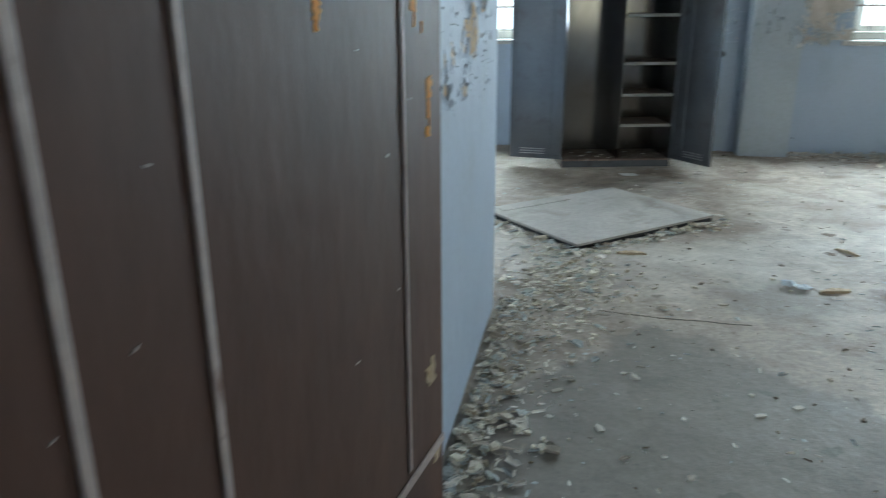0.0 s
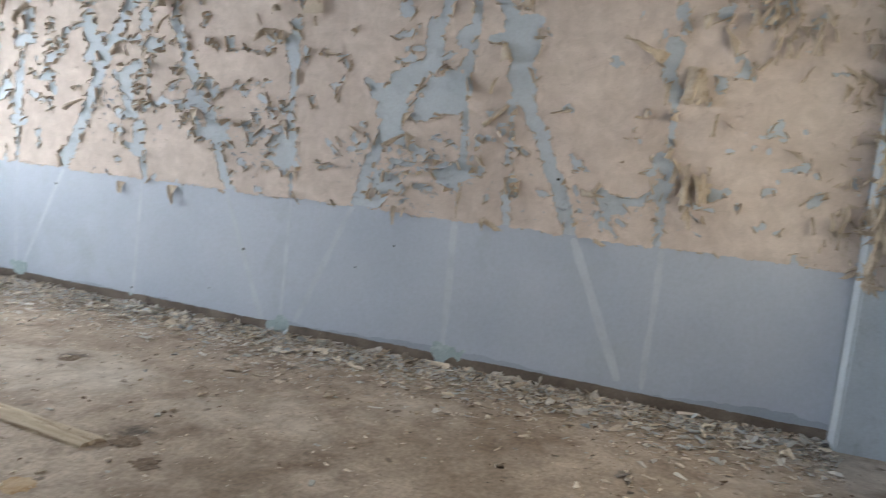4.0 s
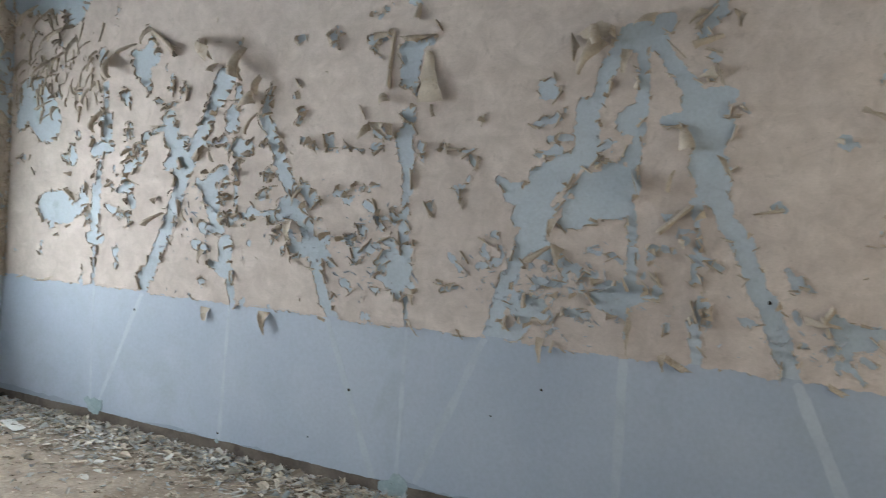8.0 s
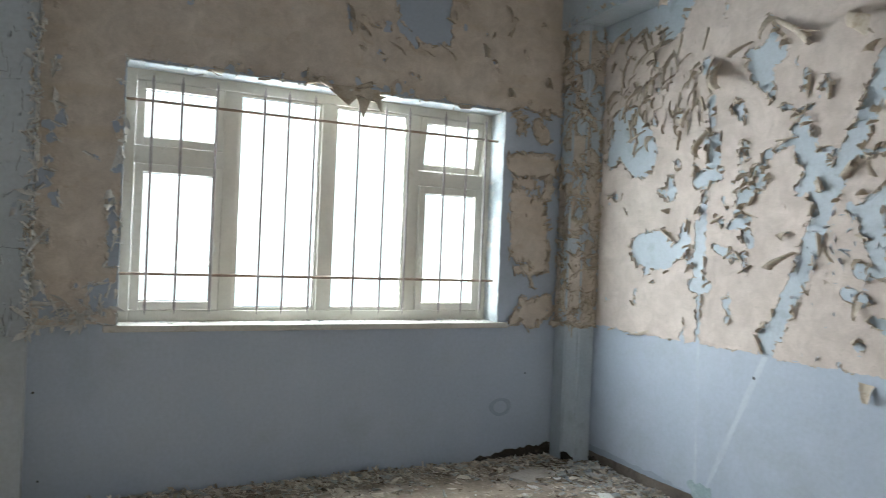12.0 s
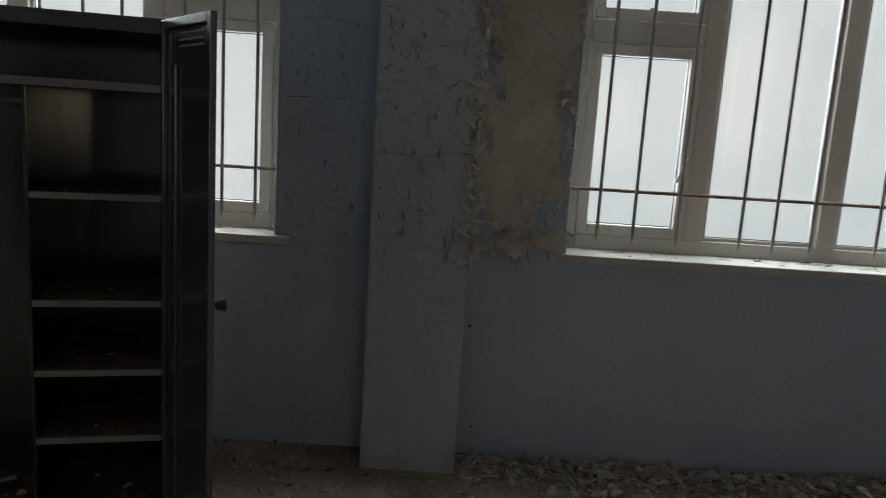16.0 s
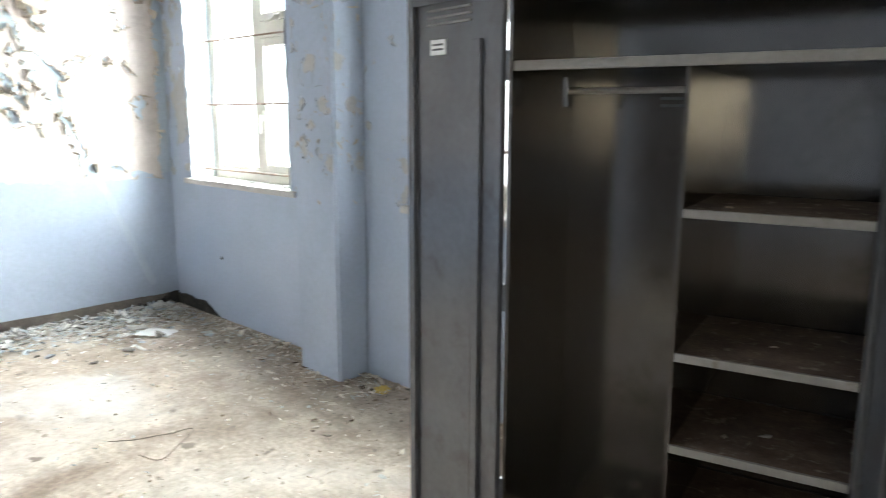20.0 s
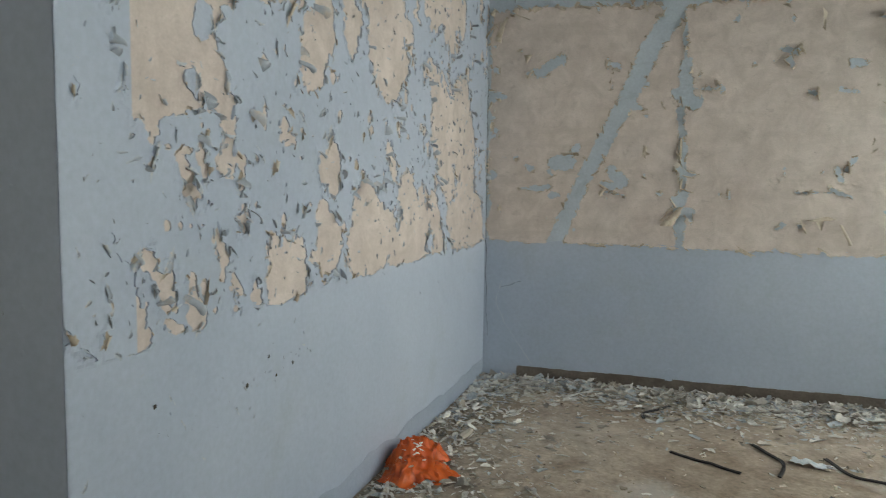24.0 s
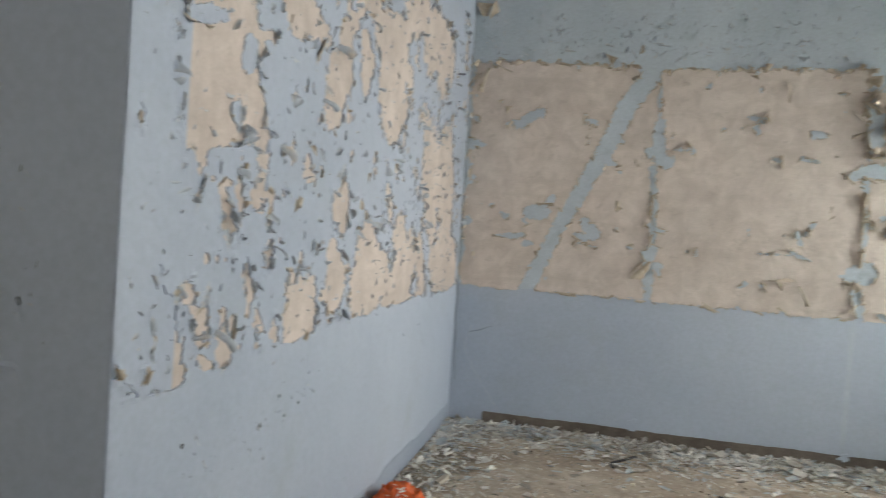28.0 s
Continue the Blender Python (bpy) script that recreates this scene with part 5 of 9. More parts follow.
for ua, za, ub, zb, ut, zt in EAST_FLAPS_F:
    paint_flake(EAST, wall_east, (ua, za, 0.55 * ua + 0.45 * ub, 0.55 * za + 0.45 * zb, ut, zt), CURL, rng)
for row in EAST_SHEETS_A:
    paint_flap(EAST, wall_east, row, CURL, rng)
for u0, z0, u1, z1, r in EAST_ROLLS_A:
    paint_roll(EAST, wall_east, u0, z0, u1, z1, *((0.5 * r, 1.2 * r) if rng.random() < 0.6 else (1.1 * r, 0.6 * r)), rng)
rim_flakes(EAST, wall_east, [r for r in rim if r[1] > 1.08 and r[0] < 4.2], 430, (0.018, 0.044), 501, CURL, east_weight)
rim_flakes(EAST, wall_east, [r for r in rim if r[1] > 1.08 and r[0] >= 4.2], 150, (0.018, 0.046), 502, CURL)
for row in ((6.42, 2.68, 6.48, 2.62, 6.24, 2.44), (6.5, 2.64, 6.55, 2.6, 6.45, 2.44), (6.4, 2.1, 6.44, 2.16, 6.17, 2.24), (6.56, 2.09, 6.68, 2.1, 6.57, 1.88), (6.66, 1.97, 6.7, 1.93, 6.62, 1.88), (6.6, 1.5, 6.66, 1.52, 6.63, 1.28), (6.68, 1.5, 6.76, 1.46, 6.74, 1.3), (6.56, 1.52, 6.6, 1.5, 6.54, 1.4)):
    paint_flake(EAST, wall_east, row, CURL, rng)
for k in range(64):
    u, z = ((rng.gauss(6.95, 0.16), rng.gauss(2.5, 0.1)), (rng.gauss(7.1, 0.1), rng.gauss(2.35, 0.08)), (rng.gauss(6.66, 0.07), rng.gauss(1.42, 0.1)), (rng.uniform(7.3, 7.58), rng.uniform(1.1, 2.9)))[k % 4]
    e = rng.uniform(0.05, 0.12)
    paint_flake(EAST, wall_east, (u, z, u + rng.uniform(0.03, 0.07), z + rng.uniform(-0.03, 0.03), u + rng.uniform(-0.04, 0.06), z - e), CURL, rng)
for k in range(70):
    u, z = rng.uniform(0.3, 1.35), rng.gauss(2.62, 0.19)
    e = rng.uniform(0.05, 0.15)
    if k % 3:
        paint_roll(EAST, wall_east, u, z, u + rng.uniform(-0.05, 0.05), z - e, rng.uniform(0.006, 0.011), rng.uniform(0.003, 0.009), rng)
    else:
        paint_flake(EAST, wall_east, (u, z, u + rng.uniform(0.015, 0.04), z + rng.uniform(-0.03, 0.03), u + rng.uniform(-0.05, 0.05), z - e), CURL, rng)
small_curls(EAST, wall_east, pick([r for r in rim if r[1] <= 1.06], 160, 301), CURLS, (0.015, 0.035), 302)
for k, (uc, zc, du, dz, n) in enumerate(((4.8, 1.28, 0.25, 0.12, 170), (3.65, 1.45, 0.14, 0.14, 90), (3.05, 1.6, 0.2, 0.1, 70), (6.1, 1.18, 0.2, 0.06, 60), (0.75, 2.6, 0.25, 0.2, 60), (2.2, 1.55, 0.12, 0.2, 60))):
    small_curls(EAST, wall_east, dust_of_curls(n, 330 + k, lambda r, uc=uc, zc=zc, du=du, dz=dz: (r.gauss(uc, du), max(1.04, r.gauss(zc, dz)))), CURLS_BLUE if k != 4 else CURLS, (0.02, 0.055), 340 + k)
layer("blue_dado", EAST, (0.24, 7.6, 0.0, 1.1), lambda u, z: dado(u, 3.0) + 0.012 - z, BLUE, wall_east, "smooth lavender-blue paint of the lower wall", 0.03, 0.0012, 0.0)
skin, rim = layer("blue_border", EAST, (0.24, 7.6, 0.05, 0.2), lambda u, z: 0.10 + 0.07 * fbm(u * 1.1, u * 0, 4, 6.0) - z + 0.012 * fbm(u * 20, z * 20, 2), BLUE_DARK, wall_east, "darker blue painted border", 0.015, 0.0035, 0.0)
skin, rim = layer("cement_skirting", EAST, (0.24, 7.6, 0.0, 0.14), lambda u, z: 0.082 + 0.01 * fbm(u * 2.3, u * 0, 3, 16.0) - z + 0.005 * fbm(u * 30, z * 30, 2), CEMENT, wall_east, "brown cement skirting strip", 0.015, 0.006, 0.0)
for k, a in enumerate(((1.80, 1.0, 1.38, 0.1, 0.04), (1.30, 1.0, 1.32, 0.1, 0.02), (3.38, 1.0, 3.77, 0.08, 0.045), (2.60, 1.0, 2.57, 0.1, 0.028), (4.43, 1.0, 4.06, 0.12, 0.05),
          (5.20, 1.0, 5.21, 0.15, 0.05), (6.01, 0.97, 6.38, 0.15, 0.06), (6.55, 0.97, 6.54, 0.12, 0.045), (3.94, 1.0, 3.93, 0.1, 0.03))):
    lo, hi = min(a[0], a[2]) - 0.1, max(a[0], a[2]) + 0.1
    layer("filler_stripe", EAST, (lo, hi, 0.08, 1.02), lambda u, z, a=(*a[:4], 0.9 * a[4]): np.minimum(-strip(u, z, *a), 1.0 - z) + 0.012 * fbm(u * 9, z * 9, 3, 3.0 + a[0]), FILLER, wall_east, "pale filled groove in the blue paint", 0.014, 0.0019, 0.0)
for u, z, r in ((5.23, 0.10, 0.12), (3.92, 0.07, 0.13), (1.36, 0.10, 0.08), (2.56, 0.08, 0.05)):
    layer("filler_patch", EAST, (u - 0.25, u + 0.25, 0.0, 0.3), lambda p, q, u=u, z=z, r=r: -blob(p, q, u, z, 0.8 * r, 0.5 * r) + 0.075 * fbm(p * 13, q * 11, 4, u), GREENISH, wall_east, "greenish filler patch", 0.008, 0.0065, 0.003)


WEST_TEARS_A = ((4.15, 2.07, 3.98, 2.06, 0.115, 0.033), (4.16, 1.94, 4.12, 1.74, 0.058, 0.025), (2.78, 2.66, 2.97, 2.37, 0.131, 0.139), (2.97, 2.37, 3.11, 2.04, 0.139, 0.123), (3.11, 2.04, 3.41, 1.45, 0.115, 0.103), (3.41, 1.45, 3.59, 1.02, 0.103, 0.115), (2.86, 2.64, 2.69, 2.67, 0.106, 0.098), (2.76, 2.6, 2.74, 2.22, 0.016, 0.036), (2.74, 2.26, 2.73, 2.05, 0.073, 0.097), (2.79, 2.05, 2.68, 1.99, 0.081, 0.105), (2.76, 1.95, 2.76, 1.89, 0.065, 0.036), (2.76, 1.89, 2.74, 1.69, 0.036, 0.049), (2.74, 1.69, 2.73, 1.44, 0.049, 0.045), (2.7, 1.51, 2.66, 1.51, 0.033, 0.02), (2.73, 1.38, 2.75, 1.32, 0.073, 0.097), (2.78, 1.28, 2.68, 1.26, 0.041, 0.065),)
WEST_TEARS_B = ((2.68, 1.26, 2.66, 1.17, 0.057, 0.012), (2.74, 1.2, 2.73, 0.97, 0.085, 0.045), (2.69, 2.08, 2.5, 2.08, 0.016, 0.032), (2.55, 2.15, 2.5, 2.06, 0.016, 0.032), (2.64, 2.02, 2.65, 1.96, 0.032, 0.016), (3.81, 2.22, 3.7, 2.23, 0.041, 0.074), (3.72, 2.23, 3.58, 2.31, 0.066, 0.082), (3.6, 1.58, 3.5, 1.59, 0.115, 0.09), (3.5, 1.63, 3.44, 1.7, 0.066, 0.045), (3.65, 1.52, 3.62, 1.49, 0.033, 0.012), (3.85, 1.4, 3.65, 1.41, 0.021, 0.049), (3.63, 1.35, 3.58, 1.36, 0.041, 0.029), (3.8, 1.55, 3.76, 1.54, 0.049, 0.041), (3.21, 1.54, 3.14, 1.46, 0.065, 0.098), (3.27, 1.45, 3.2, 1.42, 0.037, 0.065), (3.26, 1.39, 3.11, 1.36, 0.016, 0.012),)
WEST_TEARS_C = ((3.07, 1.98, 3.02, 1.96, 0.073, 0.033), (2.15, 2.32, 2.07, 2.31, 0.04, 0.056), (2.11, 2.26, 2.09, 2.22, 0.048, 0.024), (1.74, 2.22, 1.66, 2.22, 0.064, 0.032), (1.97, 2.05, 1.93, 2.03, 0.032, 0.02), (1.8, 2.06, 1.7, 2.04, 0.036, 0.012), (1.75, 1.54, 1.69, 1.63, 0.032, 0.024), (1.8, 1.56, 1.76, 1.49, 0.028, 0.04), (2.02, 1.4, 1.79, 1.41, 0.012, 0.016), (1.83, 1.43, 1.7, 1.37, 0.032, 0.012), (1.36, 2.68, 1.39, 2.56, 0.111, 0.079), (1.4, 2.44, 1.35, 2.2, 0.071, 0.102), (1.37, 2.2, 1.39, 2.07, 0.047, 0.02), (1.49, 1.95, 1.38, 2.0, 0.048, 0.096), (1.36, 2.0, 1.21, 1.94, 0.104, 0.032), (1.4, 1.92, 1.38, 1.76, 0.047, 0.032),)
WEST_TEARS_D = ((1.38, 1.76, 1.37, 1.52, 0.032, 0.035), (1.38, 1.64, 1.31, 1.62, 0.056, 0.012), (1.39, 1.52, 1.38, 1.4, 0.032, 0.016), (1.4, 1.31, 1.36, 1.32, 0.128, 0.16), (1.51, 1.29, 1.44, 1.27, 0.012, 0.072), (1.4, 1.19, 1.38, 1.09, 0.079, 0.055), (1.37, 1.09, 1.36, 0.95, 0.059, 0.047), (1.33, 2.6, 1.02, 2.55, 0.152, 0.231), (1.17, 2.45, 0.78, 2.48, 0.152, 0.271), (1.02, 2.63, 0.75, 2.55, 0.111, 0.158), (0.89, 2.3, 0.8, 2.34, 0.072, 0.119), (0.79, 2.58, 0.55, 2.59, 0.159, 0.159), (0.59, 2.51, 0.35, 2.46, 0.158, 0.111), (0.56, 2.69, 0.43, 2.68, 0.055, 0.036), (0.47, 2.4, 0.38, 2.36, 0.079, 0.047), (1.22, 2.57, 1.18, 2.33, 0.188, 0.149),)
WEST_TEARS_E = ((1.16, 2.25, 1.08, 2.21, 0.052, 0.056), (0.95, 2.42, 0.85, 2.38, 0.119, 0.119), (0.27, 2.37, 0.19, 2.45, 0.078, 0.047), (0.21, 2.61, 0.18, 2.52, 0.061, 0.046), (1.28, 2.02, 1.11, 2.05, 0.072, 0.152), (1.24, 1.98, 1.19, 1.96, 0.08, 0.032), (1.11, 2.1, 1.09, 2.07, 0.079, 0.047), (1.05, 2.13, 0.97, 1.94, 0.027, 0.047), (0.96, 1.9, 0.91, 1.7, 0.035, 0.062), (0.92, 1.82, 0.73, 1.7, 0.111, 0.055), (0.86, 1.7, 0.77, 1.55, 0.125, 0.098), (0.79, 1.55, 0.68, 1.27, 0.07, 0.055), (0.68, 1.27, 0.57, 1.0, 0.062, 0.101), (0.57, 1.0, 0.54, 0.92, 0.116, 0.132), (1.11, 1.71, 1.05, 1.65, 0.051, 0.063), (1.05, 1.61, 0.98, 1.53, 0.024, 0.039),)
WEST_TEARS_F = ((0.97, 1.62, 0.97, 1.49, 0.023, 0.012), (1.1, 1.51, 1.04, 1.41, 0.035, 0.063), (1.04, 1.41, 0.87, 1.4, 0.032, 0.016), (0.9, 1.38, 0.88, 1.3, 0.02, 0.008), (1.29, 1.68, 1.25, 1.69, 0.032, 0.02), (0.65, 1.81, 0.54, 1.85, 0.06, 0.016), (0.67, 1.77, 0.65, 1.68, 0.101, 0.019), (0.29, 1.55, 0.21, 1.54, 0.02, 0.103), (0.23, 1.52, 0.2, 1.41, 0.069, 0.019), (0.21, 1.58, 0.15, 1.59, 0.024, 0.008), (0.44, 1.83, 0.39, 1.81, 0.024, 0.016), (0.3, 1.81, 0.25, 1.75, 0.023, 0.016), (0.19, 2.27, 0.15, 2.26, 0.039, 0.028), (0.36, 2.21, 0.34, 2.12, 0.015, 0.012), (0.94, 2.16, 0.87, 2.1, 0.032, 0.031), (0.88, 2.06, 0.85, 2.02, 0.031, 0.02),)
WEST_TEARS_G = ((1.23, 1.04, 1.09, 0.97, 0.044, 0.032), (1.19, 1.03, 1.15, 0.92, 0.055, 0.02), (1.09, 0.99, 0.97, 1.0, 0.04, 0.012), (0.83, 1.0, 0.71, 0.99, 0.032, 0.02), (0.45, 1.09, 0.37, 1.07, 0.032, 0.032), (0.28, 1.02, 0.15, 1.01, 0.063, 0.028), (0.5, 0.94, 0.19, 0.94, 0.028, 0.028),)
WEST_TEARS = WEST_TEARS_A + WEST_TEARS_B + WEST_TEARS_C + WEST_TEARS_D + WEST_TEARS_E + WEST_TEARS_F + WEST_TEARS_G
WEST_FLAPS_A = ((4.01, 2.63, 3.94, 2.61, 4.02, 2.43), (3.98, 2.65, 3.92, 2.64, 3.8, 2.58), (4.07, 2.57, 4.02, 2.59, 4.11, 2.46), (3.85, 2.35, 3.78, 2.35, 3.82, 2.28), (3.15, 2.74, 3.06, 2.71, 3.1, 2.65), (1.93, 2.58, 1.9, 2.54, 1.92, 2.43), (1.54, 2.41, 1.49, 2.37, 1.45, 2.31), (1.43, 2.52, 1.35, 2.5, 1.43, 2.45), (1.33, 2.42, 1.29, 2.46, 1.3, 2.2), (2.79, 1.29, 2.68, 1.29, 2.84, 1.16), (2.82, 1.27, 2.76, 1.3, 2.87, 1.19), (1.84, 1.25, 1.77, 1.23, 1.95, 1.22), (1.78, 1.2, 1.73, 1.2, 1.7, 1.07), (1.91, 1.23, 1.85, 1.22, 1.87, 1.16), (4.1, 3.1, 3.97, 3.09, 4.03, 2.99), (3.96, 3.12, 3.93, 3.03, 3.99, 2.97),)
WEST_FLAPS_B = ((2.92, 2.79, 2.87, 2.82, 2.9, 2.74), (0.77, 2.31, 0.73, 2.41, 0.81, 2.26), (0.65, 2.47, 0.58, 2.45, 0.66, 2.37), (0.39, 2.72, 0.32, 2.7, 0.36, 2.58), (0.29, 2.6, 0.19, 2.67, 0.32, 2.54), (0.52, 2.34, 0.48, 2.36, 0.53, 2.23), (0.39, 2.28, 0.34, 2.27, 0.4, 2.18), (1.15, 1.93, 1.1, 1.95, 1.16, 1.84), (1.1, 1.83, 1.07, 1.81, 1.07, 1.75), (1.01, 2.32, 0.94, 2.28, 0.92, 2.22), (1.09, 2.27, 1.0, 2.3, 1.07, 2.21), (1.61, 2.5, 1.56, 2.54, 1.63, 2.48), (1.5, 2.23, 1.41, 2.26, 1.51, 2.2), (2.07, 2.34, 2.04, 2.36, 2.02, 2.28), (3.8, 2.25, 3.76, 2.23, 3.81, 2.18), (3.26, 1.43, 3.23, 1.39, 3.28, 1.36),)
WEST_FLAPS = WEST_FLAPS_A + WEST_FLAPS_B
WEST_KEPT = ((0.95, 2.7, 0.77, 2.68, 0.104, 0.111), (0.65, 2.67, 0.6, 2.69, 0.08, 0.064), (1.26, 2.36, 1.27, 2.28, 0.055, 0.079))
WEST_ROLLS = ((1.4, 1.8, 1.4, 1.51, 0.012), (1.38, 1.48, 1.39, 1.35, 0.012), (2.74, 1.48, 2.75, 1.39, 0.01), (2.76, 1.76, 2.76, 1.61, 0.01))
WEST_SPOTS = ((1.0, 2.5, 0.3, 0.14, 30, 0.03), (1.1, 1.6, 0.15, 0.2, 14, 0.022), (0.45, 2.45, 0.2, 0.15, 16, 0.028), (2.75, 1.6, 0.03, 0.4, 8, 0.018), (1.39, 1.7, 0.03, 0.4, 8, 0.02), (2.1, 1.0, 1.8, 0.03, 22, 0.024), (2.2, 2.66, 1.8, 0.03, 36, 0.03), (4.05, 2.0, 0.03, 0.5, 12, 0.03))


def west_field(u, z):
    top = 2.66 + 0.03 * fbm(u * 5, u * 0, 3, 2.0) + 0.02 * fbm(u * 18, u * 0, 2, 5.0)
    f = np.minimum(z - dado(u, 9.0, 1.01 - 0.02 * np.clip((u - 3) * -0.4, 0, 1)), top - z)
    f = np.minimum(f, np.minimum(u - 0.08 - 0.02 * fbm(z * 7, z * 0, 2), 4.08 - u + 0.03 * fbm(z * 7, z * 0, 2)))
    f = torn(f, u, z, WEST_TEARS, 7.0)
    f = torn(f, u, z, WEST_KEPT, 8.0, 0.4, True)
    f = punched(f, u, z, WEST_SPOTS, 13)
    busy = np.exp(-(((u - 0.95) / 0.45) ** 2)) * np.exp(-(((z - 2.3) / 0.4) ** 2))
    speck = (0.60 - 0.25 * busy - fbm(u * 9, z * 7, 4, 12.0)) * 0.12
    return np.minimum(f, speck) + rough_edge(u, z, 6.0, 0.006, 0.010)


skin, rim = layer("beige_paint_layer", WEST, (0.04, 4.14, 0.96, 2.8), west_field, BEIGE, wall_west, "beige band of old paint with ragged edges", 0.0085, 0.0018, 0.004)
curls_along(WEST, wall_west, [r for r in rim if r[0] < 1.6 and r[1] > 1.3], 50, (0.04, 0.08), 41)
curls_along(WEST, wall_west, [r for r in rim if r[0] >= 1.6 and r[1] > 1.1], 30, (0.03, 0.06), 42)
curls_along(WEST, wall_west, [r for r in rim if r[1] <= 1.06], 22, (0.03, 0.06), 43)
small_curls(WEST, wall_west, pick([r for r in rim if r[0] < 1.6 and r[1] > 1.06], 600, 44), CURLS, (0.022, 0.055), 45)
small_curls(WEST, wall_west, pick([r for r in rim if r[0] < 1.6 and r[1] > 1.06], 300, 144), ROLLS, (0.035, 0.08), 145, "paint rolled back into small tubes", 0.0)
small_curls(WEST, wall_west, pick([r for r in rim if r[0] >= 1.6 and r[1] > 1.06], 160, 146), ROLLS, (0.025, 0.06), 147, "paint rolled back into small tubes", 0.0)
small_curls(WEST, wall_west, pick([r for r in rim if r[0] >= 1.6], 560, 46), CURLS, (0.02, 0.055), 47)
small_curls(WEST, wall_west, pick([r for r in rim if r[1] > 2.56], 220, 305), CURLS, (0.025, 0.055), 306)
rim_flakes(WEST, wall_west, [r for r in rim if r[1] > 2.56], 60, (0.025, 0.06), 507, CURL)
rim_flakes(WEST, wall_west, [r for r in rim if r[1] > 2.1 and r[0] < 1.5], 70, (0.04, 0.085), 508, CURL)
rim_flakes(WEST, wall_west, [r for r in rim if r[0] < 1.6 and r[1] > 1.08], 130, (0.02, 0.048), 503, CURL)
rim_flakes(WEST, wall_west, [r for r in rim if r[0] >= 1.6 and r[1] > 1.08], 70, (0.016, 0.04), 504, CURL)
for row in WEST_FLAPS:
    paint_flake(WEST, wall_west, row, CURL, rng)
for u0, z0, u1, z1, r in WEST_ROLLS:
    paint_roll(WEST, wall_west, u0, z0, u1, z1, r, r, rng)
for _ in range(60):
    u, z = rng.uniform(0.1, 4.0), rng.choice((rng.uniform(2.72, 3.2), rng.gauss(2.76, 0.06)))
    put_curl(WEST, wall_west, u, z, rng.uniform(-1, 1), rng.uniform(-0.4, 1), rng.uniform(0.015, 0.04), 0.0, CURLS_BLUE, rng)
slits(WEST, wall_west, scatter(130, 611, lambda r: (r.uniform(0.1, 4.05), 2.72 + abs(r.gauss(0, 0.22)))), (0.01, 0.035), 612, BLUE, 0.002)
slits(WEST, wall_west, scatter(60, 613, lambda r: (r.gauss(3.2, 0.25), r.gauss(2.9, 0.08))), (0.01, 0.03), 614, BLUE, 0.002)
small_curls(WEST, wall_west, dust_of_curls(380, 48, lambda r: (r.uniform(0.1, 4.05), 2.70 + abs(r.gauss(0, 0.2)))), CURLS_BLUE, (0.022, 0.06), 49)
small_curls(WEST, wall_west, pick([r for r in rim if r[1] <= 1.06], 130, 303), CURLS, (0.015, 0.035), 304)
layer("blue_dado", WEST, (0.0, 4.12, 0.0, 1.1), lambda u, z: dado(u, 9.0, 1.01) + 0.012 - z, BLUE, wall_west, "smooth lavender-blue paint of the lower wall", 0.03, 0.0012, 0.0)
layer("cement_skirting", WEST, (0.0, 3.95, 0.0, 0.14), lambda u, z: np.minimum(0.088 + 0.008 * fbm(u * 2.3, u * 0, 3, 3.0) - z + 0.005 * fbm(u * 30, z * 30, 2), 3.85 - u), CEMENT, wall_west, "brown cement skirting strip", 0.015, 0.006, 0.0)
for u, z, r in ((2.77, 0.11, 0.07), (1.40, 0.08, 0.045)):
    layer("filler_patch", WEST, (u - 0.2, u + 0.2, 0.0, 0.3), lambda p, q, u=u, z=z, r=r: -blob(p, q, u, z, 0.6 * r, 0.5 * r) + 0.045 * fbm(p * 20, q * 20, 3, u), BLUE, wall_west, "lumpy blue filler patch", 0.01, 0.008, 0.008)
layer("filler_stripe", WEST, (0.05, 0.65, 0.1, 1.02), lambda u, z: np.minimum(-strip(u, z, 0.54, 1.0, 0.2, 0.2, 0.05), 1.0 - z) + 0.008 * fbm(u * 9, z * 9, 3), FILLER, wall_west, "pale filled groove in the blue paint", 0.014, 0.0019, 0.0)
layer("filler_stripe", WEST, (1.3, 1.5, 0.1, 1.02), lambda u, z: np.minimum(-strip(u, z, 1.40, 1.0, 1.40, 0.1, 0.035), 1.0 - z) + 0.008 * fbm(u * 9, z * 9, 3), FILLER, wall_west, "pale filled groove in the blue paint", 0.014, 0.0019, 0.0)


SOUTH_TEARS_A = ((0.3, 1.89, 0.32, 1.69, 0.249, 0.222), (0.5, 1.95, 0.46, 1.74, 0.296, 0.251), (0.22, 1.9, 0.23, 1.7, 0.071, 0.05), (0.59, 1.82, 0.61, 1.68, 0.179, 0.101), (0.27, 1.68, 0.47, 1.66, 0.031, 0.035), (0.43, 1.99, 0.68, 2.01, 0.101, 0.093), (0.87, 2.14, 1.14, 2.11, 0.22, 0.052), (1.27, 1.98, 1.25, 1.87, 0.227, 0.201), (1.31, 2.07, 1.35, 2.02, 0.111, 0.126), (1.58, 2.09, 1.6, 2.02, 0.147, 0.104), (1.97, 2.23, 2.02, 2.05, 0.446, 0.472), (1.78, 2.29, 1.97, 2.23, 0.228, 0.335), (2.29, 2.19, 2.31, 2.12, 0.152, 0.088), (1.56, 2.21, 1.65, 2.13, 0.093, 0.12), (2.12, 2.06, 2.24, 2.04, 0.287, 0.121), (0.68, 1.66, 0.67, 1.48, 0.069, 0.091),)
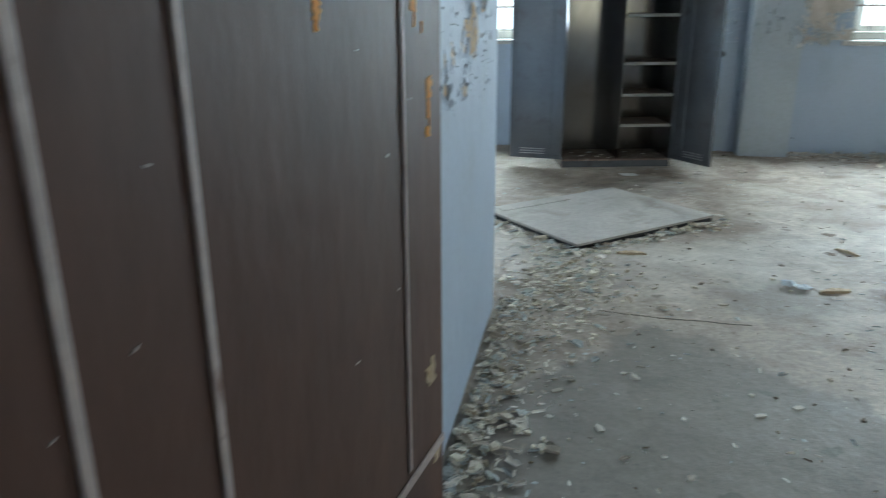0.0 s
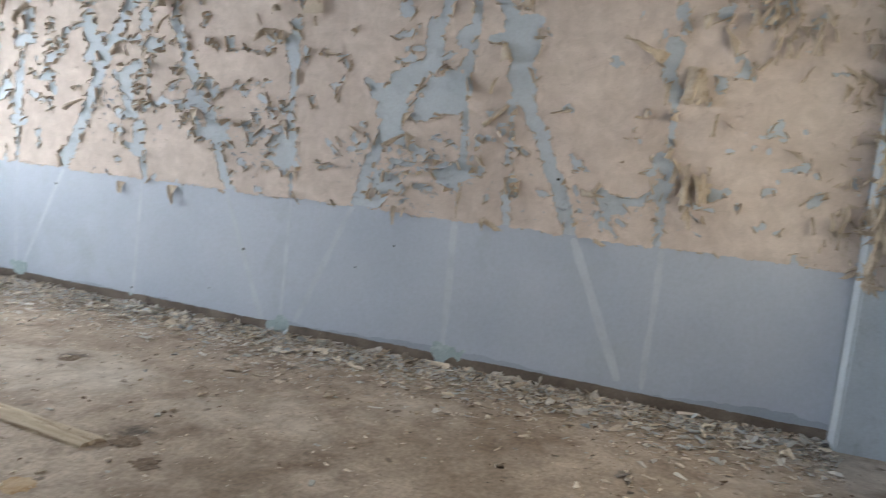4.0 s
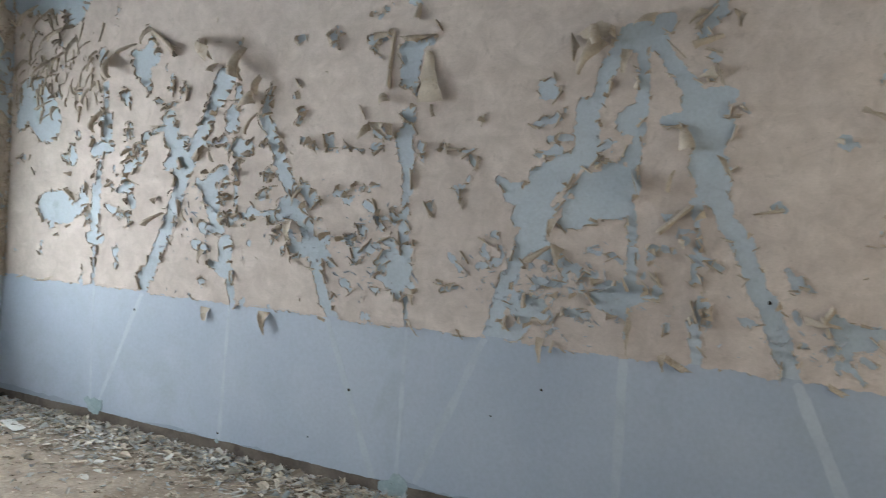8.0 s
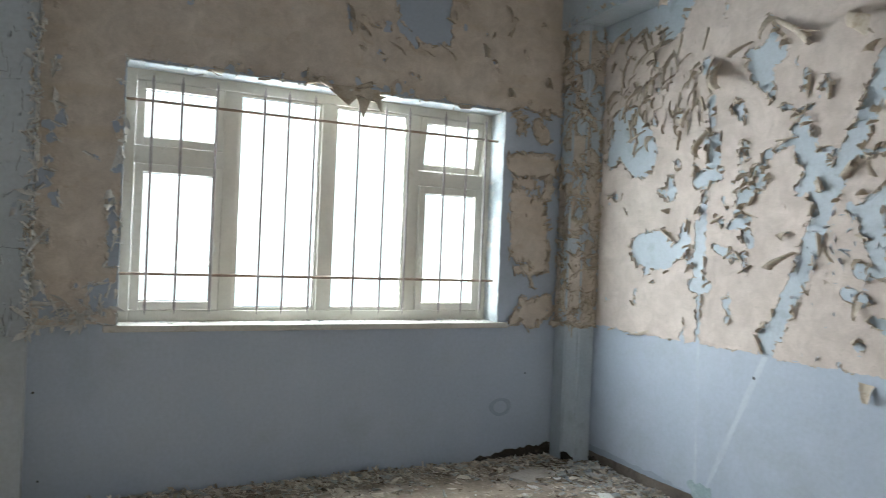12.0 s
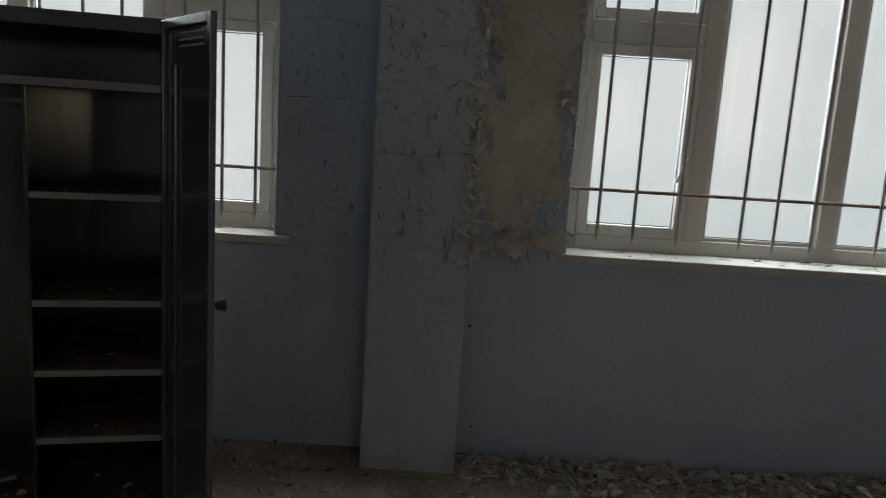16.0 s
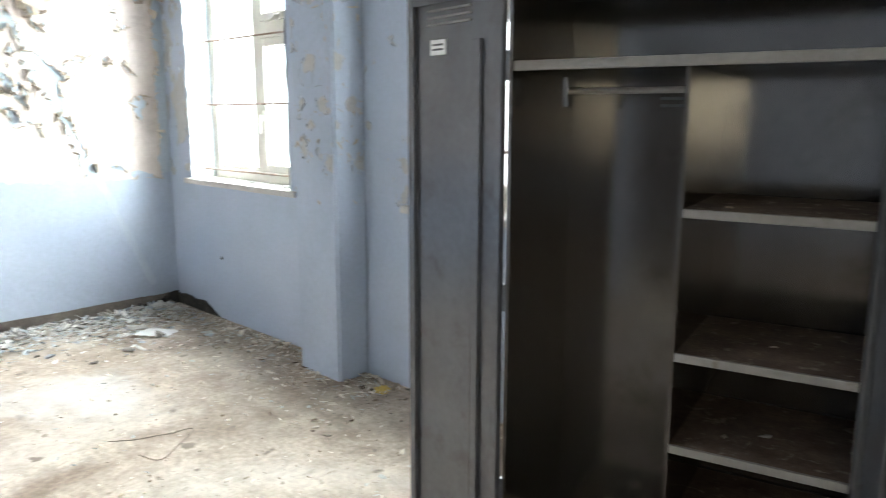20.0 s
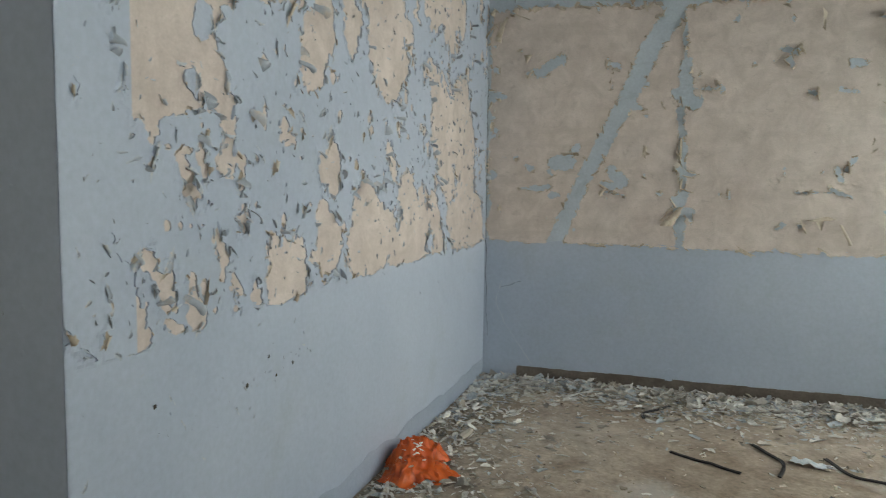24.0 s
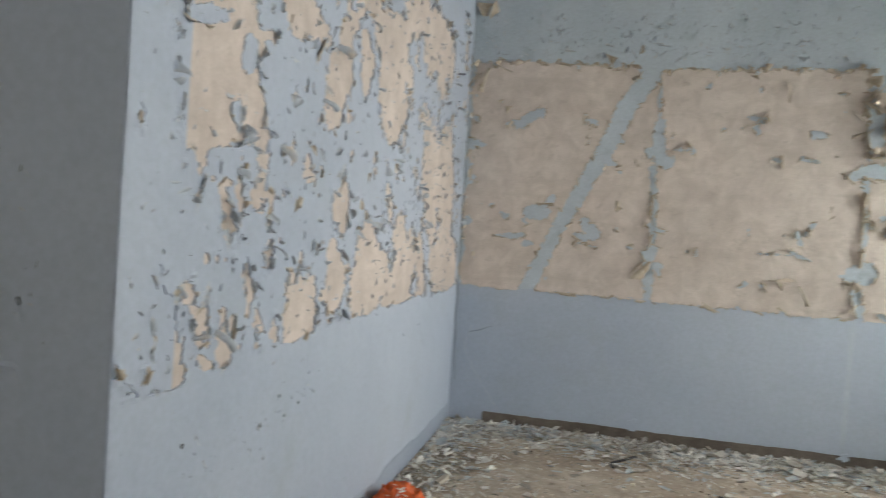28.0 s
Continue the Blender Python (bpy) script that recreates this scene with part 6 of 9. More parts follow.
SOUTH_TEARS_B = ((0.65, 1.5, 0.68, 1.44, 0.066, 0.022), (0.43, 1.5, 0.49, 1.39, 0.024, 0.082), (0.75, 1.5, 0.76, 1.45, 0.048, 0.02), (1.4, 1.62, 1.42, 1.5, 0.052, 0.131), (1.36, 1.47, 1.43, 1.41, 0.14, 0.11), (1.02, 1.59, 1.09, 1.58, 0.05, 0.03), (0.32, 1.57, 0.33, 1.55, 0.041, 0.049), (0.32, 1.48, 0.29, 1.46, 0.029, 0.013), (2.03, 1.59, 2.11, 1.47, 0.083, 0.086), (2.74, 1.92, 3.07, 1.79, 0.159, 0.337), (2.86, 1.74, 3.03, 1.43, 0.391, 0.269), (3.28, 1.93, 3.36, 1.66, 0.401, 0.518), (3.36, 1.66, 3.44, 1.43, 0.483, 0.355), (3.3, 1.33, 3.55, 1.09, 0.295, 0.654), (3.09, 1.22, 3.29, 1.09, 0.217, 0.47), (2.71, 1.3, 2.84, 1.08, 0.195, 0.179),)
SOUTH_TEARS_C = ((2.63, 2.07, 2.87, 1.97, 0.13, 0.209), (2.29, 1.34, 2.4, 1.11, 0.298, 0.406), (2.51, 1.37, 2.61, 1.19, 0.106, 0.112), (1.33, 1.3, 1.38, 1.18, 0.11, 0.253), (1.23, 1.14, 1.36, 1.13, 0.041, 0.071), (1.75, 1.29, 1.8, 1.05, 0.304, 0.415), (1.62, 1.16, 1.72, 1.02, 0.13, 0.23), (2.02, 1.22, 2.16, 1.04, 0.182, 0.216), (1.82, 1.31, 1.92, 1.28, 0.162, 0.121), (0.94, 1.21, 1.01, 1.03, 0.055, 0.246), (1.08, 1.11, 1.15, 0.99, 0.243, 0.096), (0.94, 1.04, 1.06, 0.98, 0.066, 0.042), (0.82, 1.03, 0.86, 1.02, 0.017, 0.013), (0.61, 1.26, 0.64, 1.18, 0.025, 0.044), (0.77, 1.34, 0.76, 1.28, 0.029, 0.041), (0.7, 1.11, 0.73, 1.06, 0.041, 0.027),)
SOUTH_TEARS_D = ((0.49, 1.13, 0.5, 1.03, 0.036, 0.086), (0.51, 1.01, 0.54, 0.99, 0.049, 0.02), (0.44, 0.99, 0.48, 0.96, 0.033, 0.017), (0.37, 1.14, 0.36, 1.08, 0.082, 0.053), (0.39, 1.17, 0.38, 1.14, 0.03, 0.047), (0.37, 1.02, 0.43, 0.99, 0.03, 0.032), (0.26, 1.22, 0.24, 1.2, 0.024, 0.017), (0.3, 1.21, 0.32, 1.19, 0.063, 0.046), (0.17, 1.19, 0.17, 1.13, 0.076, 0.067), (0.22, 1.16, 0.2, 1.11, 0.055, 0.045), (0.2, 1.09, 0.24, 0.98, 0.091, 0.12), (0.16, 1.02, 0.19, 0.97, 0.061, 0.059), (0.28, 1.06, 0.27, 1.0, 0.035, 0.022), (0.05, 1.65, 0.05, 1.62, 0.029, 0.014), (0.06, 1.01, 0.09, 0.99, 0.028, 0.014),)
SOUTH_TEARS = SOUTH_TEARS_A + SOUTH_TEARS_B + SOUTH_TEARS_C + SOUTH_TEARS_D
SOUTH_KEPT = ((0.56, 1.92, 0.55, 1.88, 0.086, 0.072), (0.7, 1.86, 0.75, 1.85, 0.158, 0.134), (0.5, 1.72, 0.51, 1.69, 0.079, 0.04), (0.62, 2.03, 0.72, 2.04, 0.078, 0.048), (0.24, 1.93, 0.4, 1.97, 0.038, 0.032))
SOUTH_HIGH = ((1.32, 2.1, 0.09, 0.14), (2.05, 2.25, 0.22, 0.2), (3.05, 2.3, 0.12, 0.2), (1.5, 2.5, 0.2, 0.2), (0.8, 2.55, 0.25, 0.14), (2.4, 2.6, 0.25, 0.16), (2.9, 2.5, 0.45, 0.2))
SOUTH_SPOTS = ((0.5, 1.5, 0.3, 0.3, 26, 0.022), (1.1, 1.6, 0.4, 0.4, 40, 0.022), (2.0, 1.6, 0.5, 0.4, 50, 0.026), (3.0, 1.5, 0.5, 0.4, 60, 0.03), (3.6, 1.5, 0.2, 0.4, 36, 0.035), (1.6, 1.05, 1.4, 0.06, 50, 0.03),
               (1.8, 2.4, 1.6, 0.25, 80, 0.055), (1.2, 0.75, 0.5, 0.12, 5, 0.012))


def south_field(u, z):
    f = 0.25 + 0 * u
    for a in SOUTH_HIGH:
        f = np.minimum(f, blob(u, z, *a) + 0.1 * fbm(u * 12, z * 7, 4, 7.0))
    f = torn(f, u, z, SOUTH_TEARS, 14.0, 0.8)
    f = torn(f, u, z, SOUTH_KEPT, 15.0, 0.4, True)
    f = punched(f, u, z, SOUTH_SPOTS, 23)
    zone = np.clip((z - np.minimum(0.985, 0.935 + 0.03 * u) - 0.01 * fbm(u * 14, z * 14, 2, 3.0)) / 0.03, 0, 1)
    busy = 0.08 + 0.14 * np.clip((u - 1.6) / 1.5, 0, 1) + 0.18 * np.clip((z - 2.0) / 0.4, 0, 1)
    speck = (0.64 - busy - fbm(u * 11, z * 5, 5, 4.0)) * 0.10
    f = np.minimum(f, speck) + rough_edge(u, z, 9.0, 0.007, 0.012)
    return np.where(zone <= 0, 0.2, np.minimum(f, 0.2) + (1 - zone) * 0.25)


skin, rim = layer("blue_paint_layer", SOUTHW, (0.001, 3.945, 0.0, 3.3), south_field, BLUE, wall_south_west, "light blue paint flaking off the plaster", 0.009, 0.003, 0.005)
rim_flakes(SOUTHW, wall_south_west, [r for r in rim if r[1] > 1.02], 200, (0.018, 0.045), 505, CURL_BLUE)
curls_along(SOUTHW, wall_south_west, [r for r in rim if r[1] > 0.9], 170, (0.022, 0.055), 51, CURLS_BLUE)
curls_along(SOUTHW, wall_south_west, [r for r in rim if r[1] > 0.9 and r[0] > 0.8], 42, (0.035, 0.06), 52, CURLS)
for _ in range(34):
    u, z = rng.choice(((rng.uniform(0.2, 1.2), rng.uniform(0.55, 0.95)), (rng.uniform(0.3, 1.0), 0.72 + rng.gauss(0, 0.03)), (0.05, rng.uniform(0.6, 2.2))))
    put_curl(SOUTHW, wall_south_west, u, z, rng.uniform(-1, 1), rng.uniform(-0.4, 1), rng.uniform(0.01, 0.03), 0.002, CURLS_BLUE, rng)
small_curls(SOUTHW, wall_south_west, pick([r for r in rim if r[1] > 0.9], 1100, 53), CURLS_BLUE, (0.018, 0.05), 54)
small_curls(SOUTHW, wall_south_west, pick([r for r in rim if r[1] > 0.9], 600, 55), CURLS, (0.02, 0.05), 56)
small_curls(SOUTHW, wall_south_west, dust_of_curls(600, 57, lambda r: (r.uniform(0.05, 3.9), 1.0 + 1.6 * r.random())), CURLS_BLUE, (0.018, 0.045), 58)
slits(SOUTHW, wall_south_west, scatter(260, 601, lambda r: (r.uniform(0.04, 3.9), 0.98 + 1.7 * r.random())), (0.009, 0.03), 602, BLUE)
slits(SOUTHW, wall_south_west, scatter(90, 603, lambda r: (r.gauss(2.9, 0.35), r.gauss(1.7, 0.4))), (0.012, 0.04), 604, BLUE)
slits(SOUTHW, wall_south_west, scatter(34, 605, lambda r: (lambda u: (u, 0.66 + 0.11 * u + r.gauss(0, 0.03)))(r.uniform(0.3, 1.3))), (0.005, 0.014), 606, BLUE)
slits(SOUTHW, wall_south_west, [r[:2] for r in pick([r for r in rim if r[1] > 1.0 and abs(r[2]) > 0.6], 200, 607)], (0.015, 0.05), 608, BLUE, 0.007)
layer("blue_border", SOUTHW, (0.0, 3.94, 0.0, 0.25), lambda u, z: 0.13 + 0.03 * fbm(u * 1.3, u * 0, 3, 6.0) + 0.02 * fbm(u * 6, u * 0, 2) - z, BLUE_DARK, wall_south_west, "darker blue painted border", 0.016, 0.0055, 0.0)


STUB_TEARS = ((0.7, 1.24, 0.64, 1.23, 0.148, 0.155), (0.5, 1.4, 0.46, 1.37, 0.123, 0.182), (1.03, 1.18, 1.03, 1.16, 0.029, 0.041), (1.16, 1.15, 1.16, 1.13, 0.024, 0.024), (0.87, 1.07, 0.8, 1.05, 0.063, 0.042), (1.17, 1.1, 1.14, 1.08, 0.044, 0.037), (1.07, 1.39, 1.07, 1.37, 0.017, 0.03), (1.22, 1.0, 1.19, 0.99, 0.027, 0.016), (0.84, 1.25, 0.78, 1.24, 0.042, 0.055), (0.83, 1.48, 0.8, 1.47, 0.036, 0.032), (0.32, 1.02, 0.24, 1.0, 0.04, 0.025), (1.05, 1.21, 1.04, 1.19, 0.018, 0.022))


def stub_field(u, z):
    f = 0.2 + 0 * u
    for a in ((0.6, 1.7, 0.05, 0.08), (1.1, 1.9, 0.06, 0.1)):
        f = np.minimum(f, blob(u, z, *a) + 0.045 * fbm(u * 24, z * 24, 3, 2.0))
    f = torn(f, u, z, STUB_TEARS, 18.0, 0.8)
    f = punched(f, u, z, ((0.7, 1.25, 0.25, 0.15, 16, 0.02), (1.3, 1.12, 0.3, 0.06, 14, 0.018), (0.9, 1.7, 0.5, 0.3, 20, 0.02)), 43)
    zone = np.clip((z - 0.96) / 0.08, 0, 1)
    f = f + rough_edge(u, z, 3.0, 0.006, 0.006)
    return np.minimum(f, 0.2) + (1 - zone) * 0.25


skin, rim = layer("blue_paint_layer", STUB, (0.001, 3.37, 0.0, 3.3), stub_field, BLUE, wall_stub, "blistered blue paint on the entrance wall", 0.0105, 0.002, 0.012)
layer("bare_plaster", STUB, (0.4, 2.6, 0.9, 2.4), lambda u, z: -stub_field(u, z) + 0.012, OCHRE, wall_stub, "ochre plaster showing through", 0.02, 0.0015, 0.0)
curls_along(STUB, wall_stub, [r for r in rim if r[0] > 0.15], 60, (0.014, 0.03), 61, CURLS_BLUE)
for _ in range(70):
    u, z = rng.uniform(0.15, 2.4), 1.0 + abs(rng.gauss(0.0, 0.32))
    put_curl(STUB, wall_stub, u, z, rng.uniform(-1, 1), rng.uniform(-0.4, 1), rng.uniform(0.006, 0.016), 0.002, CURLS_BLUE, rng)
slits(STUB, wall_stub, scatter(60, 625, lambda r: (r.uniform(0.1, 2.6), 1.0 + abs(r.gauss(0.05, 0.36)))), (0.006, 0.018), 626, BLUE, 0.004)
blister_rng = random.Random(91)
verts, faces = [], []
for _ in range(520):
    u, z, r = blister_rng.uniform(0.1, 2.6), 1.0 + abs(blister_rng.gauss(0.02, 0.36)), blister_rng.uniform(0.0035, 0.011) * (0.6 + blister_rng.random() ** 3)
    n, high, squash = len(verts), r * blister_rng.uniform(0.10, 0.24), blister_rng.uniform(0.6, 1.5)
    for ring, lift in ((1.0, 0.0), (0.72, 0.6), (0.35, 0.94)):
        verts += [STUB.point(u + r * ring * math.cos(k * math.tau / 8), z + squash * r * ring * math.sin(k * math.tau / 8), 0.0015 + lift * high) for k in range(8)]
    for ring in (0, 8):
        faces += [(n + ring + k, n + ring + (k + 1) % 8, n + ring + 8 + (k + 1) % 8, n + ring + 8 + k) for k in range(8)]
    faces.append(tuple(n + 16 + k for k in range(8)))
ob = from_data("paint_blisters", verts, faces, BLUE, wall_stub, "many small blisters in the blue paint", True)
ob["kind"] = "stuff"
small_curls(STUB, wall_stub, dust_of_curls(320, 317, lambda r: (r.uniform(0.2, 2.6), 1.0 + abs(r.gauss(0, 0.35)))), CURLS_BLUE, (0.007, 0.02), 318)


NORTH_KEPT = ((0.44, 2.15, 0.18, 2.16, 0.16, 0.166), (0.18, 2.08, 0.16, 2.05, 0.068, 0.049), (0.44, 2.02, 0.33, 2.02, 0.066, 0.076), (0.42, 1.92, 0.37, 1.53, 0.141, 0.189), (0.28, 1.83, 0.23, 1.46, 0.192, 0.174), (0.41, 1.39, 0.18, 1.4, 0.047, 0.068), (0.3, 1.36, 0.27, 1.26, 0.038, 0.014), (0.42, 1.02, 0.32, 1.06, 0.066, 0.143), (0.27, 1.06, 0.17, 1.11, 0.192, 0.175), (0.35, 1.15, 0.31, 1.11, 0.066, 0.048), (0.18, 1.94, 0.16, 2.03, 0.078, 0.059), (0.47, 2.66, 0.34, 2.7, 0.14, 0.191), (0.24, 2.67, 0.19, 2.7, 0.145, 0.117), (0.23, 2.58, 0.21, 2.54, 0.068, 0.049), (0.44, 2.47, 0.41, 2.41, 0.056, 0.066), (0.28, 2.44, 0.23, 2.38, 0.096, 0.116))
NORTH_TEARS = ((1.28, 3.15, 1.19, 3.04, 0.333, 0.278), (1.15, 3.26, 1.12, 3.02, 0.255, 0.153), (1.33, 2.94, 1.29, 2.88, 0.082, 0.05), (1.06, 3.07, 1.04, 2.92, 0.095, 0.017), (1.41, 3.0, 1.35, 2.95, 0.057, 0.057), (1.78, 3.08, 1.75, 2.89, 0.012, 0.015), (3.17, 1.17, 3.11, 1.16, 0.131, 0.154), (3.22, 1.22, 3.2, 1.1, 0.036, 0.056), (3.14, 1.72, 3.11, 1.36, 0.041, 0.058), (3.43, 1.08, 3.36, 1.06, 0.1, 0.078), (3.5, 1.21, 3.48, 1.15, 0.074, 0.058), (3.3, 1.07, 3.28, 1.04, 0.025, 0.018), (3.13, 1.45, 3.08, 1.43, 0.038, 0.031))
NORTH_FLAPS_A = ((0.81, 2.98, 0.71, 2.99, 0.77, 2.87), (0.59, 3.29, 0.55, 3.28, 0.58, 3.15), (0.52, 3.2, 0.49, 3.18, 0.58, 3.05), (1.5, 2.89, 1.43, 2.87, 1.38, 2.8), (1.27, 2.88, 1.22, 2.86, 1.18, 2.82), (1.13, 2.93, 1.06, 2.9, 1.0, 2.82), (1.05, 3.24, 0.97, 3.3, 0.92, 3.23), (1.02, 3.2, 0.98, 3.15, 1.01, 3.08), (1.78, 3.08, 1.75, 3.07, 1.73, 2.88), (1.72, 2.99, 1.65, 2.95, 1.63, 2.88), (0.23, 2.83, 0.16, 2.81, 0.21, 2.73), (0.26, 2.07, 0.15, 2.11, 0.28, 2.04), (0.21, 1.96, 0.17, 2.01, 0.27, 1.92), (0.58, 2.7, 0.47, 2.7, 0.54, 2.62), (0.16, 1.53, 0.1, 1.51, 0.18, 1.45), (0.39, 1.03, 0.31, 1.0, 0.44, 0.99),)
NORTH_FLAPS_B = ((0.26, 1.01, 0.16, 1.01, 0.23, 0.96), (3.44, 1.18, 3.38, 1.16, 3.33, 1.12), (3.51, 0.99, 3.45, 0.98, 3.48, 0.95), (3.43, 0.98, 3.38, 1.01, 3.41, 0.96), (3.37, 1.0, 3.3, 1.03, 3.34, 0.98), (3.28, 1.05, 3.26, 1.06, 3.3, 1.02), (3.16, 1.38, 3.13, 1.36, 3.17, 1.33), (3.13, 1.25, 3.11, 1.24, 3.15, 1.16), (3.12, 1.51, 3.09, 1.53, 3.13, 1.42), (3.19, 1.76, 3.12, 1.78, 3.15, 1.72), (3.1, 1.21, 3.08, 1.2, 3.1, 1.15),)
NORTH_SPOTS = ((1.2, 3.0, 0.3, 0.15, 10, 0.03), (3.2, 1.15, 0.12, 0.1, 10, 0.03), (3.45, 1.9, 0.05, 0.6, 20, 0.04), (3.12, 1.8, 0.03, 0.6, 14, 0.03), (0.75, 3.0, 0.1, 0.2, 5, 0.02), (1.8, 2.56, 1.1, 0.02, 20, 0.03))


def north_field(u, z):
    f = np.minimum(z - dado(u, 13.0, 1.0), np.minimum(u - 0.07, 3.52 - u))
    f = np.minimum(f, outside(u, z, 0.545, 3.09, 0.96, 2.535) - 0.002)
    f = torn(f, u, z, NORTH_TEARS, 5.0)
    f = punched(f, u, z, NORTH_SPOTS, 33)
    # beside the window most of the beige is gone; scraps of it are left
    f = np.where((u < 0.56) & (z < 2.56 + 0.1 * fbm(u * 6, z * 6, 2, 3.0)), np.minimum(f, -0.02), f)
    f = torn(f, u, z, NORTH_KEPT, 6.0, 0.7, True)
    speck = (0.60 - fbm(u * 8, z * 7, 4, 22.0)) * 0.12
    return np.minimum(f, speck) + rough_edge(u, z, 16.0, 0.006, 0.010)


skin, rim = layer("beige_paint_layer", NORTH, (0.06, 3.53, 0.96, 3.45), north_field, BEIGE_N, wall_north, "stained beige paint round the window", 0.0105, 0.003, 0.013)
for row in NORTH_FLAPS_A + NORTH_FLAPS_B:
    paint_flake(NORTH, wall_north, row, CURL_WHITE if row[0] > 3 else CURL, rng)
curls_along(NORTH, wall_north, [r for r in rim if r[0] < 0.55], 60, (0.03, 0.065), 71)
curls_along(NORTH, wall_north, [r for r in rim if 0.55 < r[0] < 3.0], 50, (0.03, 0.07), 72)
curls_along(NORTH, wall_north, [r for r in rim if r[0] > 3.0], 40, (0.03, 0.07), 172, CURLS_WHITE)
small_curls(NORTH, wall_north, pick([r for r in rim if r[0] < 0.56], 380, 73), CURLS, (0.03, 0.08), 74)
small_curls(NORTH, wall_north, pick([r for r in rim if r[0] > 3.0 and r[1] < 2.6], 150, 75), CURLS_WHITE, (0.03, 0.08), 76)
small_curls(NORTH, wall_north, dust_of_curls(46, 313, lambda r: (r.uniform(3.2, 3.52), 1.0 + abs(r.gauss(0, 0.08)))), CURLS_WHITE, (0.05, 0.11), 314)
small_curls(NORTH, wall_north, pick([r for r in rim if r[0] > 0.56 and r[1] > 2.5], 200, 77), CURLS, (0.02, 0.05), 78)
small_curls(NORTH, wall_north, dust_of_curls(110, 315, lambda r: (r.uniform(0.57, 3.08), 2.53 + r.gauss(0, 0.012))), CURLS_WHITE, (0.018, 0.055), 316)
BEAM_W = Face((-0.10, 0), (-0.03, -1), (-1, 0.03))
small_curls(BEAM_W, beam, dust_of_curls(160, 307, lambda r: (r.uniform(0.05, 3.5), 3.195 + abs(r.gauss(0, 0.05)))), CURLS_BLUE, (0.02, 0.07), 308)
small_curls(BEAM_W, beam, dust_of_curls(60, 309, lambda r: (r.uniform(0.05, 2.5), 3.195 + abs(r.gauss(0, 0.03)))), CURLS, (0.03, 0.09), 310)
bm = bmesh.new()
outline = ((1.54, 2.545), (1.535, 2.38), (1.60, 2.50), (1.67, 2.33), (1.705, 2.475), (1.765, 2.41), (1.89, 2.51), (1.89, 2.545))
front = [bm.verts.new(NORTH.point(a, b, 0.012 + 0.28 * (2.545 - b))) for a, b in outline]
bm.faces.new(front)
bmesh.ops.triangulate(bm, faces=bm.faces[:])
back = bmesh.ops.extrude_face_region(bm, geom=bm.faces[:])
for g in back["geom"]:
    if isinstance(g, bmesh.types.BMVert):
        g.co.y += 0.002
bmesh.ops.recalc_face_normals(bm, faces=bm.faces)
part("torn_flap", bm, CURL, wall_north, "torn paint flap hanging over the window")
for u, z, gu, gz, s in ((1.62, 2.53, -0.2, 1, 0.2), (1.74, 2.55, 0.3, 1, 0.24), (1.86, 2.54, -0.3, 1, 0.2), (1.98, 2.55, 0.2, 1, 0.12), (1.5, 2.54, 0.1, 1, 0.11), (2.6, 2.53, 0, 1, 0.09), (0.9, 2.53, 0.1, 1, 0.1), (1.2, 2.53, 0.1, 1, 0.08), (2.3, 2.53, 0.1, 1, 0.09)):
    put_curl(NORTH, wall_north, u, z, gu, gz, s, 0.006, None, rng)


def bay_field(u, z):
    f = np.minimum(z - dado(u, 23.0, 1.0), 3.4 - z)
    busy = 0.28 * np.clip((u - 8.0) * 2, 0, 1)
    return np.minimum(f, (fbm(u * 11, z * 8, 5, 32.0) - 0.36 + busy) * 0.12) + rough_edge(u, z, 26.0, 0.012, 0.008)


for lo, hi in ((6.94, 7.30), (7.69, 8.02), (9.30, 9.62)):
    skin, rim = layer("old_beige_patch", NORTH, (lo, hi, 0.97, 3.4), bay_field, SCUFF, wall_north, "scuffed beige remains on blue paint", 0.02, 0.002, 0.006)
    curls_along(NORTH, wall_north, rim, 26, (0.025, 0.06), int(lo * 10), CURLS_BLUE)
    small_curls(NORTH, wall_north, pick(rim, 150, int(lo * 11)), CURLS_BLUE, (0.015, 0.04), 84)
small_curls(NORTH, wall_north, dust_of_curls(170, 311, lambda r: (r.uniform(3.98, 4.39), 1.0 + 2.2 * r.random())), CURLS_BLUE, (0.012, 0.04), 312)
slits(NORTH, wall_north, scatter(60, 621, lambda r: (r.uniform(3.98, 4.38), 1.0 + 1.8 * r.random())), (0.015, 0.05), 622, BLUE, 0.002)
for _ in range(46):
    put_curl(NORTH, wall_north, rng.uniform(3.98, 4.38), rng.uniform(1.0, 2.6), rng.uniform(-1, 1), rng.uniform(-0.2, 1), rng.uniform(0.02, 0.055), 0.002, CURLS_BLUE, rng)

PIER = Face((-3.525, -0.215), (-1, 0), (0, -1))
PIER2 = Face((-7.31, -0.21), (-1, 0), (0, -1))
PIER2_E = Face((-7.31, 0), (0, -1), (1, 0))
PIER_E = Face((-3.525, 0), (0, -1), (1, 0))
CORNER_W = Face((-0.06, 0), (0, -1), (-1, 0))
CORNER_S = Face((0.0, -0.23), (0.125, -0.03), (-0.03, -0.125))
CORNER_D = Face((-0.06, -0.15), (0.06, -0.08), (-0.08, -0.06))
for _ in range(42):
    put_curl(PIER, col_1, rng.uniform(0.03, 0.4), rng.uniform(0.95, 2.7), rng.uniform(-1, 1), rng.uniform(-0.4, 1), rng.uniform(0.02, 0.06), 0.001, CURLS_BLUE, rng)
for _ in range(70):
    put_curl(PIER, col_1, rng.uniform(0.0, 0.025), rng.uniform(0.95, 2.8), rng.uniform(0.2, 1), rng.uniform(-0.6, 1), rng.uniform(0.025, 0.065), 0.0, rng.choice((CURLS, CURLS_BLUE)), rng)
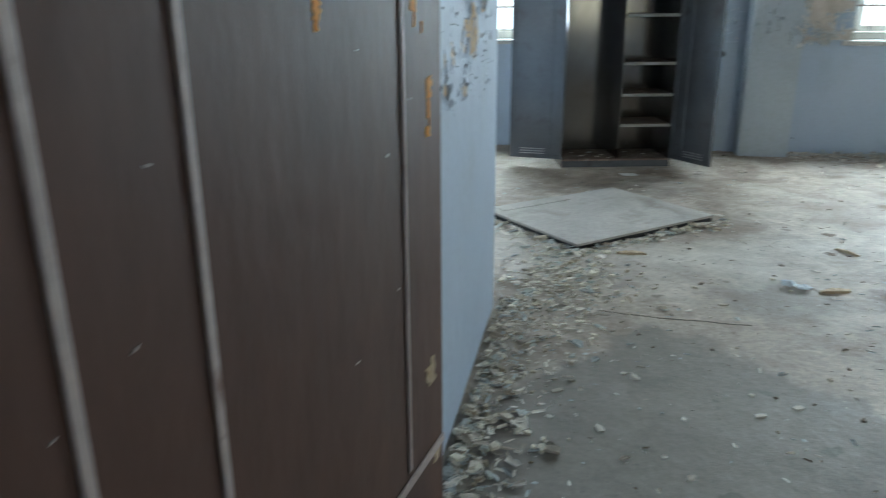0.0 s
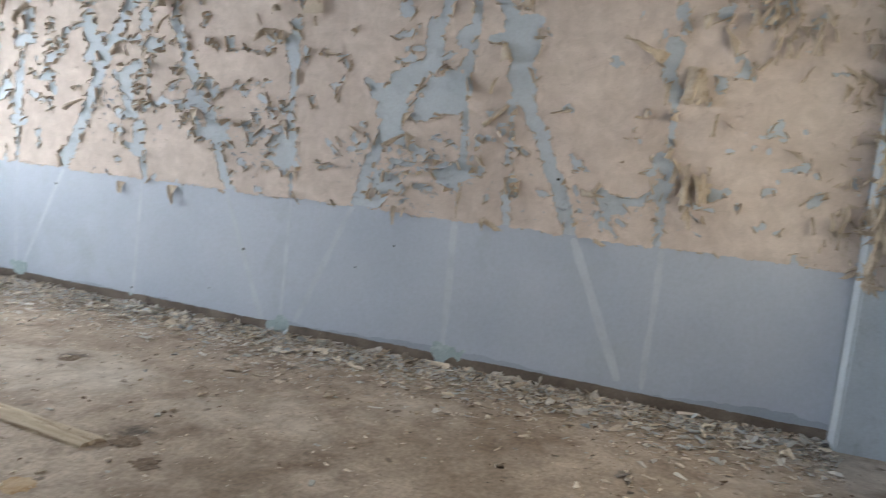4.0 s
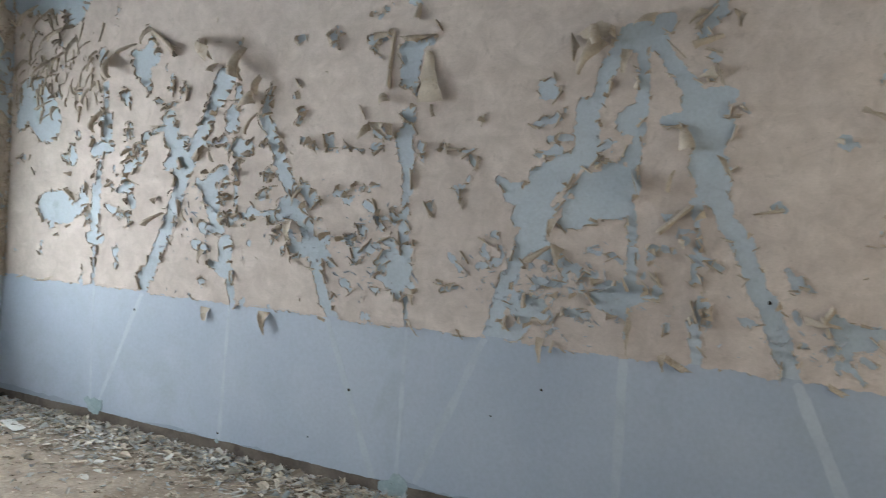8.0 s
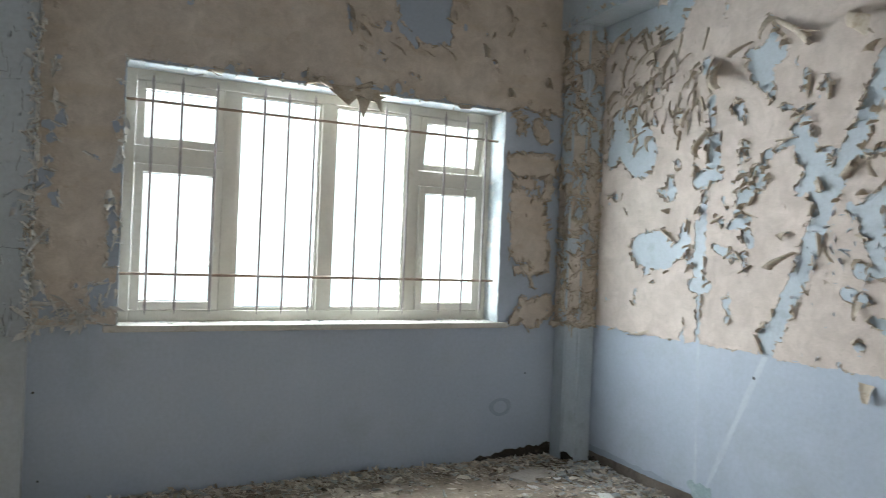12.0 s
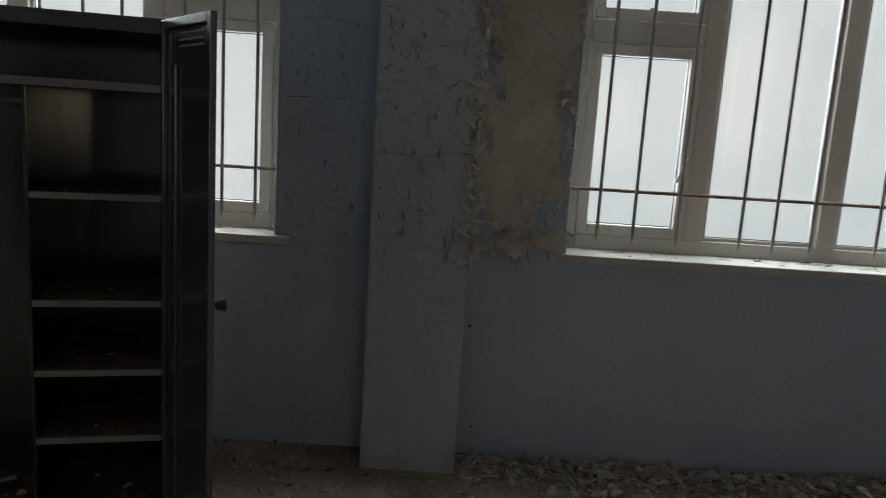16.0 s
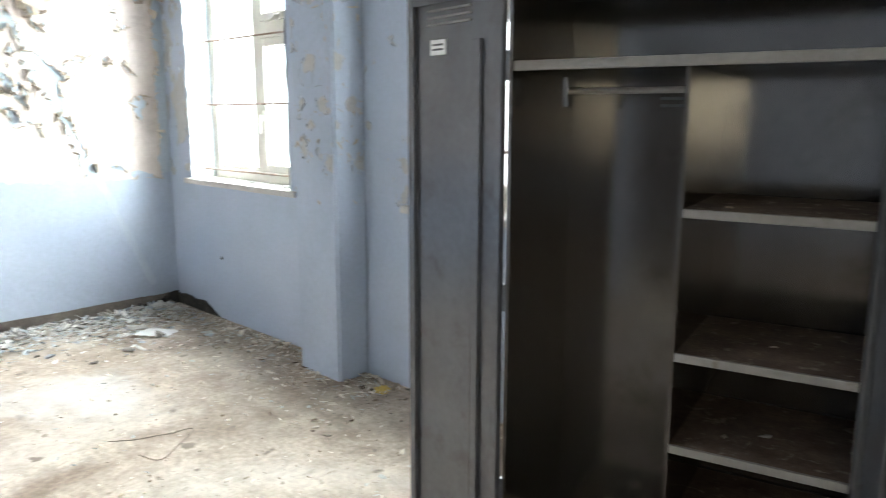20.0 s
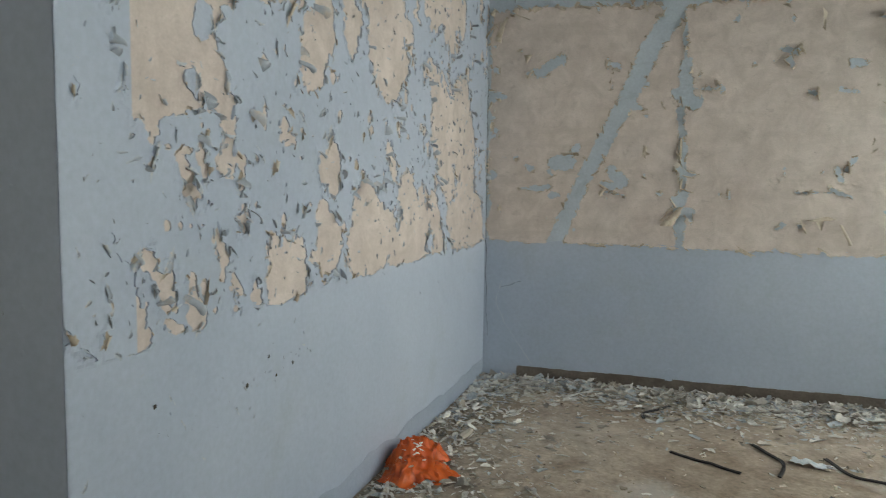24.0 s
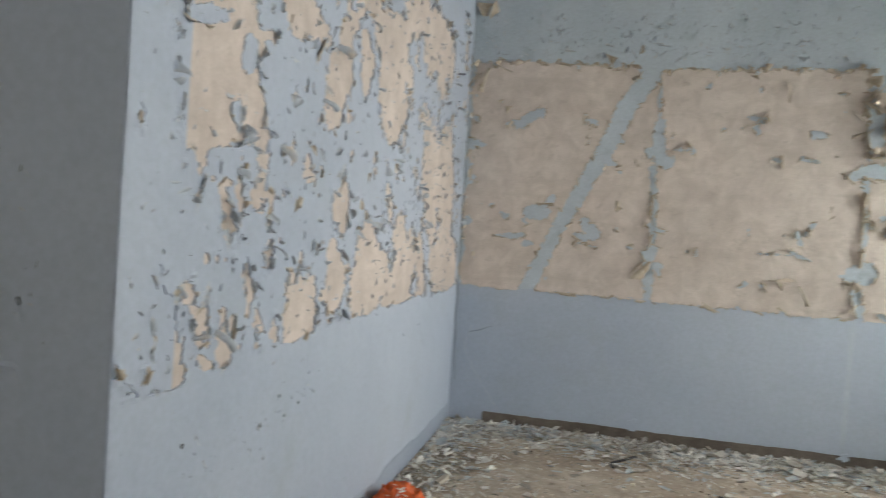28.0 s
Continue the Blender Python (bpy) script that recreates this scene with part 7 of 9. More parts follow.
small_curls(PIER, col_1, dust_of_curls(120, 62, lambda r: (abs(r.gauss(0, 0.012)), r.uniform(0.98, 3.0))), CURLS_WHITE, (0.035, 0.095), 63)
small_curls(PIER_E, col_1, dust_of_curls(150, 64, lambda r: (0.215 - abs(r.gauss(0, 0.05)), r.uniform(0.98, 3.0))), CURLS_WHITE, (0.035, 0.10), 65)
small_curls(PIER, col_1, dust_of_curls(90, 66, lambda r: (r.uniform(0.02, 0.41), r.uniform(0.95, 2.9))), CURLS_BLUE, (0.012, 0.035), 67)
for row in ((0.1, 1.65, 0.05, 1.67, 0.08, 1.59), (0.25, 1.42, 0.17, 1.39, 0.2, 1.33), (0.22, 1.4, 0.17, 1.38, 0.24, 1.34), (0.2, 1.59, 0.19, 1.58, 0.2, 1.48), (0.09, 1.05, 0.05, 1.04, 0.09, 0.97), (0.22, 1.2, 0.18, 1.2, 0.18, 1.16)):
    paint_flake(PIER, col_1, row, CURL_BLUE, rng)
slits(PIER, col_1, scatter(70, 623, lambda r: (r.uniform(0.02, 0.41), 0.96 + 1.8 * r.random())), (0.015, 0.05), 624, PIER_PALE, 0.002)
for face, parent, width in ((PIER2, col_2, 0.36), (PIER2_E, col_2, 0.2)):
    skin, rim = layer("old_beige_patch", face, (0.012, width, 0.97, 3.4), lambda u, z: np.minimum(z - 1.0, (fbm(u * 11, z * 9, 5, 42.0) - 0.30) * 0.12) + rough_edge(u, z, 36.0), SCUFF, parent, "scuffed beige remains on blue paint", 0.02, 0.002, 0.006)
    curls_along(face, parent, rim, 26, (0.02, 0.05), 81, CURLS_BLUE)
    small_curls(face, parent, pick(rim, 160, 82), CURLS_BLUE, (0.02, 0.05), 83)
    small_curls(face, parent, dust_of_curls(110, 325, lambda r, w=width: (r.uniform(0.01, w), 1.0 + 2.0 * r.random())), CURLS, (0.012, 0.04), 326)
for face, width in ((CORNER_W, 0.14), (CORNER_D, 0.1), (CORNER_S, 0.128)):
    skin, rim = layer("old_beige_patch", face, (0.006, width - 0.006, 0.97, 3.15), lambda u, z: np.minimum(z - 1.0, (fbm(u * 11 + width * 50, z * 8, 4, 52.0) + 0.07) * 0.12) + rough_edge(u, z, 46.0), BEIGE_N, col_ne, "peeling beige paint on the corner pier", 0.018, 0.002, 0.01)
    curls_along(face, col_ne, rim, 60, (0.04, 0.085), 91)
    small_curls(face, col_ne, pick(rim, 220, 92), CURLS, (0.03, 0.08), 93)
    small_curls(face, col_ne, dust_of_curls(90, 94, lambda r, w=width: (r.uniform(0.0, w), 1.0 + 2.0 * r.random())), CURLS, (0.03, 0.07), 95)
for k in range(44):
    face, wide = ((CORNER_W, 0.14), (CORNER_D, 0.1), (CORNER_S, 0.128))[k % 3]
    u, z = rng.uniform(0.0, wide), rng.choice((rng.uniform(2.0, 2.7), rng.uniform(0.98, 1.35), rng.uniform(1.0, 3.0)))
    paint_flake(face, col_ne, (u, z, u + rng.uniform(-0.03, 0.03), z + rng.uniform(0.0, 0.05), u + rng.uniform(-0.05, 0.05), z - rng.uniform(0.03, 0.1)), CURL, rng)
BACK_W = Face((-0.215, -7.62), (0, -1), (-1, 0))
BACK_N = Face((-0.095, -7.60), (-0.12, -0.02), (-0.02, 0.12))
skin, rim = layer("old_beige_patch", BACK_W, (0.03, 0.26, 0.9, 3.15), lambda u, z: np.minimum(z - dado(u, 1.0, 0.95), np.minimum(u - 0.05, (0.5 - fbm(u * 7, z * 4, 4, 62.0)) * 0.12)) + rough_edge(u, z, 56.0), BEIGE, col_se, "beige paint on the back pier", 0.018)
curls_along(BACK_W, col_se, rim, 46, (0.06, 0.13), 95)
for _ in range(60):
    put_curl(BACK_W, col_se, rng.uniform(0.0, 0.04), rng.uniform(0.98, 3.1), rng.uniform(-1, 0.6), rng.uniform(-0.2, 1), rng.uniform(0.06, 0.16), 0.002, None, rng, 1.2)
for _ in range(58):
    u, z, e = abs(rng.gauss(0, 0.04)), rng.uniform(1.0, 3.05), rng.uniform(0.08, 0.2)
    paint_flake(BACK_W, col_se, (u, z + e, u + rng.uniform(0.03, 0.07), z + e + rng.uniform(-0.03, 0.03), u + rng.uniform(-0.06, 0.08), z), CURL, rng, 1.3)
small_curls(BACK_W, col_se, dust_of_curls(120, 319, lambda r: (abs(r.gauss(0, 0.05)), 0.96 + 2.1 * r.random())), CURLS, (0.03, 0.09), 320)
small_curls(BACK_N, col_se, dust_of_curls(80, 321, lambda r: (r.uniform(0.0, 0.12), 1.0 + 2.1 * r.random())), CURLS, (0.03, 0.09), 322)
small_curls(EAST, wall_east, dust_of_curls(90, 323, lambda r: (7.6 - abs(r.gauss(0, 0.12)), 1.0 + 2.0 * r.random())), CURLS, (0.03, 0.10), 324)
for _ in range(26):
    put_curl(SOUTHE, wall_south_east, rng.uniform(0.24, 0.7), rng.uniform(0.98, 2.8), rng.uniform(-1, 1), rng.uniform(-0.2, 1), rng.uniform(0.05, 0.14), 0.002, rng.choice((CURLS, CURLS_BLUE)), rng)
layer("cement_skirting", NORTH, (0.05, 0.9, 0.0, 0.2), lambda u, z: 0.085 - 0.09 * np.clip((u - 0.3) * 2, 0, 1) + 0.03 * fbm(u * 12, u * 0, 3) - z, MOULD, wall_north, "black mouldy skirting in the corner", 0.012, 0.005, 0.0)
layer("cement_skirting", NORTH, (8.9, 9.63, 0.0, 0.2), lambda u, z: 0.085 * np.clip((u - 8.98) * 5, 0, 1) + 0.01 * fbm(u * 12, u * 0, 3) - z, MOULD, wall_north, "blackened cement skirting strip in the corner", 0.012, 0.005, 0.0)
for face, parent, lo, hi, at in ((EAST, wall_east, 0.25, 0.95, 0.25), (WEST, wall_west, 0.0, 0.75, 0.2)):
    layer("mould_stain", face, (lo, hi, 0.0, 0.16), lambda u, z, at=at: 0.06 - 0.12 * (u - at) / 0.6 + 0.03 * fbm(u * 12, z * 12, 3, 5.0) - z, MOULD, parent, "black mould low in the corner", 0.012, 0.0075, 0.0)
layer("mould_stain", CORNER_D, (0.0, 0.1, 0.0, 0.12), lambda u, z: 0.05 + 0.03 * fbm(u * 20, z * 12, 3, 5.0) - z, MOULD, col_ne, "black mould at the foot of the pier", 0.01, 0.002, 0.0)
layer("filler_patch", NORTH, (0.35, 0.65, 0.25, 0.5), lambda u, z: 0.012 - np.abs(blob(u, z, 0.5, 0.38, 0.075, 0.055)) + 0.006 * fbm(u * 14, z * 14, 2), BLUE_DARK, wall_north, "filled socket hole outlined in the blue paint", 0.012, 0.003, 0.002)


def wall_crack(face, parent, points, seed, material, label):
    verts, faces, fine = [], [], []
    for a, b in zip(points, points[1:]):
        fine += [(a[0] + k / 10 * (b[0] - a[0]), a[1] + k / 10 * (b[1] - a[1]), a[1] - b[1], b[0] - a[0]) for k in range(10)]
    for u, z, du, dz in fine:
        e = max(1e-6, math.hypot(du, dz))
        w = 0.0008 + 0.0024 * abs(noise.noise((u * 22, z * 22, seed)))
        o = 0.012 * noise.noise((u * 16, z * 16, seed + 3))
        verts += [face.point(u + (o - w) * du / e, z + (o - w) * dz / e, 0.0045), face.point(u + (o + w) * du / e, z + (o + w) * dz / e, 0.0045)]
    for k in range(len(fine) - 1):
        faces.append((2 * k, 2 * k + 1, 2 * k + 3, 2 * k + 2))
    return from_data("wall_crack", verts, faces, material, parent, label)


def lifted_edge(face, parent, points, seed, material, reach=0.022):
    """Paint standing off the wall along a crack: held along its upper line, its lower rim curling out and broken unevenly."""
    verts, faces, fine = [], [], []
    for a, b in zip(points, points[1:]):
        fine += [(a[0] + k / 8 * (b[0] - a[0]), a[1] + k / 8 * (b[1] - a[1])) for k in range(8)]
    fine.append(points[-1])
    for k, (u, z) in enumerate(fine):
        end = min(1.0, 4.0 * min(k, len(fine) - 1 - k) / len(fine) + 0.15)
        up = reach * (0.8 + 0.9 * noise.noise((u * 14, z * 14, seed)))
        out = 0.011 * end * (0.7 + 0.9 * noise.noise((u * 25, z * 25, seed + 5)))
        drop = 0.008 * noise.noise((u * 60, z * 60, seed + 9))
        verts += [face.point(u, z + up, 0.001), face.point(u, z + 0.4 * up, 0.001 + 0.35 * out), face.point(u, z + drop, 0.002 + out), face.point(u, z + drop, 0.0004 + out), face.point(u, z + 0.4 * up, -0.001 + 0.35 * out)]
    for k in range(len(fine) - 1):
        for q in range(4):
            faces.append((5 * k + q, 5 * k + q + 1, 5 * k + q + 6, 5 * k + q + 5))
    return from_data("lifted_paint", verts, faces, material, parent, "paint lifting off along a crack", True)


PIER_CRACKS_A = (((0.42, 1.61), (0.4, 1.46), (0.37, 1.39)), ((0.3, 1.46), (0.3, 1.4), (0.25, 1.4)), ((0.21, 1.57), (0.2, 1.49)), ((0.38, 1.18), (0.37, 1.13)), ((0.19, 1.19), (0.15, 1.16)), ((0.08, 1.17), (0.07, 1.08)), ((0.11, 1.07), (0.1, 1.0), (0.08, 0.96)), ((0.39, 0.99), (0.36, 0.9)), ((0.32, 1.15), (0.31, 1.1)), ((0.31, 1.71), (0.31, 1.67)))
PIER_LIFTS = (((0.25, 1.385), (0.17, 1.39), (0.12, 1.39)), ((0.27, 1.2), (0.23, 1.19)), ((0.09, 0.965), (0.02, 0.97)), ((0.36, 0.9), (0.29, 0.9)), ((0.25, 0.97), (0.19, 0.97)), ((0.4, 1.61), (0.35, 1.61)), ((0.36, 1.7), (0.31, 1.71)), ((0.41, 1.4), (0.33, 1.395)), ((0.12, 1.86), (0.02, 1.87)), ((0.38, 2.05), (0.26, 2.04)), ((0.2, 2.28), (0.06, 2.3)))
BAY_LIFTS = (((4.37, 1.49), (4.29, 1.47), (4.2, 1.49), (4.08, 1.48), (3.98, 1.48)), ((4.37, 1.02), (4.29, 0.98), (4.2, 0.98), (4.12, 0.97), (3.98, 0.98)), ((4.16, 1.0), (4.12, 1.04), (4.06, 1.07), (3.98, 1.1)), ((4.03, 1.24), (3.97, 1.23)), ((4.38, 1.95), (4.2, 1.96), (4.0, 1.94)), ((4.34, 1.06), (4.25, 1.05)), ((4.2, 1.17), (4.13, 1.14)))
for k, row in enumerate(PIER_CRACKS_A):
    wall_crack(PIER, col_1, row, 60 + k, CRACK, "crack in the blue paint")
for k, row in enumerate(PIER_LIFTS):
    lifted_edge(PIER, col_1, row, 70 + k, PIER_PALE)
for k, row in enumerate(BAY_LIFTS):
    lifted_edge(NORTH, wall_north, row, 90 + k, BLUE)
wall_crack(WEST, wall_west, ((3.98, 0.72), (4.02, 0.55), (3.93, 0.38), (3.80, 0.20), (3.70, 0.06)), 1, MORTAR, "branching white crack in the blue paint")
wall_crack(WEST, wall_west, ((3.98, 0.66), (3.90, 0.70), (3.82, 0.72)), 2, MOULD, "hairline crack in the blue paint")
wall_crack(WEST, wall_west, ((4.105, 2.2), (4.10, 1.4), (4.10, 0.75), (4.075, 0.25)), 4, MOULD, "dark crack down the corner")
wall_crack(WEST, wall_west, ((0.9, 3.2), (1.35, 3.17), (1.5, 3.23), (2.2, 3.18)), 5, MOULD, "long crack high on the wall")
wall_crack(PIER, col_1, ((0.0, 1.42), (0.12, 1.43), (0.2, 1.41), (0.42, 1.42)), 6, CRACK, "cross crack in the pier's paint")
crack_rng = random.Random(8)
for face, parent, u0, u1, count in ((PIER, col_1, 0.02, 0.40, 40), (NORTH, wall_north, 4.0, 4.37, 14), (PIER2, col_2, 0.03, 0.33, 10)):
    for k in range(count):
        u, z = crack_rng.uniform(u0, u1), crack_rng.uniform(0.96, 2.6)
        d, e = crack_rng.uniform(0.02, 0.07) * crack_rng.choice((-1, 1)), crack_rng.uniform(0.02, 0.12)
        a, b, c = (u, z + e), (u + crack_rng.uniform(-0.01, 0.01), z), (min(u1, max(u0, u + d)), z + crack_rng.uniform(-0.01, 0.01))
        wall_crack(face, parent, ((a, b, c) if parent is col_1 else (a, b), (a, b), (b, c))[k % 3], 20 + k, CRACK, "crack in the blue paint")
wall_crack(NORTH, wall_north, ((4.0, 1.62), (4.2, 1.63), (4.38, 1.62)), 10, CRACK, "crack in the blue paint beside the window")


NAILS_EAST = ((1.73, 0.87, 0.009), (3.57, 0.58, 0.010), (4.78, 0.77, 0.007), (3.29, 0.24, 0.006), (4.50, 0.58, 0.006), (5.86, 1.35, 0.009), (2.56, 0.13, 0.008))
NAILS_NORTH = ((3.49, 0.63, 0.007), (3.45, 0.14, 0.006), (8.92, 0.45, 0.014), (0.30, 0.62, 0.006))
NAILS_SOUTH = ((1.08, 0.75, 0.007), (0.91, 0.81, 0.007), (0.77, 0.74, 0.009), (0.96, 0.73, 0.006), (0.31, 0.80, 0.007))


def nail_hole(face, parent, u, z, r):
    bm = bmesh.new()
    bmesh.ops.create_icosphere(bm, subdivisions=2, radius=1)
    for vv in bm.verts:
        k = r * (1 + 0.5 * noise.noise(vv.co * 1.9 + Vector((u * 9, z * 9, 0))))
        vv.co = face.point(u + vv.co.x * k, z + vv.co.y * k, 0.003 + 0.25 * k * vv.co.z)
    return part("nail_hole", bm, MOULD, parent, "small dark nail hole in the paint")


for u, z, r in NAILS_EAST:
    nail_hole(EAST, wall_east, u, z, r)
for u, z, r in NAILS_NORTH:
    nail_hole(NORTH, wall_north, u, z, r)
for u, z, r in NAILS_SOUTH:
    nail_hole(SOUTHW, wall_south_west, u, z, r)


# ---- windows ----
def rect_ring(bm, x0, x1, z0, z1, y0, y1, w, bevel=0.006):
    add_box(bm, x0, x0 + w, y0, y1, z0, z1, bevel)
    add_box(bm, x1 - w, x1, y0, y1, z0, z1, bevel)
    add_box(bm, x0 + w, x1 - w, y0 + 0.001, y1 - 0.001, z0, z0 + w, bevel)
    add_box(bm, x0 + w, x1 - w, y0 + 0.001, y1 - 0.001, z1 - w, z1, bevel)


def pane(parent, x0, x1, z0, z1, y, m=None):
    ob = part("pane", box(x0, x1, y, y + 0.006, z0, z1, 0, m), GLASS, parent)
    ob.visible_shadow = False
    return ob


def gasket(parent, x0, x1, z0, z1, y, m=None):
    bm = bmesh.new()
    rect_ring(bm, x0, x1, z0, z1, y, y + 0.008, 0.006, 0.001)
    if m is not None:
        bmesh.ops.transform(bm, matrix=m, verts=bm.verts)
    return part("gasket", bm, BLACK, parent, "thin black rubber gasket round the glass")


def handle(parent, x, z, y, tilt):
    bm = bmesh.new()
    add_box(bm, -0.012, 0.012, -0.012, 0.0, -0.035, 0.035, 0.004)
    add_box(bm, -0.0065, 0.0065, -0.034, -0.022, -0.12, 0.010, 0.004, Matrix.Rotation(radians(tilt), 4, "Y"))
    add_tube(bm, (0, 0, 0), (0, -0.03, 0), 0.007, 8)
    bmesh.ops.transform(bm, matrix=Matrix.Translation((x, y, z)), verts=bm.verts)
    return part("handle", bm, UPVC, parent, "white plastic window handle")


def window(name, x0, x1, columns, label, open_vent=-1, bars=()):
    """columns: (share, kind), fixed "f" or casement with a vent above "c"."""
    w = structure(new(name), label)
    bm = bmesh.new()
    y0, y1 = 0.19, 0.255
    rect_ring(bm, x0, x1, SILL_Z, HEAD_Z, y0, y1, 0.072)
    part("window_frame", bm, UPVC, w)
    x = x0
    total = x1 - x0
    for k, (share, kind) in enumerate(columns):
        nx = x + share * total
        a, b = x + (0.072 if k == 0 else 0.045), nx - (0.072 if k == len(columns) - 1 else 0.045)
        if k < len(columns) - 1:
            part("mullion", box(nx - 0.045, nx + 0.045, y0 + 0.002, y1 - 0.002, SILL_Z + 0.072, HEAD_Z - 0.072, 0.005), UPVC, w)
        lo, hi = SILL_Z + 0.072, HEAD_Z - 0.072
        if kind == "f":
            bm = bmesh.new()
            rect_ring(bm, a, b, lo, hi, y0 + 0.02, y1 - 0.01, 0.018, 0.003)
            part("glazing_bead", bm, UPVC, w)
            pane(w, a + 0.006, b - 0.006, lo + 0.006, hi - 0.006, y0 + 0.035)
            gasket(w, a + 0.016, b - 0.016, lo + 0.016, hi - 0.016, y0 + 0.026)
        else:
            part("transom", box(a, b, y0 + 0.002, y1 - 0.002, 1.957, 2.062, 0.005), UPVC, w)
            bm = bmesh.new()
            rect_ring(bm, a + 0.003, b - 0.003, lo + 0.003, 1.954, y0 - 0.012, y1 - 0.01, 0.052)
            part("sash", bm, UPVC, w)
            pane(w, a + 0.05, b - 0.05, lo + 0.05, 1.907, y0 + 0.03)
            gasket(w, a + 0.053, b - 0.053, lo + 0.053, 1.904, y0 + 0.021)
            m = None
            if k == open_vent:
                m = Matrix.Translation((0, y0, hi)) @ Matrix.Rotation(radians(9), 4, "X") @ Matrix.Translation((0, -y0, -hi))
            bm = bmesh.new()
            rect_ring(bm, a + 0.003, b - 0.003, 2.065, hi - 0.003, y0 - 0.012, y1 - 0.01, 0.048)
            if m is not None:
                bmesh.ops.transform(bm, matrix=m, verts=bm.verts)
            part("vent_sash", bm, UPVC, w)
            pane(w, a + 0.046, b - 0.046, 2.108, hi - 0.048, y0 + 0.03, m)
            gasket(w, a + 0.049, b - 0.049, 2.111, hi - 0.049, y0 + 0.021, m)
            handle(w, b - 0.025 if k == 0 else a + 0.025, 1.45, y0 - 0.012, 25 if k == 0 else 0)
            handle(w, (a + b) / 2, 2.085, y0 - 0.012, 70)
        x = nx
    part("reveal_plaster", reveal_mesh(x0, x1), MORTAR, w, "chipped white plaster reveal round the window")
    part("window_sill", box(x0 - 0.07, x1 + 0.07, -0.035, 0.19, SILL_Z - 0.035, SILL_Z + 0.004, 0.006), SILL, w, "thin white sill with chipped paint and crumbs")
    if bars:
        for zz in (1.292, 2.315):
            bm = bmesh.new()
            add_tube(bm, (x0 - 0.02, 0.08, zz), (x1 + 0.02, 0.08, zz), 0.0085, 7)
            part("cross_bar", bm, RUST, w, "rusty cross bar")
        for share in bars:
            bx = x0 + share * total
            bm = bmesh.new()
            add_tube(bm, (bx, 0.068, 1.09), (bx, 0.068, 2.44), 0.0085, 8)
            for zz, d in ((1.09, -0.04), (2.44, 0.04)):
                n = bmesh.ops.create_cone(bm, cap_ends=True, segments=8, radius1=0.0075, radius2=0.0006, depth=0.04,
                                          matrix=Matrix.Translation((bx, 0.068, zz + d / 2)) @ Matrix.Rotation(0 if d > 0 else math.pi, 4, "X"))
            part("bar", bm, BAR, w)
    return w


def reveal_mesh(x0, x1):
    bm = bmesh.new()
    for (ax, az), (bx, bz), (nx, nz) in (((x0, SILL_Z), (x0, HEAD_Z), (1, 0)), ((x0, HEAD_Z), (x1, HEAD_Z), (0, -1)), ((x1, HEAD_Z), (x1, SILL_Z), (-1, 0))):
        steps = max(8, round(math.hypot(bx - ax, bz - az) / 0.03))
        rows = []
        for k in range(steps + 1):
            s = k / steps
            px, pz = ax + s * (bx - ax), az + s * (bz - az)
            edge = 0.004 + 0.012 * noise.noise((px * 14, pz * 14, 3.0)) - 0.012 * max(0, noise.noise((px * 5, pz * 5, 7.0)))
            t = 0.006 + 0.003 * noise.noise((px * 20, pz * 20, 0))
            ring = [(-edge - 0.004, 0.002), (-edge, t), (0.1, t + 0.002), (0.19, t), (0.19, 0.0)]
            rows.append([bm.verts.new((px + nx * d, y, pz + nz * d)) for y, d in ring])
        for a, b in zip(rows, rows[1:]):
            for i in range(len(a) - 1):
                bm.faces.new((a[i], a[i + 1], b[i + 1], b[i]))
    return bm


FOUR = ((0.251, "c"), (0.2515, "f"), (0.25, "f"), (0.2475, "c"))
BARS = (0.061, 0.126, 0.206, 0.321, 0.382, 0.450, 0.569, 0.645, 0.714, 0.824, 0.893, 0.954)
window("window_1", *OPENINGS["east"], FOUR, "four-part white window with iron bars, one vent ajar", 3, BARS)
window("window_2", *OPENINGS["middle"], FOUR, "four-part white window with iron bars behind the locker", -1, BARS)
window("window_3", *OPENINGS["west"], ((0.5, "f"), (0.5, "c")), "two-part white window with wire stays and a vent", -1)
w3 = bpy.data.objects["window_3"]
for zz in (1.065, 1.525, 1.965):
    bm = bmesh.new()
    add_tube(bm, (-9.3, 0.10, zz), (-8.02, 0.12, zz + 0.004), 0.006, 7)
    part("cross_bar", bm, RUST, w3, "rusty cross bar")

w4 = structure(new("window_4"), "bright window opening in the back wall with a flaking cream sill")
bm = bmesh.new()
for a in ((-2.0, -1.94, 0.99, 2.5), (-0.78, -0.72, 0.99, 2.5), (-1.94, -0.78, 0.99, 1.05), (-1.94, -0.78, 2.44, 2.5), (-1.385, -1.335, 1.05, 2.44)):
    add_box(bm, a[0], a[1], -8.12, -8.06, a[2], a[3], 0.005)
part("window_frame", bm, UPVC, w4)
for a, b in ((-1.94, -1.385), (-1.335, -0.78)):
    ob = part("pane", box(a, b, -8.095, -8.089, 1.05, 2.44), GLASS, w4)
    ob.visible_shadow = False
part("window_sill", box(-2.05, -0.67, -8.06, -7.865, 0.965, 0.994, 0.006), SILL, w4, "cream sill with flaking paint")
CREAM = surface("cream_reveal", (0.66, 0.58, 0.36), (0.74, 0.67, 0.47), 3.0, (0.5, 0.42, 0.28), 7, 0.58, 0.7, 60, 0.08, 0.7, 0.2, 40)
part("reveal_plaster", box(-0.732, -0.72, -8.06, -7.898, 0.994, 2.5), CREAM, w4, "yellow-cream reveal")

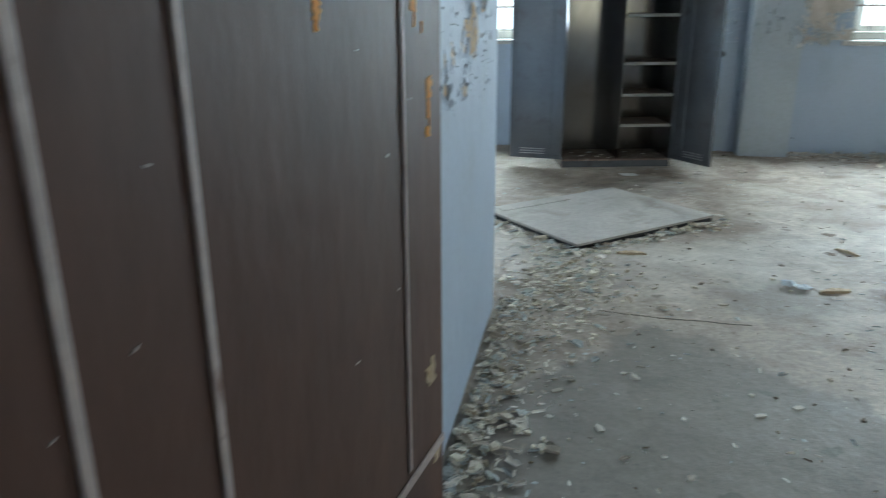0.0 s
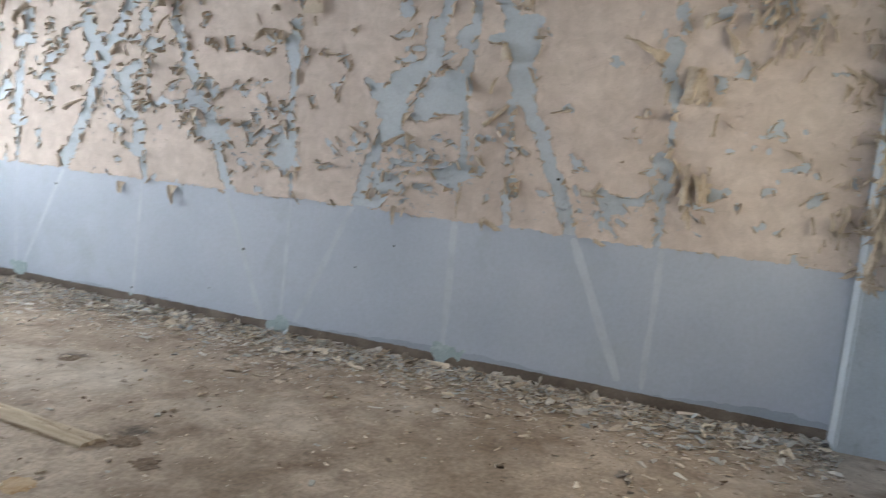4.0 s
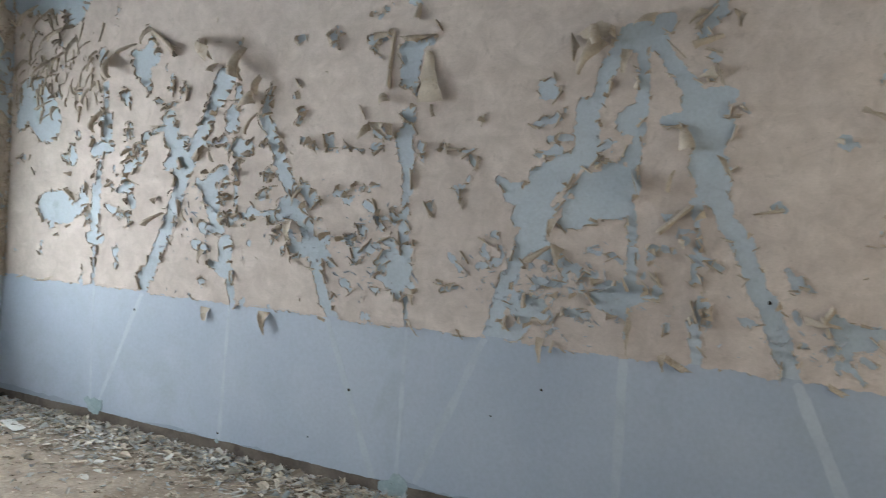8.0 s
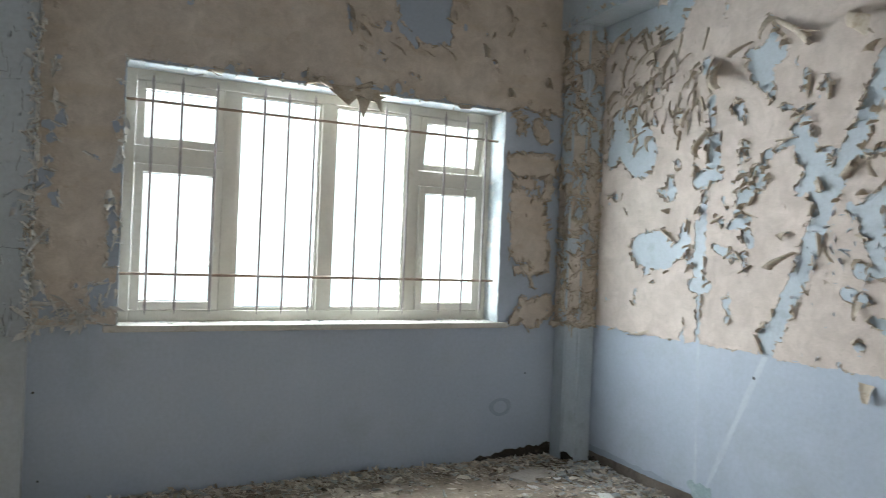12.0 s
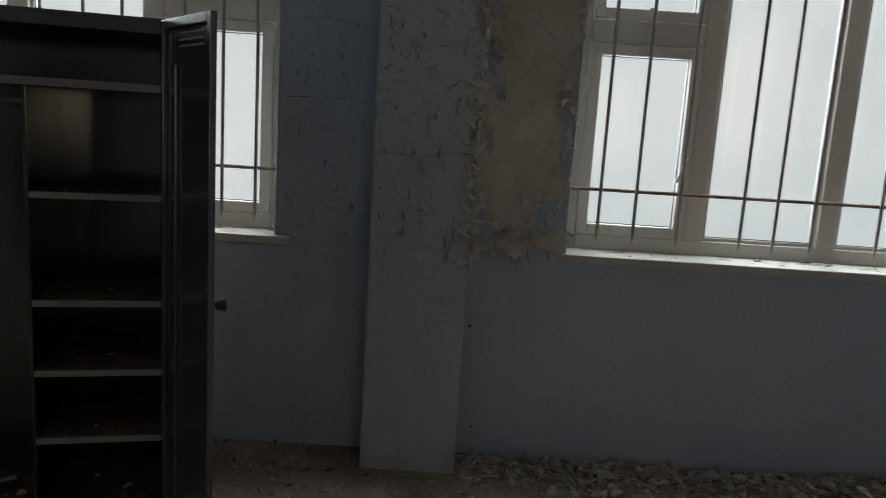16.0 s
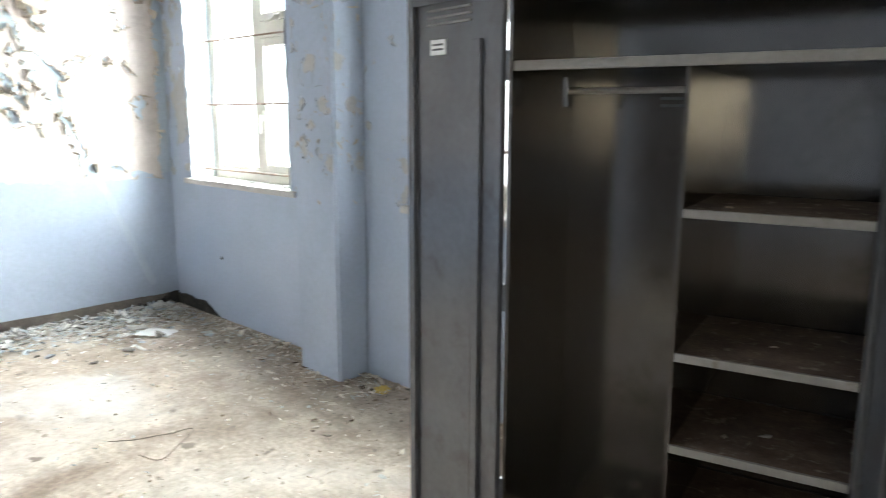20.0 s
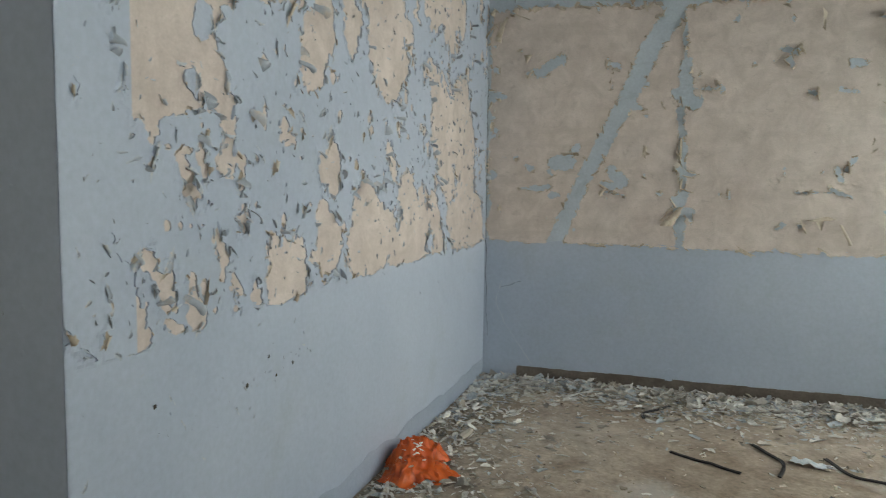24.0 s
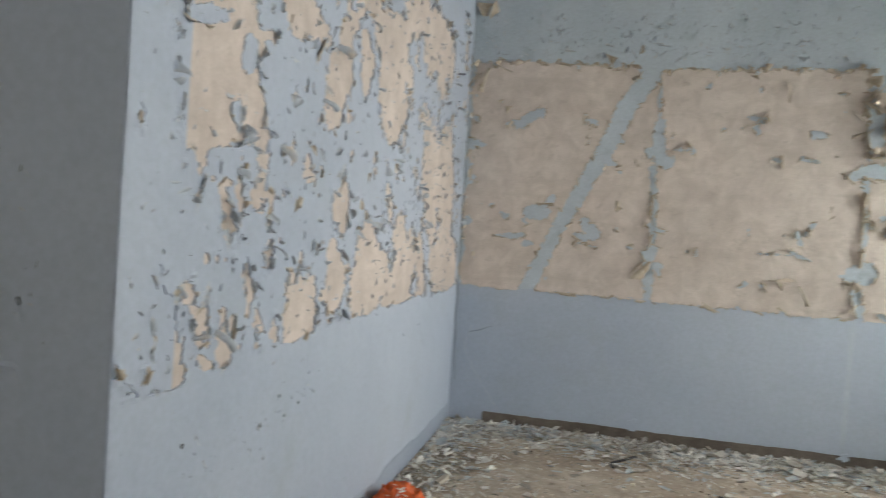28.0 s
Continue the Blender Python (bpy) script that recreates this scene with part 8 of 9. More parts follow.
# ---- the steel locker ----
LOCKER = pose(-5.495, -1.0, 0, 0, 0, 13.5)
LW, LD, LH = 0.92, 0.46, 1.83
locker = thing("steel_locker", "dark grey steel locker with both doors open and dirty shelves", "locker", at=LOCKER)
t = 0.012
bm = bmesh.new()
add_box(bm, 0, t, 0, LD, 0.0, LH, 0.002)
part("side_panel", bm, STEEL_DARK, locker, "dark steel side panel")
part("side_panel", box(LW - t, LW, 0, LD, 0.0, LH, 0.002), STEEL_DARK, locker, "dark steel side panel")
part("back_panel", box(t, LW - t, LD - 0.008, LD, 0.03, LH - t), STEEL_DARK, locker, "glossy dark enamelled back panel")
part("top_panel", box(t, LW - t, 0, LD, LH - t, LH, 0.002), STEEL, locker)
part("bottom_panel", box(t, LW - t, 0.002, LD - 0.008, 0.055, 0.07, 0.002), DIRT, locker, "rust-brown locker bottom covered in dirt")
part("plinth", box(t, LW - t, 0.004, 0.016, 0.0, 0.055, 0.002), STEEL, locker)
part("front_frame", box(t, LW - t, 0.0, 0.02, LH - 0.05, LH - t, 0.002), STEEL, locker)
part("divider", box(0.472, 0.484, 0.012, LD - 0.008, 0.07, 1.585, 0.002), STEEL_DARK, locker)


def shelf(x0, x1, z, name, lip=0.022):
    bm = bmesh.new()
    add_box(bm, x0, x1, 0.022, LD - 0.016, z - 0.006, z, 0.001)
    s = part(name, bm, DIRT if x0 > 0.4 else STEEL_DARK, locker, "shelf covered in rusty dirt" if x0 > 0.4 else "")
    part("shelf_edge", box(x0, x1, 0.010, 0.022, z - lip, z + 0.001, 0.003), EDGE, s, "pale folded shelf edge")
    return s


shelf(t, LW - t, 1.612, "top_shelf", 0.026)
for z in (1.237, 0.861, 0.608, 0.358):
    shelf(0.484, LW - t, z, "shelf")
bm = bmesh.new()
add_tube(bm, (0.10, 0.20, 1.535), (0.472, 0.20, 1.535), 0.009, 12)
part("hanging_rail", bm, EDGE, locker, "thin steel hanging rail")
part("rail_bracket", box(0.085, 0.10, 0.185, 0.215, 1.49, 1.575, 0.003), STEEL, locker)
bm = bmesh.new()
for k in range(3):
    add_box(bm, 0.30, 0.47, LD - 0.016, LD - 0.008, 1.49 + 0.022 * k, 1.50 + 0.022 * k, 0.002)
part("vent_slot", bm, STEEL, locker)


def locker_door(hinge, angle, flip, knob):
    """The leaf runs along its own x from the hinge; its inner side faces -y for the one and +y for the other leaf."""
    w, z0, z1, d = 0.448, 0.075, LH - 0.008, 0.02
    m = Matrix.Translation((hinge, -0.002, 0)) @ Matrix.Rotation(radians(angle), 4, "Z")
    s = 1 if flip else -1
    door = part("door", box(0.004, w, min(0, s * 0.004), max(0, s * 0.004), z0, z1, 0.001), STEEL, locker)
    door.matrix_basis = m
    for x0, x1, a, b in ((0.004, 0.03, z0, z1), (w - 0.03, w, z0, z1)):
        part("flange", box(x0, x1, min(s * 0.004, s * d), max(s * 0.004, s * d), a, b, 0.003), STEEL, door)
    for a, b in ((z0, z0 + 0.03), (z1 - 0.03, z1)):
        part("flange", box(0.03, w - 0.03, min(s * 0.004, s * d), max(s * 0.004, s * d), a, b, 0.003), STEEL, door)
    part("stiffener", box(0.10, 0.135, min(s * 0.004, s * 0.016), max(s * 0.004, s * 0.016), 0.16, 1.68, 0.004), STEEL, door)
    for k in range(3):
        for zc in (1.735, 0.115):
            part("louvre", box(0.15, 0.36, min(s * 0.004, s * 0.009), max(s * 0.004, s * 0.009), zc - 0.004 + 0.02 * k, zc + 0.003 + 0.02 * k, 0.002), EDGE, door, "pressed louvre slot")
    for zc in (0.35, 0.95, 1.6):
        bm = bmesh.new()
        add_tube(bm, (0, 0, zc - 0.04), (0, 0, zc + 0.04), 0.006, 8)
        part("hinge", bm, STEEL, door)
    if knob:
        bm = bmesh.new()
        n = Vector((0, -s, 0))
        add_tube(bm, (w - 0.035, 0, 0.945), (w - 0.035, -s * 0.02, 0.945), 0.008, 10)
        bmesh.ops.create_cone(bm, cap_ends=True, segments=14, radius1=0.014, radius2=0.022, depth=0.026,
                              matrix=Matrix.Translation((w - 0.035, -s * 0.032, 0.945)) @ Matrix.Rotation(radians(90 * s), 4, "X"))
        part("knob", bm, BLACK, door, "round black plastic knob")
        part("lock_plate", box(w - 0.06, w - 0.012, min(s * 0.004, s * 0.012), max(s * 0.004, s * 0.012), 0.92, 0.97, 0.002), BLACK, door)
    else:
        part("paper_label", box(0.27, 0.345, min(s * 0.004, s * 0.006), max(s * 0.004, s * 0.006), 1.645, 1.69), PAPER, door, "small faded paper label")
        for k in range(2):
            part("label_line", box(0.28, 0.335, min(s * 0.006, s * 0.0065), max(s * 0.006, s * 0.0065), 1.658 + 0.014 * k, 1.664 + 0.014 * k), STEEL, door)
    return door


locker_door(0.0, 158.5, True, False)
locker_door(LW, -51.0 - 13.5, False, True)

# ---- the brown door, standing open against the entrance wall ----
LEAF = 0.963
door = thing("entrance_door", "dark brown painted wooden door standing open, chipped to orange undercoat", "door", at=pose(-5.60, -7.48, 0, 0, 0, 80.4))
part("leaf", box(0.0, LEAF, 0.0, 0.04, 0.012, 2.04, 0.004), BROWN, door, "scuffed dark brown door leaf")
for s, lo, w in ((0.095, 0.87, 0.0026), (0.366, 0.02, 0.0036), (0.46, 0.02, 0.0038), (0.62, 0.02, 0.0036), (0.78, 0.02, 0.0036)):
    bm = bmesh.new()
    add_box(bm, LEAF - s - w, LEAF - s + w, -0.0022, 0.0, lo, 2.0, 0.0008)
    part("bead", bm, BEAD, door, "pale vertical bead")
chip_rng = random.Random(41)


def paint_chip(s, z, w, h, lean, mat):
    """A ragged hollow edge of broken paint: splintered ends, sides that run with the grain."""
    bm = bmesh.new()
    side = [k / 7 for k in range(8)]
    left = [(-w * chip_rng.uniform(0.45, 1.1) + lean * (f - 0.5) * h, h * (2 * f - 1) + h * 0.12 * chip_rng.uniform(-1, 1)) for f in side]
    right = [(w * chip_rng.uniform(0.45, 1.1) + lean * (f - 0.5) * h, h * (2 * f - 1) + h * 0.12 * chip_rng.uniform(-1, 1)) for f in side]
    ring = [bm.verts.new((LEAF - s + a, -0.0006, z + b)) for a, b in left + right[::-1]]
    bm.faces.new(ring)
    geom = bmesh.ops.extrude_face_region(bm, geom=bm.faces[:])["geom"]
    for v in geom:
        if isinstance(v, bmesh.types.BMVert):
            v.co.y += 0.0006
    bmesh.ops.recalc_face_normals(bm, faces=bm.faces)
    part("paint_chip", bm, mat, door, "chip in the paint down to the wood")


for row in ((0.034, 1.238, 0.0075, 0.009), (0.0355, 1.222, 0.0042, 0.012), (0.037, 1.198, 0.0065, 0.005), (0.0335, 1.207, 0.0012, 0.008), (0.229, 1.308, 0.006, 0.008), (0.231, 1.297, 0.003, 0.005), (0.068, 1.312, 0.006, 0.009), (0.066, 1.297, 0.0018, 0.006), (0.05, 1.29, 0.0012, 0.005)):
    paint_chip(*row, 0.15, ORANGE_W)
for row in ((0.036, 0.948, 0.013, 0.011, -0.7), (0.030, 0.957, 0.006, 0.009, -0.4), (0.02, 0.845, 0.010, 0.008, 0.6)):
    paint_chip(*row, RAW)
for k in range(12):
    paint_chip(chip_rng.uniform(0.02, 0.6), chip_rng.uniform(0.8, 1.35), chip_rng.uniform(0.0008, 0.004), chip_rng.uniform(0.0004, 0.0011), chip_rng.uniform(-3, 3), BEAD)
part("split", box(LEAF - 0.15, LEAF - 0.005, -0.003, 0.0, 0.852, 0.862, 0.0015, Matrix.Translation((0, 0, 0.0))), BEAD, door, "pale split across the foot of the top panel")
for z in (0.3, 1.1, 1.8):
    bm = bmesh.new()
    add_tube(bm, (0, -0.006, z - 0.05), (0, -0.006, z + 0.05), 0.008, 10)
    part("hinge", bm, BEAD, door)
fr = structure(new("door_1"), "brown painted door frame round the entrance")
part("door_jamb", box(-5.622, -5.585, -7.60, -7.485, 0, 2.08, 0.003), BROWN, fr)
part("door_jamb", box(-4.665, -4.628, -7.60, -7.485, 0, 2.08, 0.003), BROWN, fr)
part("door_head", box(-5.585, -4.665, -7.60, -7.487, 2.045, 2.082, 0.003), BROWN, fr)


# ---- things on the floor ----
def slab_things():
    board = thing("floor_board", "dusty grey board lying on the floor with a black underside edge", "board", at=pose(-5.205, -2.53, 0, 0, 0, 42.5))
    part("top", box(-0.565, 0.565, -0.45, 0.45, 0.026, 0.042, 0.003), BOARD, board, "dusty grey top with a pale worn film")
    bm = bmesh.new()
    add_box(bm, -0.56, 0.56, -0.445, 0.445, 0.0, 0.026, 0.002)
    part("backing", bm, BLACK, board, "black underside")
    part("torn_strip", box(-0.50, 0.05, 0.33, 0.445, 0.043, 0.047, 0.001), BOARD, board)


slab_things()
plank = thing("wooden_plank", "long weathered pine plank lying on the floor", "plank", at=pose(-2.15, -3.29, 0, 0, 0, -6.0))
verts, faces = [], []
for j in range(61):
    for z in (0.002, 0.021):
        for i in range(7):
            x, y = (i / 6 - 0.5) * 0.124, (j / 60 - 0.5) * 2.12
            x += 0.005 * noise.noise((y * 7, 0 if i < 3 else 9, 0)) * abs(i - 3) / 3
            if j == 60 or j == 0:
                y += (0.07 if j == 0 else 0.02) * noise.noise((i * 1.7, z * 40, 5))
            top = z > 0.01
            verts.append((x, y, z + (0.0022 * noise.noise((x * 60, y * 5, 1)) - 0.004 * (i in (0, 6)) if top else 0)))
for j in range(60):
    n = 14 * j
    for i in range(6):
        faces += [(n + 7 + i, n + 8 + i, n + 22 + i, n + 21 + i), (n + i + 1, n + i, n + 14 + i, n + 15 + i)]
    faces += [(n, n + 7, n + 21, n + 14), (n + 13, n + 6, n + 20, n + 27)]
for n in (0, 840):
    faces += [(n + i, n + i + 1, n + i + 8, n + i + 7) for i in range(6)]
from_data("board", verts, faces, PLANK, plank)
for y in (-0.9, -0.2, 0.6):
    bm = bmesh.new()
    add_tube(bm, (0.02, y, 0.024), (0.02, y, 0.03), 0.004, 6)
    part("nail_head", bm, RUST, plank)


def ribbon(name, points, width, height, material, label, category, group=""):
    """A flat bent strip that lies on the floor along the points."""
    verts, faces = [], []
    pts = [Vector((*p, 0)) for p in points]
    fine = []
    for a, b in zip(pts, pts[1:]):
        for k in range(5):
            fine.append(a.lerp(b, k / 5))
    fine.append(pts[-1])
    for _ in range(3):
        fine = [fine[0]] + [(p + 2 * q + r) / 4 for p, q, r in zip(fine, fine[1:], fine[2:])] + [fine[-1]]
    for k, p in enumerate(fine):
        d = (fine[min(k + 1, len(fine) - 1)] - fine[max(k - 1, 0)]).normalized()
        n = Vector((-d.y, d.x, 0))
        lift = 0.004 + 0.012 * abs(noise.noise((p.x * 6, p.y * 6, 1)))
        for s, z in ((-1, 0), (1, 0), (1, height), (0.25, height * 0.6), (-0.25, height * 0.6), (-1, height)):
            verts.append(p + n * (s * width / 2) + Vector((0, 0, z + lift - 0.003)))
    for k in range(len(fine) - 1):
        for j in range(6):
            a, b = 6 * k + j, 6 * k + (j + 1) % 6
            faces.append((a, b, b + 6, a + 6))
    faces += [tuple(range(5, -1, -1)), tuple(range(len(verts) - 6, len(verts)))]
    return tagged(from_data(name, verts, faces, material), label, category, group)


for pts in (((-8.38, -2.74), (-8.19, -2.40)), ((-8.66, -2.31), (-8.50, -2.22), (-8.38, -2.17), (-8.20, -2.22)), ((-8.55, -1.96), (-8.35, -1.89), (-8.30, -1.80), (-8.26, -1.64)),
            ((-7.77, -2.36), (-7.79, -2.22), (-7.83, -2.10), (-8.03, -2.01)), ((-8.93, -2.90), (-9.02, -2.92), (-9.10, -2.86), (-9.25, -2.75))):
    ribbon("rubber_strip", pts, 0.017, 0.009, BLACK, "bent black rubber strip lying on the concrete", "rubber strip", "rubber strips on the floor")
for pts in (((-7.45, -1.42), (-7.34, -1.25), (-7.32, -1.05), (-7.2, -1.2), (-7.08, -1.34), (-7.22, -1.38)), ((-6.95, -2.35), (-7.12, -2.12), (-7.24, -2.04), (-7.12, -1.96), (-7.05, -1.83), (-6.98, -2.0))):
    ribbon("wire_loop", pts, 0.0035, 0.003, WIRE, "thin rusty wire bent in a loop on the floor", "wire", "wires on the floor")


def sheet_of_paper(x, y, rot, sx, sy, mat, name, label, category, crumple=0.25):
    bm = bmesh.new()
    bmesh.ops.create_grid(bm, x_segments=16, y_segments=12, size=0.5)
    for vv in bm.verts:
        rag = 1 + crumple * 0.5 * noise.noise((vv.co.x * 5 + x, vv.co.y * 5 + y, 9))
        vv.co.x, vv.co.y = vv.co.x * sx * rag, vv.co.y * sy * rag
        vv.co.z = 0.006 + 0.012 * abs(noise.noise((vv.co.x * 6 + x, vv.co.y * 6 + y, 2))) + crumple * 0.035 * abs(noise.noise((vv.co.x * 22 + x, vv.co.y * 22 + y, 4)))
    ext = bmesh.ops.extrude_face_region(bm, geom=bm.faces[:])
    for g in ext["geom"]:
        if isinstance(g, bmesh.types.BMVert):
            g.co.z += 0.002
    bmesh.ops.recalc_face_normals(bm, faces=bm.faces)
    bmesh.ops.transform(bm, matrix=pose(x, y, 0, 0, 0, rot), verts=bm.verts)
    return tagged(part(name, bm, mat), label, category)


sheet_of_paper(-8.92, -0.51, 35, 0.24, 0.16, PAPER, "paper_sheet", "white sheet of paper lying among the flakes", "paper")
sheet_of_paper(-0.48, -0.42, 20, 0.34, 0.2, BOARD, "plaster_sheet", "flat broken sheet of plaster in the corner", "plaster")
sheet_of_paper(-0.32, -1.05, 70, 0.3, 0.09, PAPER, "plaster_sheet", "white strip of plaster lying on the crumbs", "plaster")
sheet_of_paper(-4.27, -3.63, -25, 0.12, 0.055, FOIL, "crumpled_wrapper", "crumpled blue and white wrapper on the floor", "wrapper", 1.0)
sheet_of_paper(-3.87, -3.91, 10, 0.10, 0.05, FOIL, "crumpled_wrapper", "crumpled white wrapper beside a splinter", "wrapper", 1.0)
sheet_of_paper(-8.43, -2.05, 70, 0.18, 0.07, FOIL, "crumpled_wrapper", "torn blue and white wrapper by the rubber strips", "wrapper", 1.0)
sheet_of_paper(-4.95, -1.22, 20, 0.13, 0.09, PAPER, "plaster_sheet", "piece of white plaster before the locker", "plaster")


def splinter(x, y, rot, length, width, label):
    bm = bmesh.new()
    add_box(bm, -length / 2, length / 2, -width / 2, width / 2, 0.002, 0.018)
    bmesh.ops.subdivide_edges(bm, edges=[e for e in bm.edges if abs(e.verts[0].co.x - e.verts[1].co.x) > 0.01], cuts=7)
    for vv in bm.verts:
        h = abs(vv.co.x) / (length / 2)
        vv.co.y = vv.co.y * (1 - 0.55 * h * h) + 0.010 * noise.noise((vv.co.x * 30 + x * 9, vv.co.y * 60, 1))
        vv.co.z = max(0.001, vv.co.z * (1 - 0.35 * h) + 0.006 * noise.noise((vv.co.x * 40 + y * 7, vv.co.y * 50, 5)))
        vv.co.x += 0.02 * noise.noise((vv.co.y * 90 + x, vv.co.z * 90, 3)) * h
    bmesh.ops.transform(bm, matrix=pose(x, y, 0, 0, 0, rot), verts=bm.verts)
    return tagged(part("wood_splinter", bm, RAW), label, "wood", "wood splinters on the floor")


splinter(-4.10, -3.66, 18, 0.15, 0.035, "short pale wood splinter beside a wrapper")
splinter(-3.70, -3.90, 12, 0.18, 0.04, "pale wood splinter on dark dirt")
splinter(-3.86, -3.02, -55, 0.14, 0.015, "thin brown wood splinter on the concrete")
splinter(-5.02, -3.24, 5, 0.15, 0.03, "pale wood splinter beside the board")


def lump(name, x, y, r, flat, mat, label, category, group="", seed=1.0):
    bm = bmesh.new()
    bmesh.ops.create_icosphere(bm, subdivisions=3, radius=1)
    for vv in bm.verts:
        k = 1 + 0.75 * noise.fractal(vv.co * 2.3 + Vector((seed, 0, 0)), 0.6, 2.0, 4)
        vv.co = Vector((vv.co.x * r * k, vv.co.y * r * k, max(-0.02, vv.co.z) * r * flat * k))
    bmesh.ops.transform(bm, matrix=Matrix.Translation((x, y, 0.001)), verts=bm.verts)
    return tagged(part(name, bm, mat), label, category, group)


for k, (x, y, r) in enumerate(((-3.85, -2.67, 0.035), (-3.25, -1.94, 0.07), (-1.35, -3.33, 0.06), (-3.80, -3.72, 0.09), (-2.16, -4.44, 0.07), (-3.5, -4.2, 0.03), (-3.0, -4.0, 0.028), (-3.95, -3.05, 0.03), (-2.9, -3.3, 0.03), (-2.30, -4.66, 0.06), (-2.72, -3.78, 0.03), (-3.6, -4.19, 0.035))):
    lump("dirt_clod", x, y, 0.85 * r, 0.07, CLOD, "small brown clod of dirt on the concrete", "dirt", "dirt clods on the floor", 1.3 * k)
lump("floor_chip", -2.69, -4.40, 0.06, 0.03, OCHRE, "shallow chipped patch of ochre screed", "screed", "", 3.0)
lump("plastic_bit", -2.59, -2.64, 0.028, 0.5, BLUE_BIT, "small dark blue plastic bit on the floor", "plastic", "", 9.0)
lump("yellow_scrap", -7.05, -0.13, 0.038, 0.5, YELLOW, "yellow scrap lying at the foot of the pier", "scrap", "", 4.0)

tarp = thing("orange_plastic_heap", "crumpled bright orange plastic sheet heaped against the wall", "plastic sheet", at=pose(-7.70, -3.95, 0, 0, 0, 20))
for k, (x, y, z, sx, sy, sz, turn) in enumerate(((0, 0, 0.0, 0.38, 0.28, 0.10, 10), (-0.07, 0.03, 0.01, 0.26, 0.24, 0.14, 70), (0.09, -0.03, 0.0, 0.28, 0.20, 0.09, -35), (-0.02, -0.04, 0.04, 0.19, 0.18, 0.11, 120), (0.02, 0.06, 0.0, 0.32, 0.17, 0.07, 40))):
    verts, faces, cells = [], [], 34
    for i in range(cells + 1):
        for j in range(cells + 1):
            a, b = 2 * i / cells - 1, 2 * j / cells - 1
            q = Vector((2.2 * a + 7 * k, 2.2 * b, 0.5 * k))
            fold = 1 - 2.4 * abs(noise.noise(q)) + 0.6 * (1 - 2.4 * abs(noise.noise(q * 2.3))) + 0.3 * (1 - 2.4 * abs(noise.noise(q * 5.1)))
            dome = max(0.0, 1 - (a * a + b * b) * (0.75 + 0.3 * noise.noise(q * 1.4)))
            px, py = 0.5 * sx * (a + 0.16 * noise.noise(q * 1.9 + Vector((5, 0, 0)))), 0.5 * sy * (b + 0.16 * noise.noise(q * 1.9 + Vector((0, 5, 0))))
            co = Matrix.Rotation(radians(turn), 3, "Z") @ Vector((px, py, 0))
            verts.append((x + co.x, y + co.y, max(0.003, z * dome + sz * dome * (0.75 + 0.16 * fold) + 0.006 * fold)))
    for i in range(cells):
        for j in range(cells):
            n = i * (cells + 1) + j
            faces.append((n, n + cells + 1, n + cells + 2, n + 1))
    from_data("fold", verts, faces, TARP, tarp, "", True)
for k in range(16):
    a, r = rng.uniform(0, math.tau), rng.uniform(0.02, 0.16)
    put = pose(r * math.cos(a), 0.7 * r * math.sin(a), 0.15 - 0.6 * r + 0.015 * rng.random(), rng.uniform(-30, 30), rng.uniform(-30, 30), rng.uniform(0, 360))
    e = rng.uniform(0.007, 0.018)
    part("fallen_flake", box(-e, e, -0.5 * e, 0.5 * e, 0, 0.003, 0.0, put), PAPER, tarp, "white paint flake caught in the folds")


# ---- crumbs and flakes ----
def flakes(name, label, count, place, sizes, material, seed, pile=0.0, flat=0.4, base=0.0):
    """place(rng) gives x, y and how deep the heap is there."""
    rng = random.Random(seed)
    verts, faces = [], []
    for _ in range(count):
        x, y, depth = place(rng)
        s = rng.uniform(*sizes) * (0.5 + rng.random() ** 2)
        aspect = rng.choice((rng.uniform(0.12, 0.35), rng.uniform(0.3, 0.8)))
        tilt = rng.gauss(0, flat * (0.25 + depth))
        m = pose(x, y, base + 0.004 + pile * depth * rng.random(), math.degrees(tilt), math.degrees(rng.gauss(0, flat * (0.25 + depth))), rng.uniform(0, 360))
        roll, bend = rng.choice((rng.uniform(0.2, 0.7), rng.uniform(0.6, 1.6))) * rng.choice((-1, 1, 1)), rng.uniform(-0.15, 0.2)
        n = len(verts)
        ring = []
        for i in range(4):
            px = (i / 3 - 0.5) * s
            w = aspect * s * (0.5 + 0.2 * rng.uniform(-1, 1)) * (1 if 0 < i < 3 else rng.uniform(0.4, 1))
            for k in (-1.0, -0.4, 0.4, 1.0):
                ang = k * roll * 1.2
                arm = w / max(0.25, abs(roll))
                ring.append(m @ Vector((px + 0.12 * s * rng.uniform(-1, 1) * (i in (0, 3)), arm * math.sin(abs(roll) * 1.2 * k) / 1.1, math.copysign(arm, roll) * (1 - math.cos(ang)) + bend * px * px / s)))
        low = min(p.z for p in ring)
        lift = max(0.0, base + 0.001 - low)
        for p in ring:
            p.z += lift
        verts += ring
        for i in range(3):
            for k in range(3):
                a = n + 4 * i + k
                faces.append((a, a + 1, a + 5, a + 4))
    return tagged(from_data(name, verts, faces, material), label, "debris", "", "stuff")


def band(along, across, width, falloff=1.6):
    """A heap along a wall: along(rng) and across(s) give the foot of the wall; denser near it."""
    def place(rng):
        a = rng.uniform(*along)
        d = min(1.9 * width, width * (0.75 + 0.5 * noise.noise((a * 1.3, 4.0, 0))) * rng.expovariate(falloff * 1.7))
        return (*across(a, d), max(0.0, 1 - 1.6 * d / width) * (0.6 + 0.4 * noise.noise((a * 2, 0, 0))))
    return place


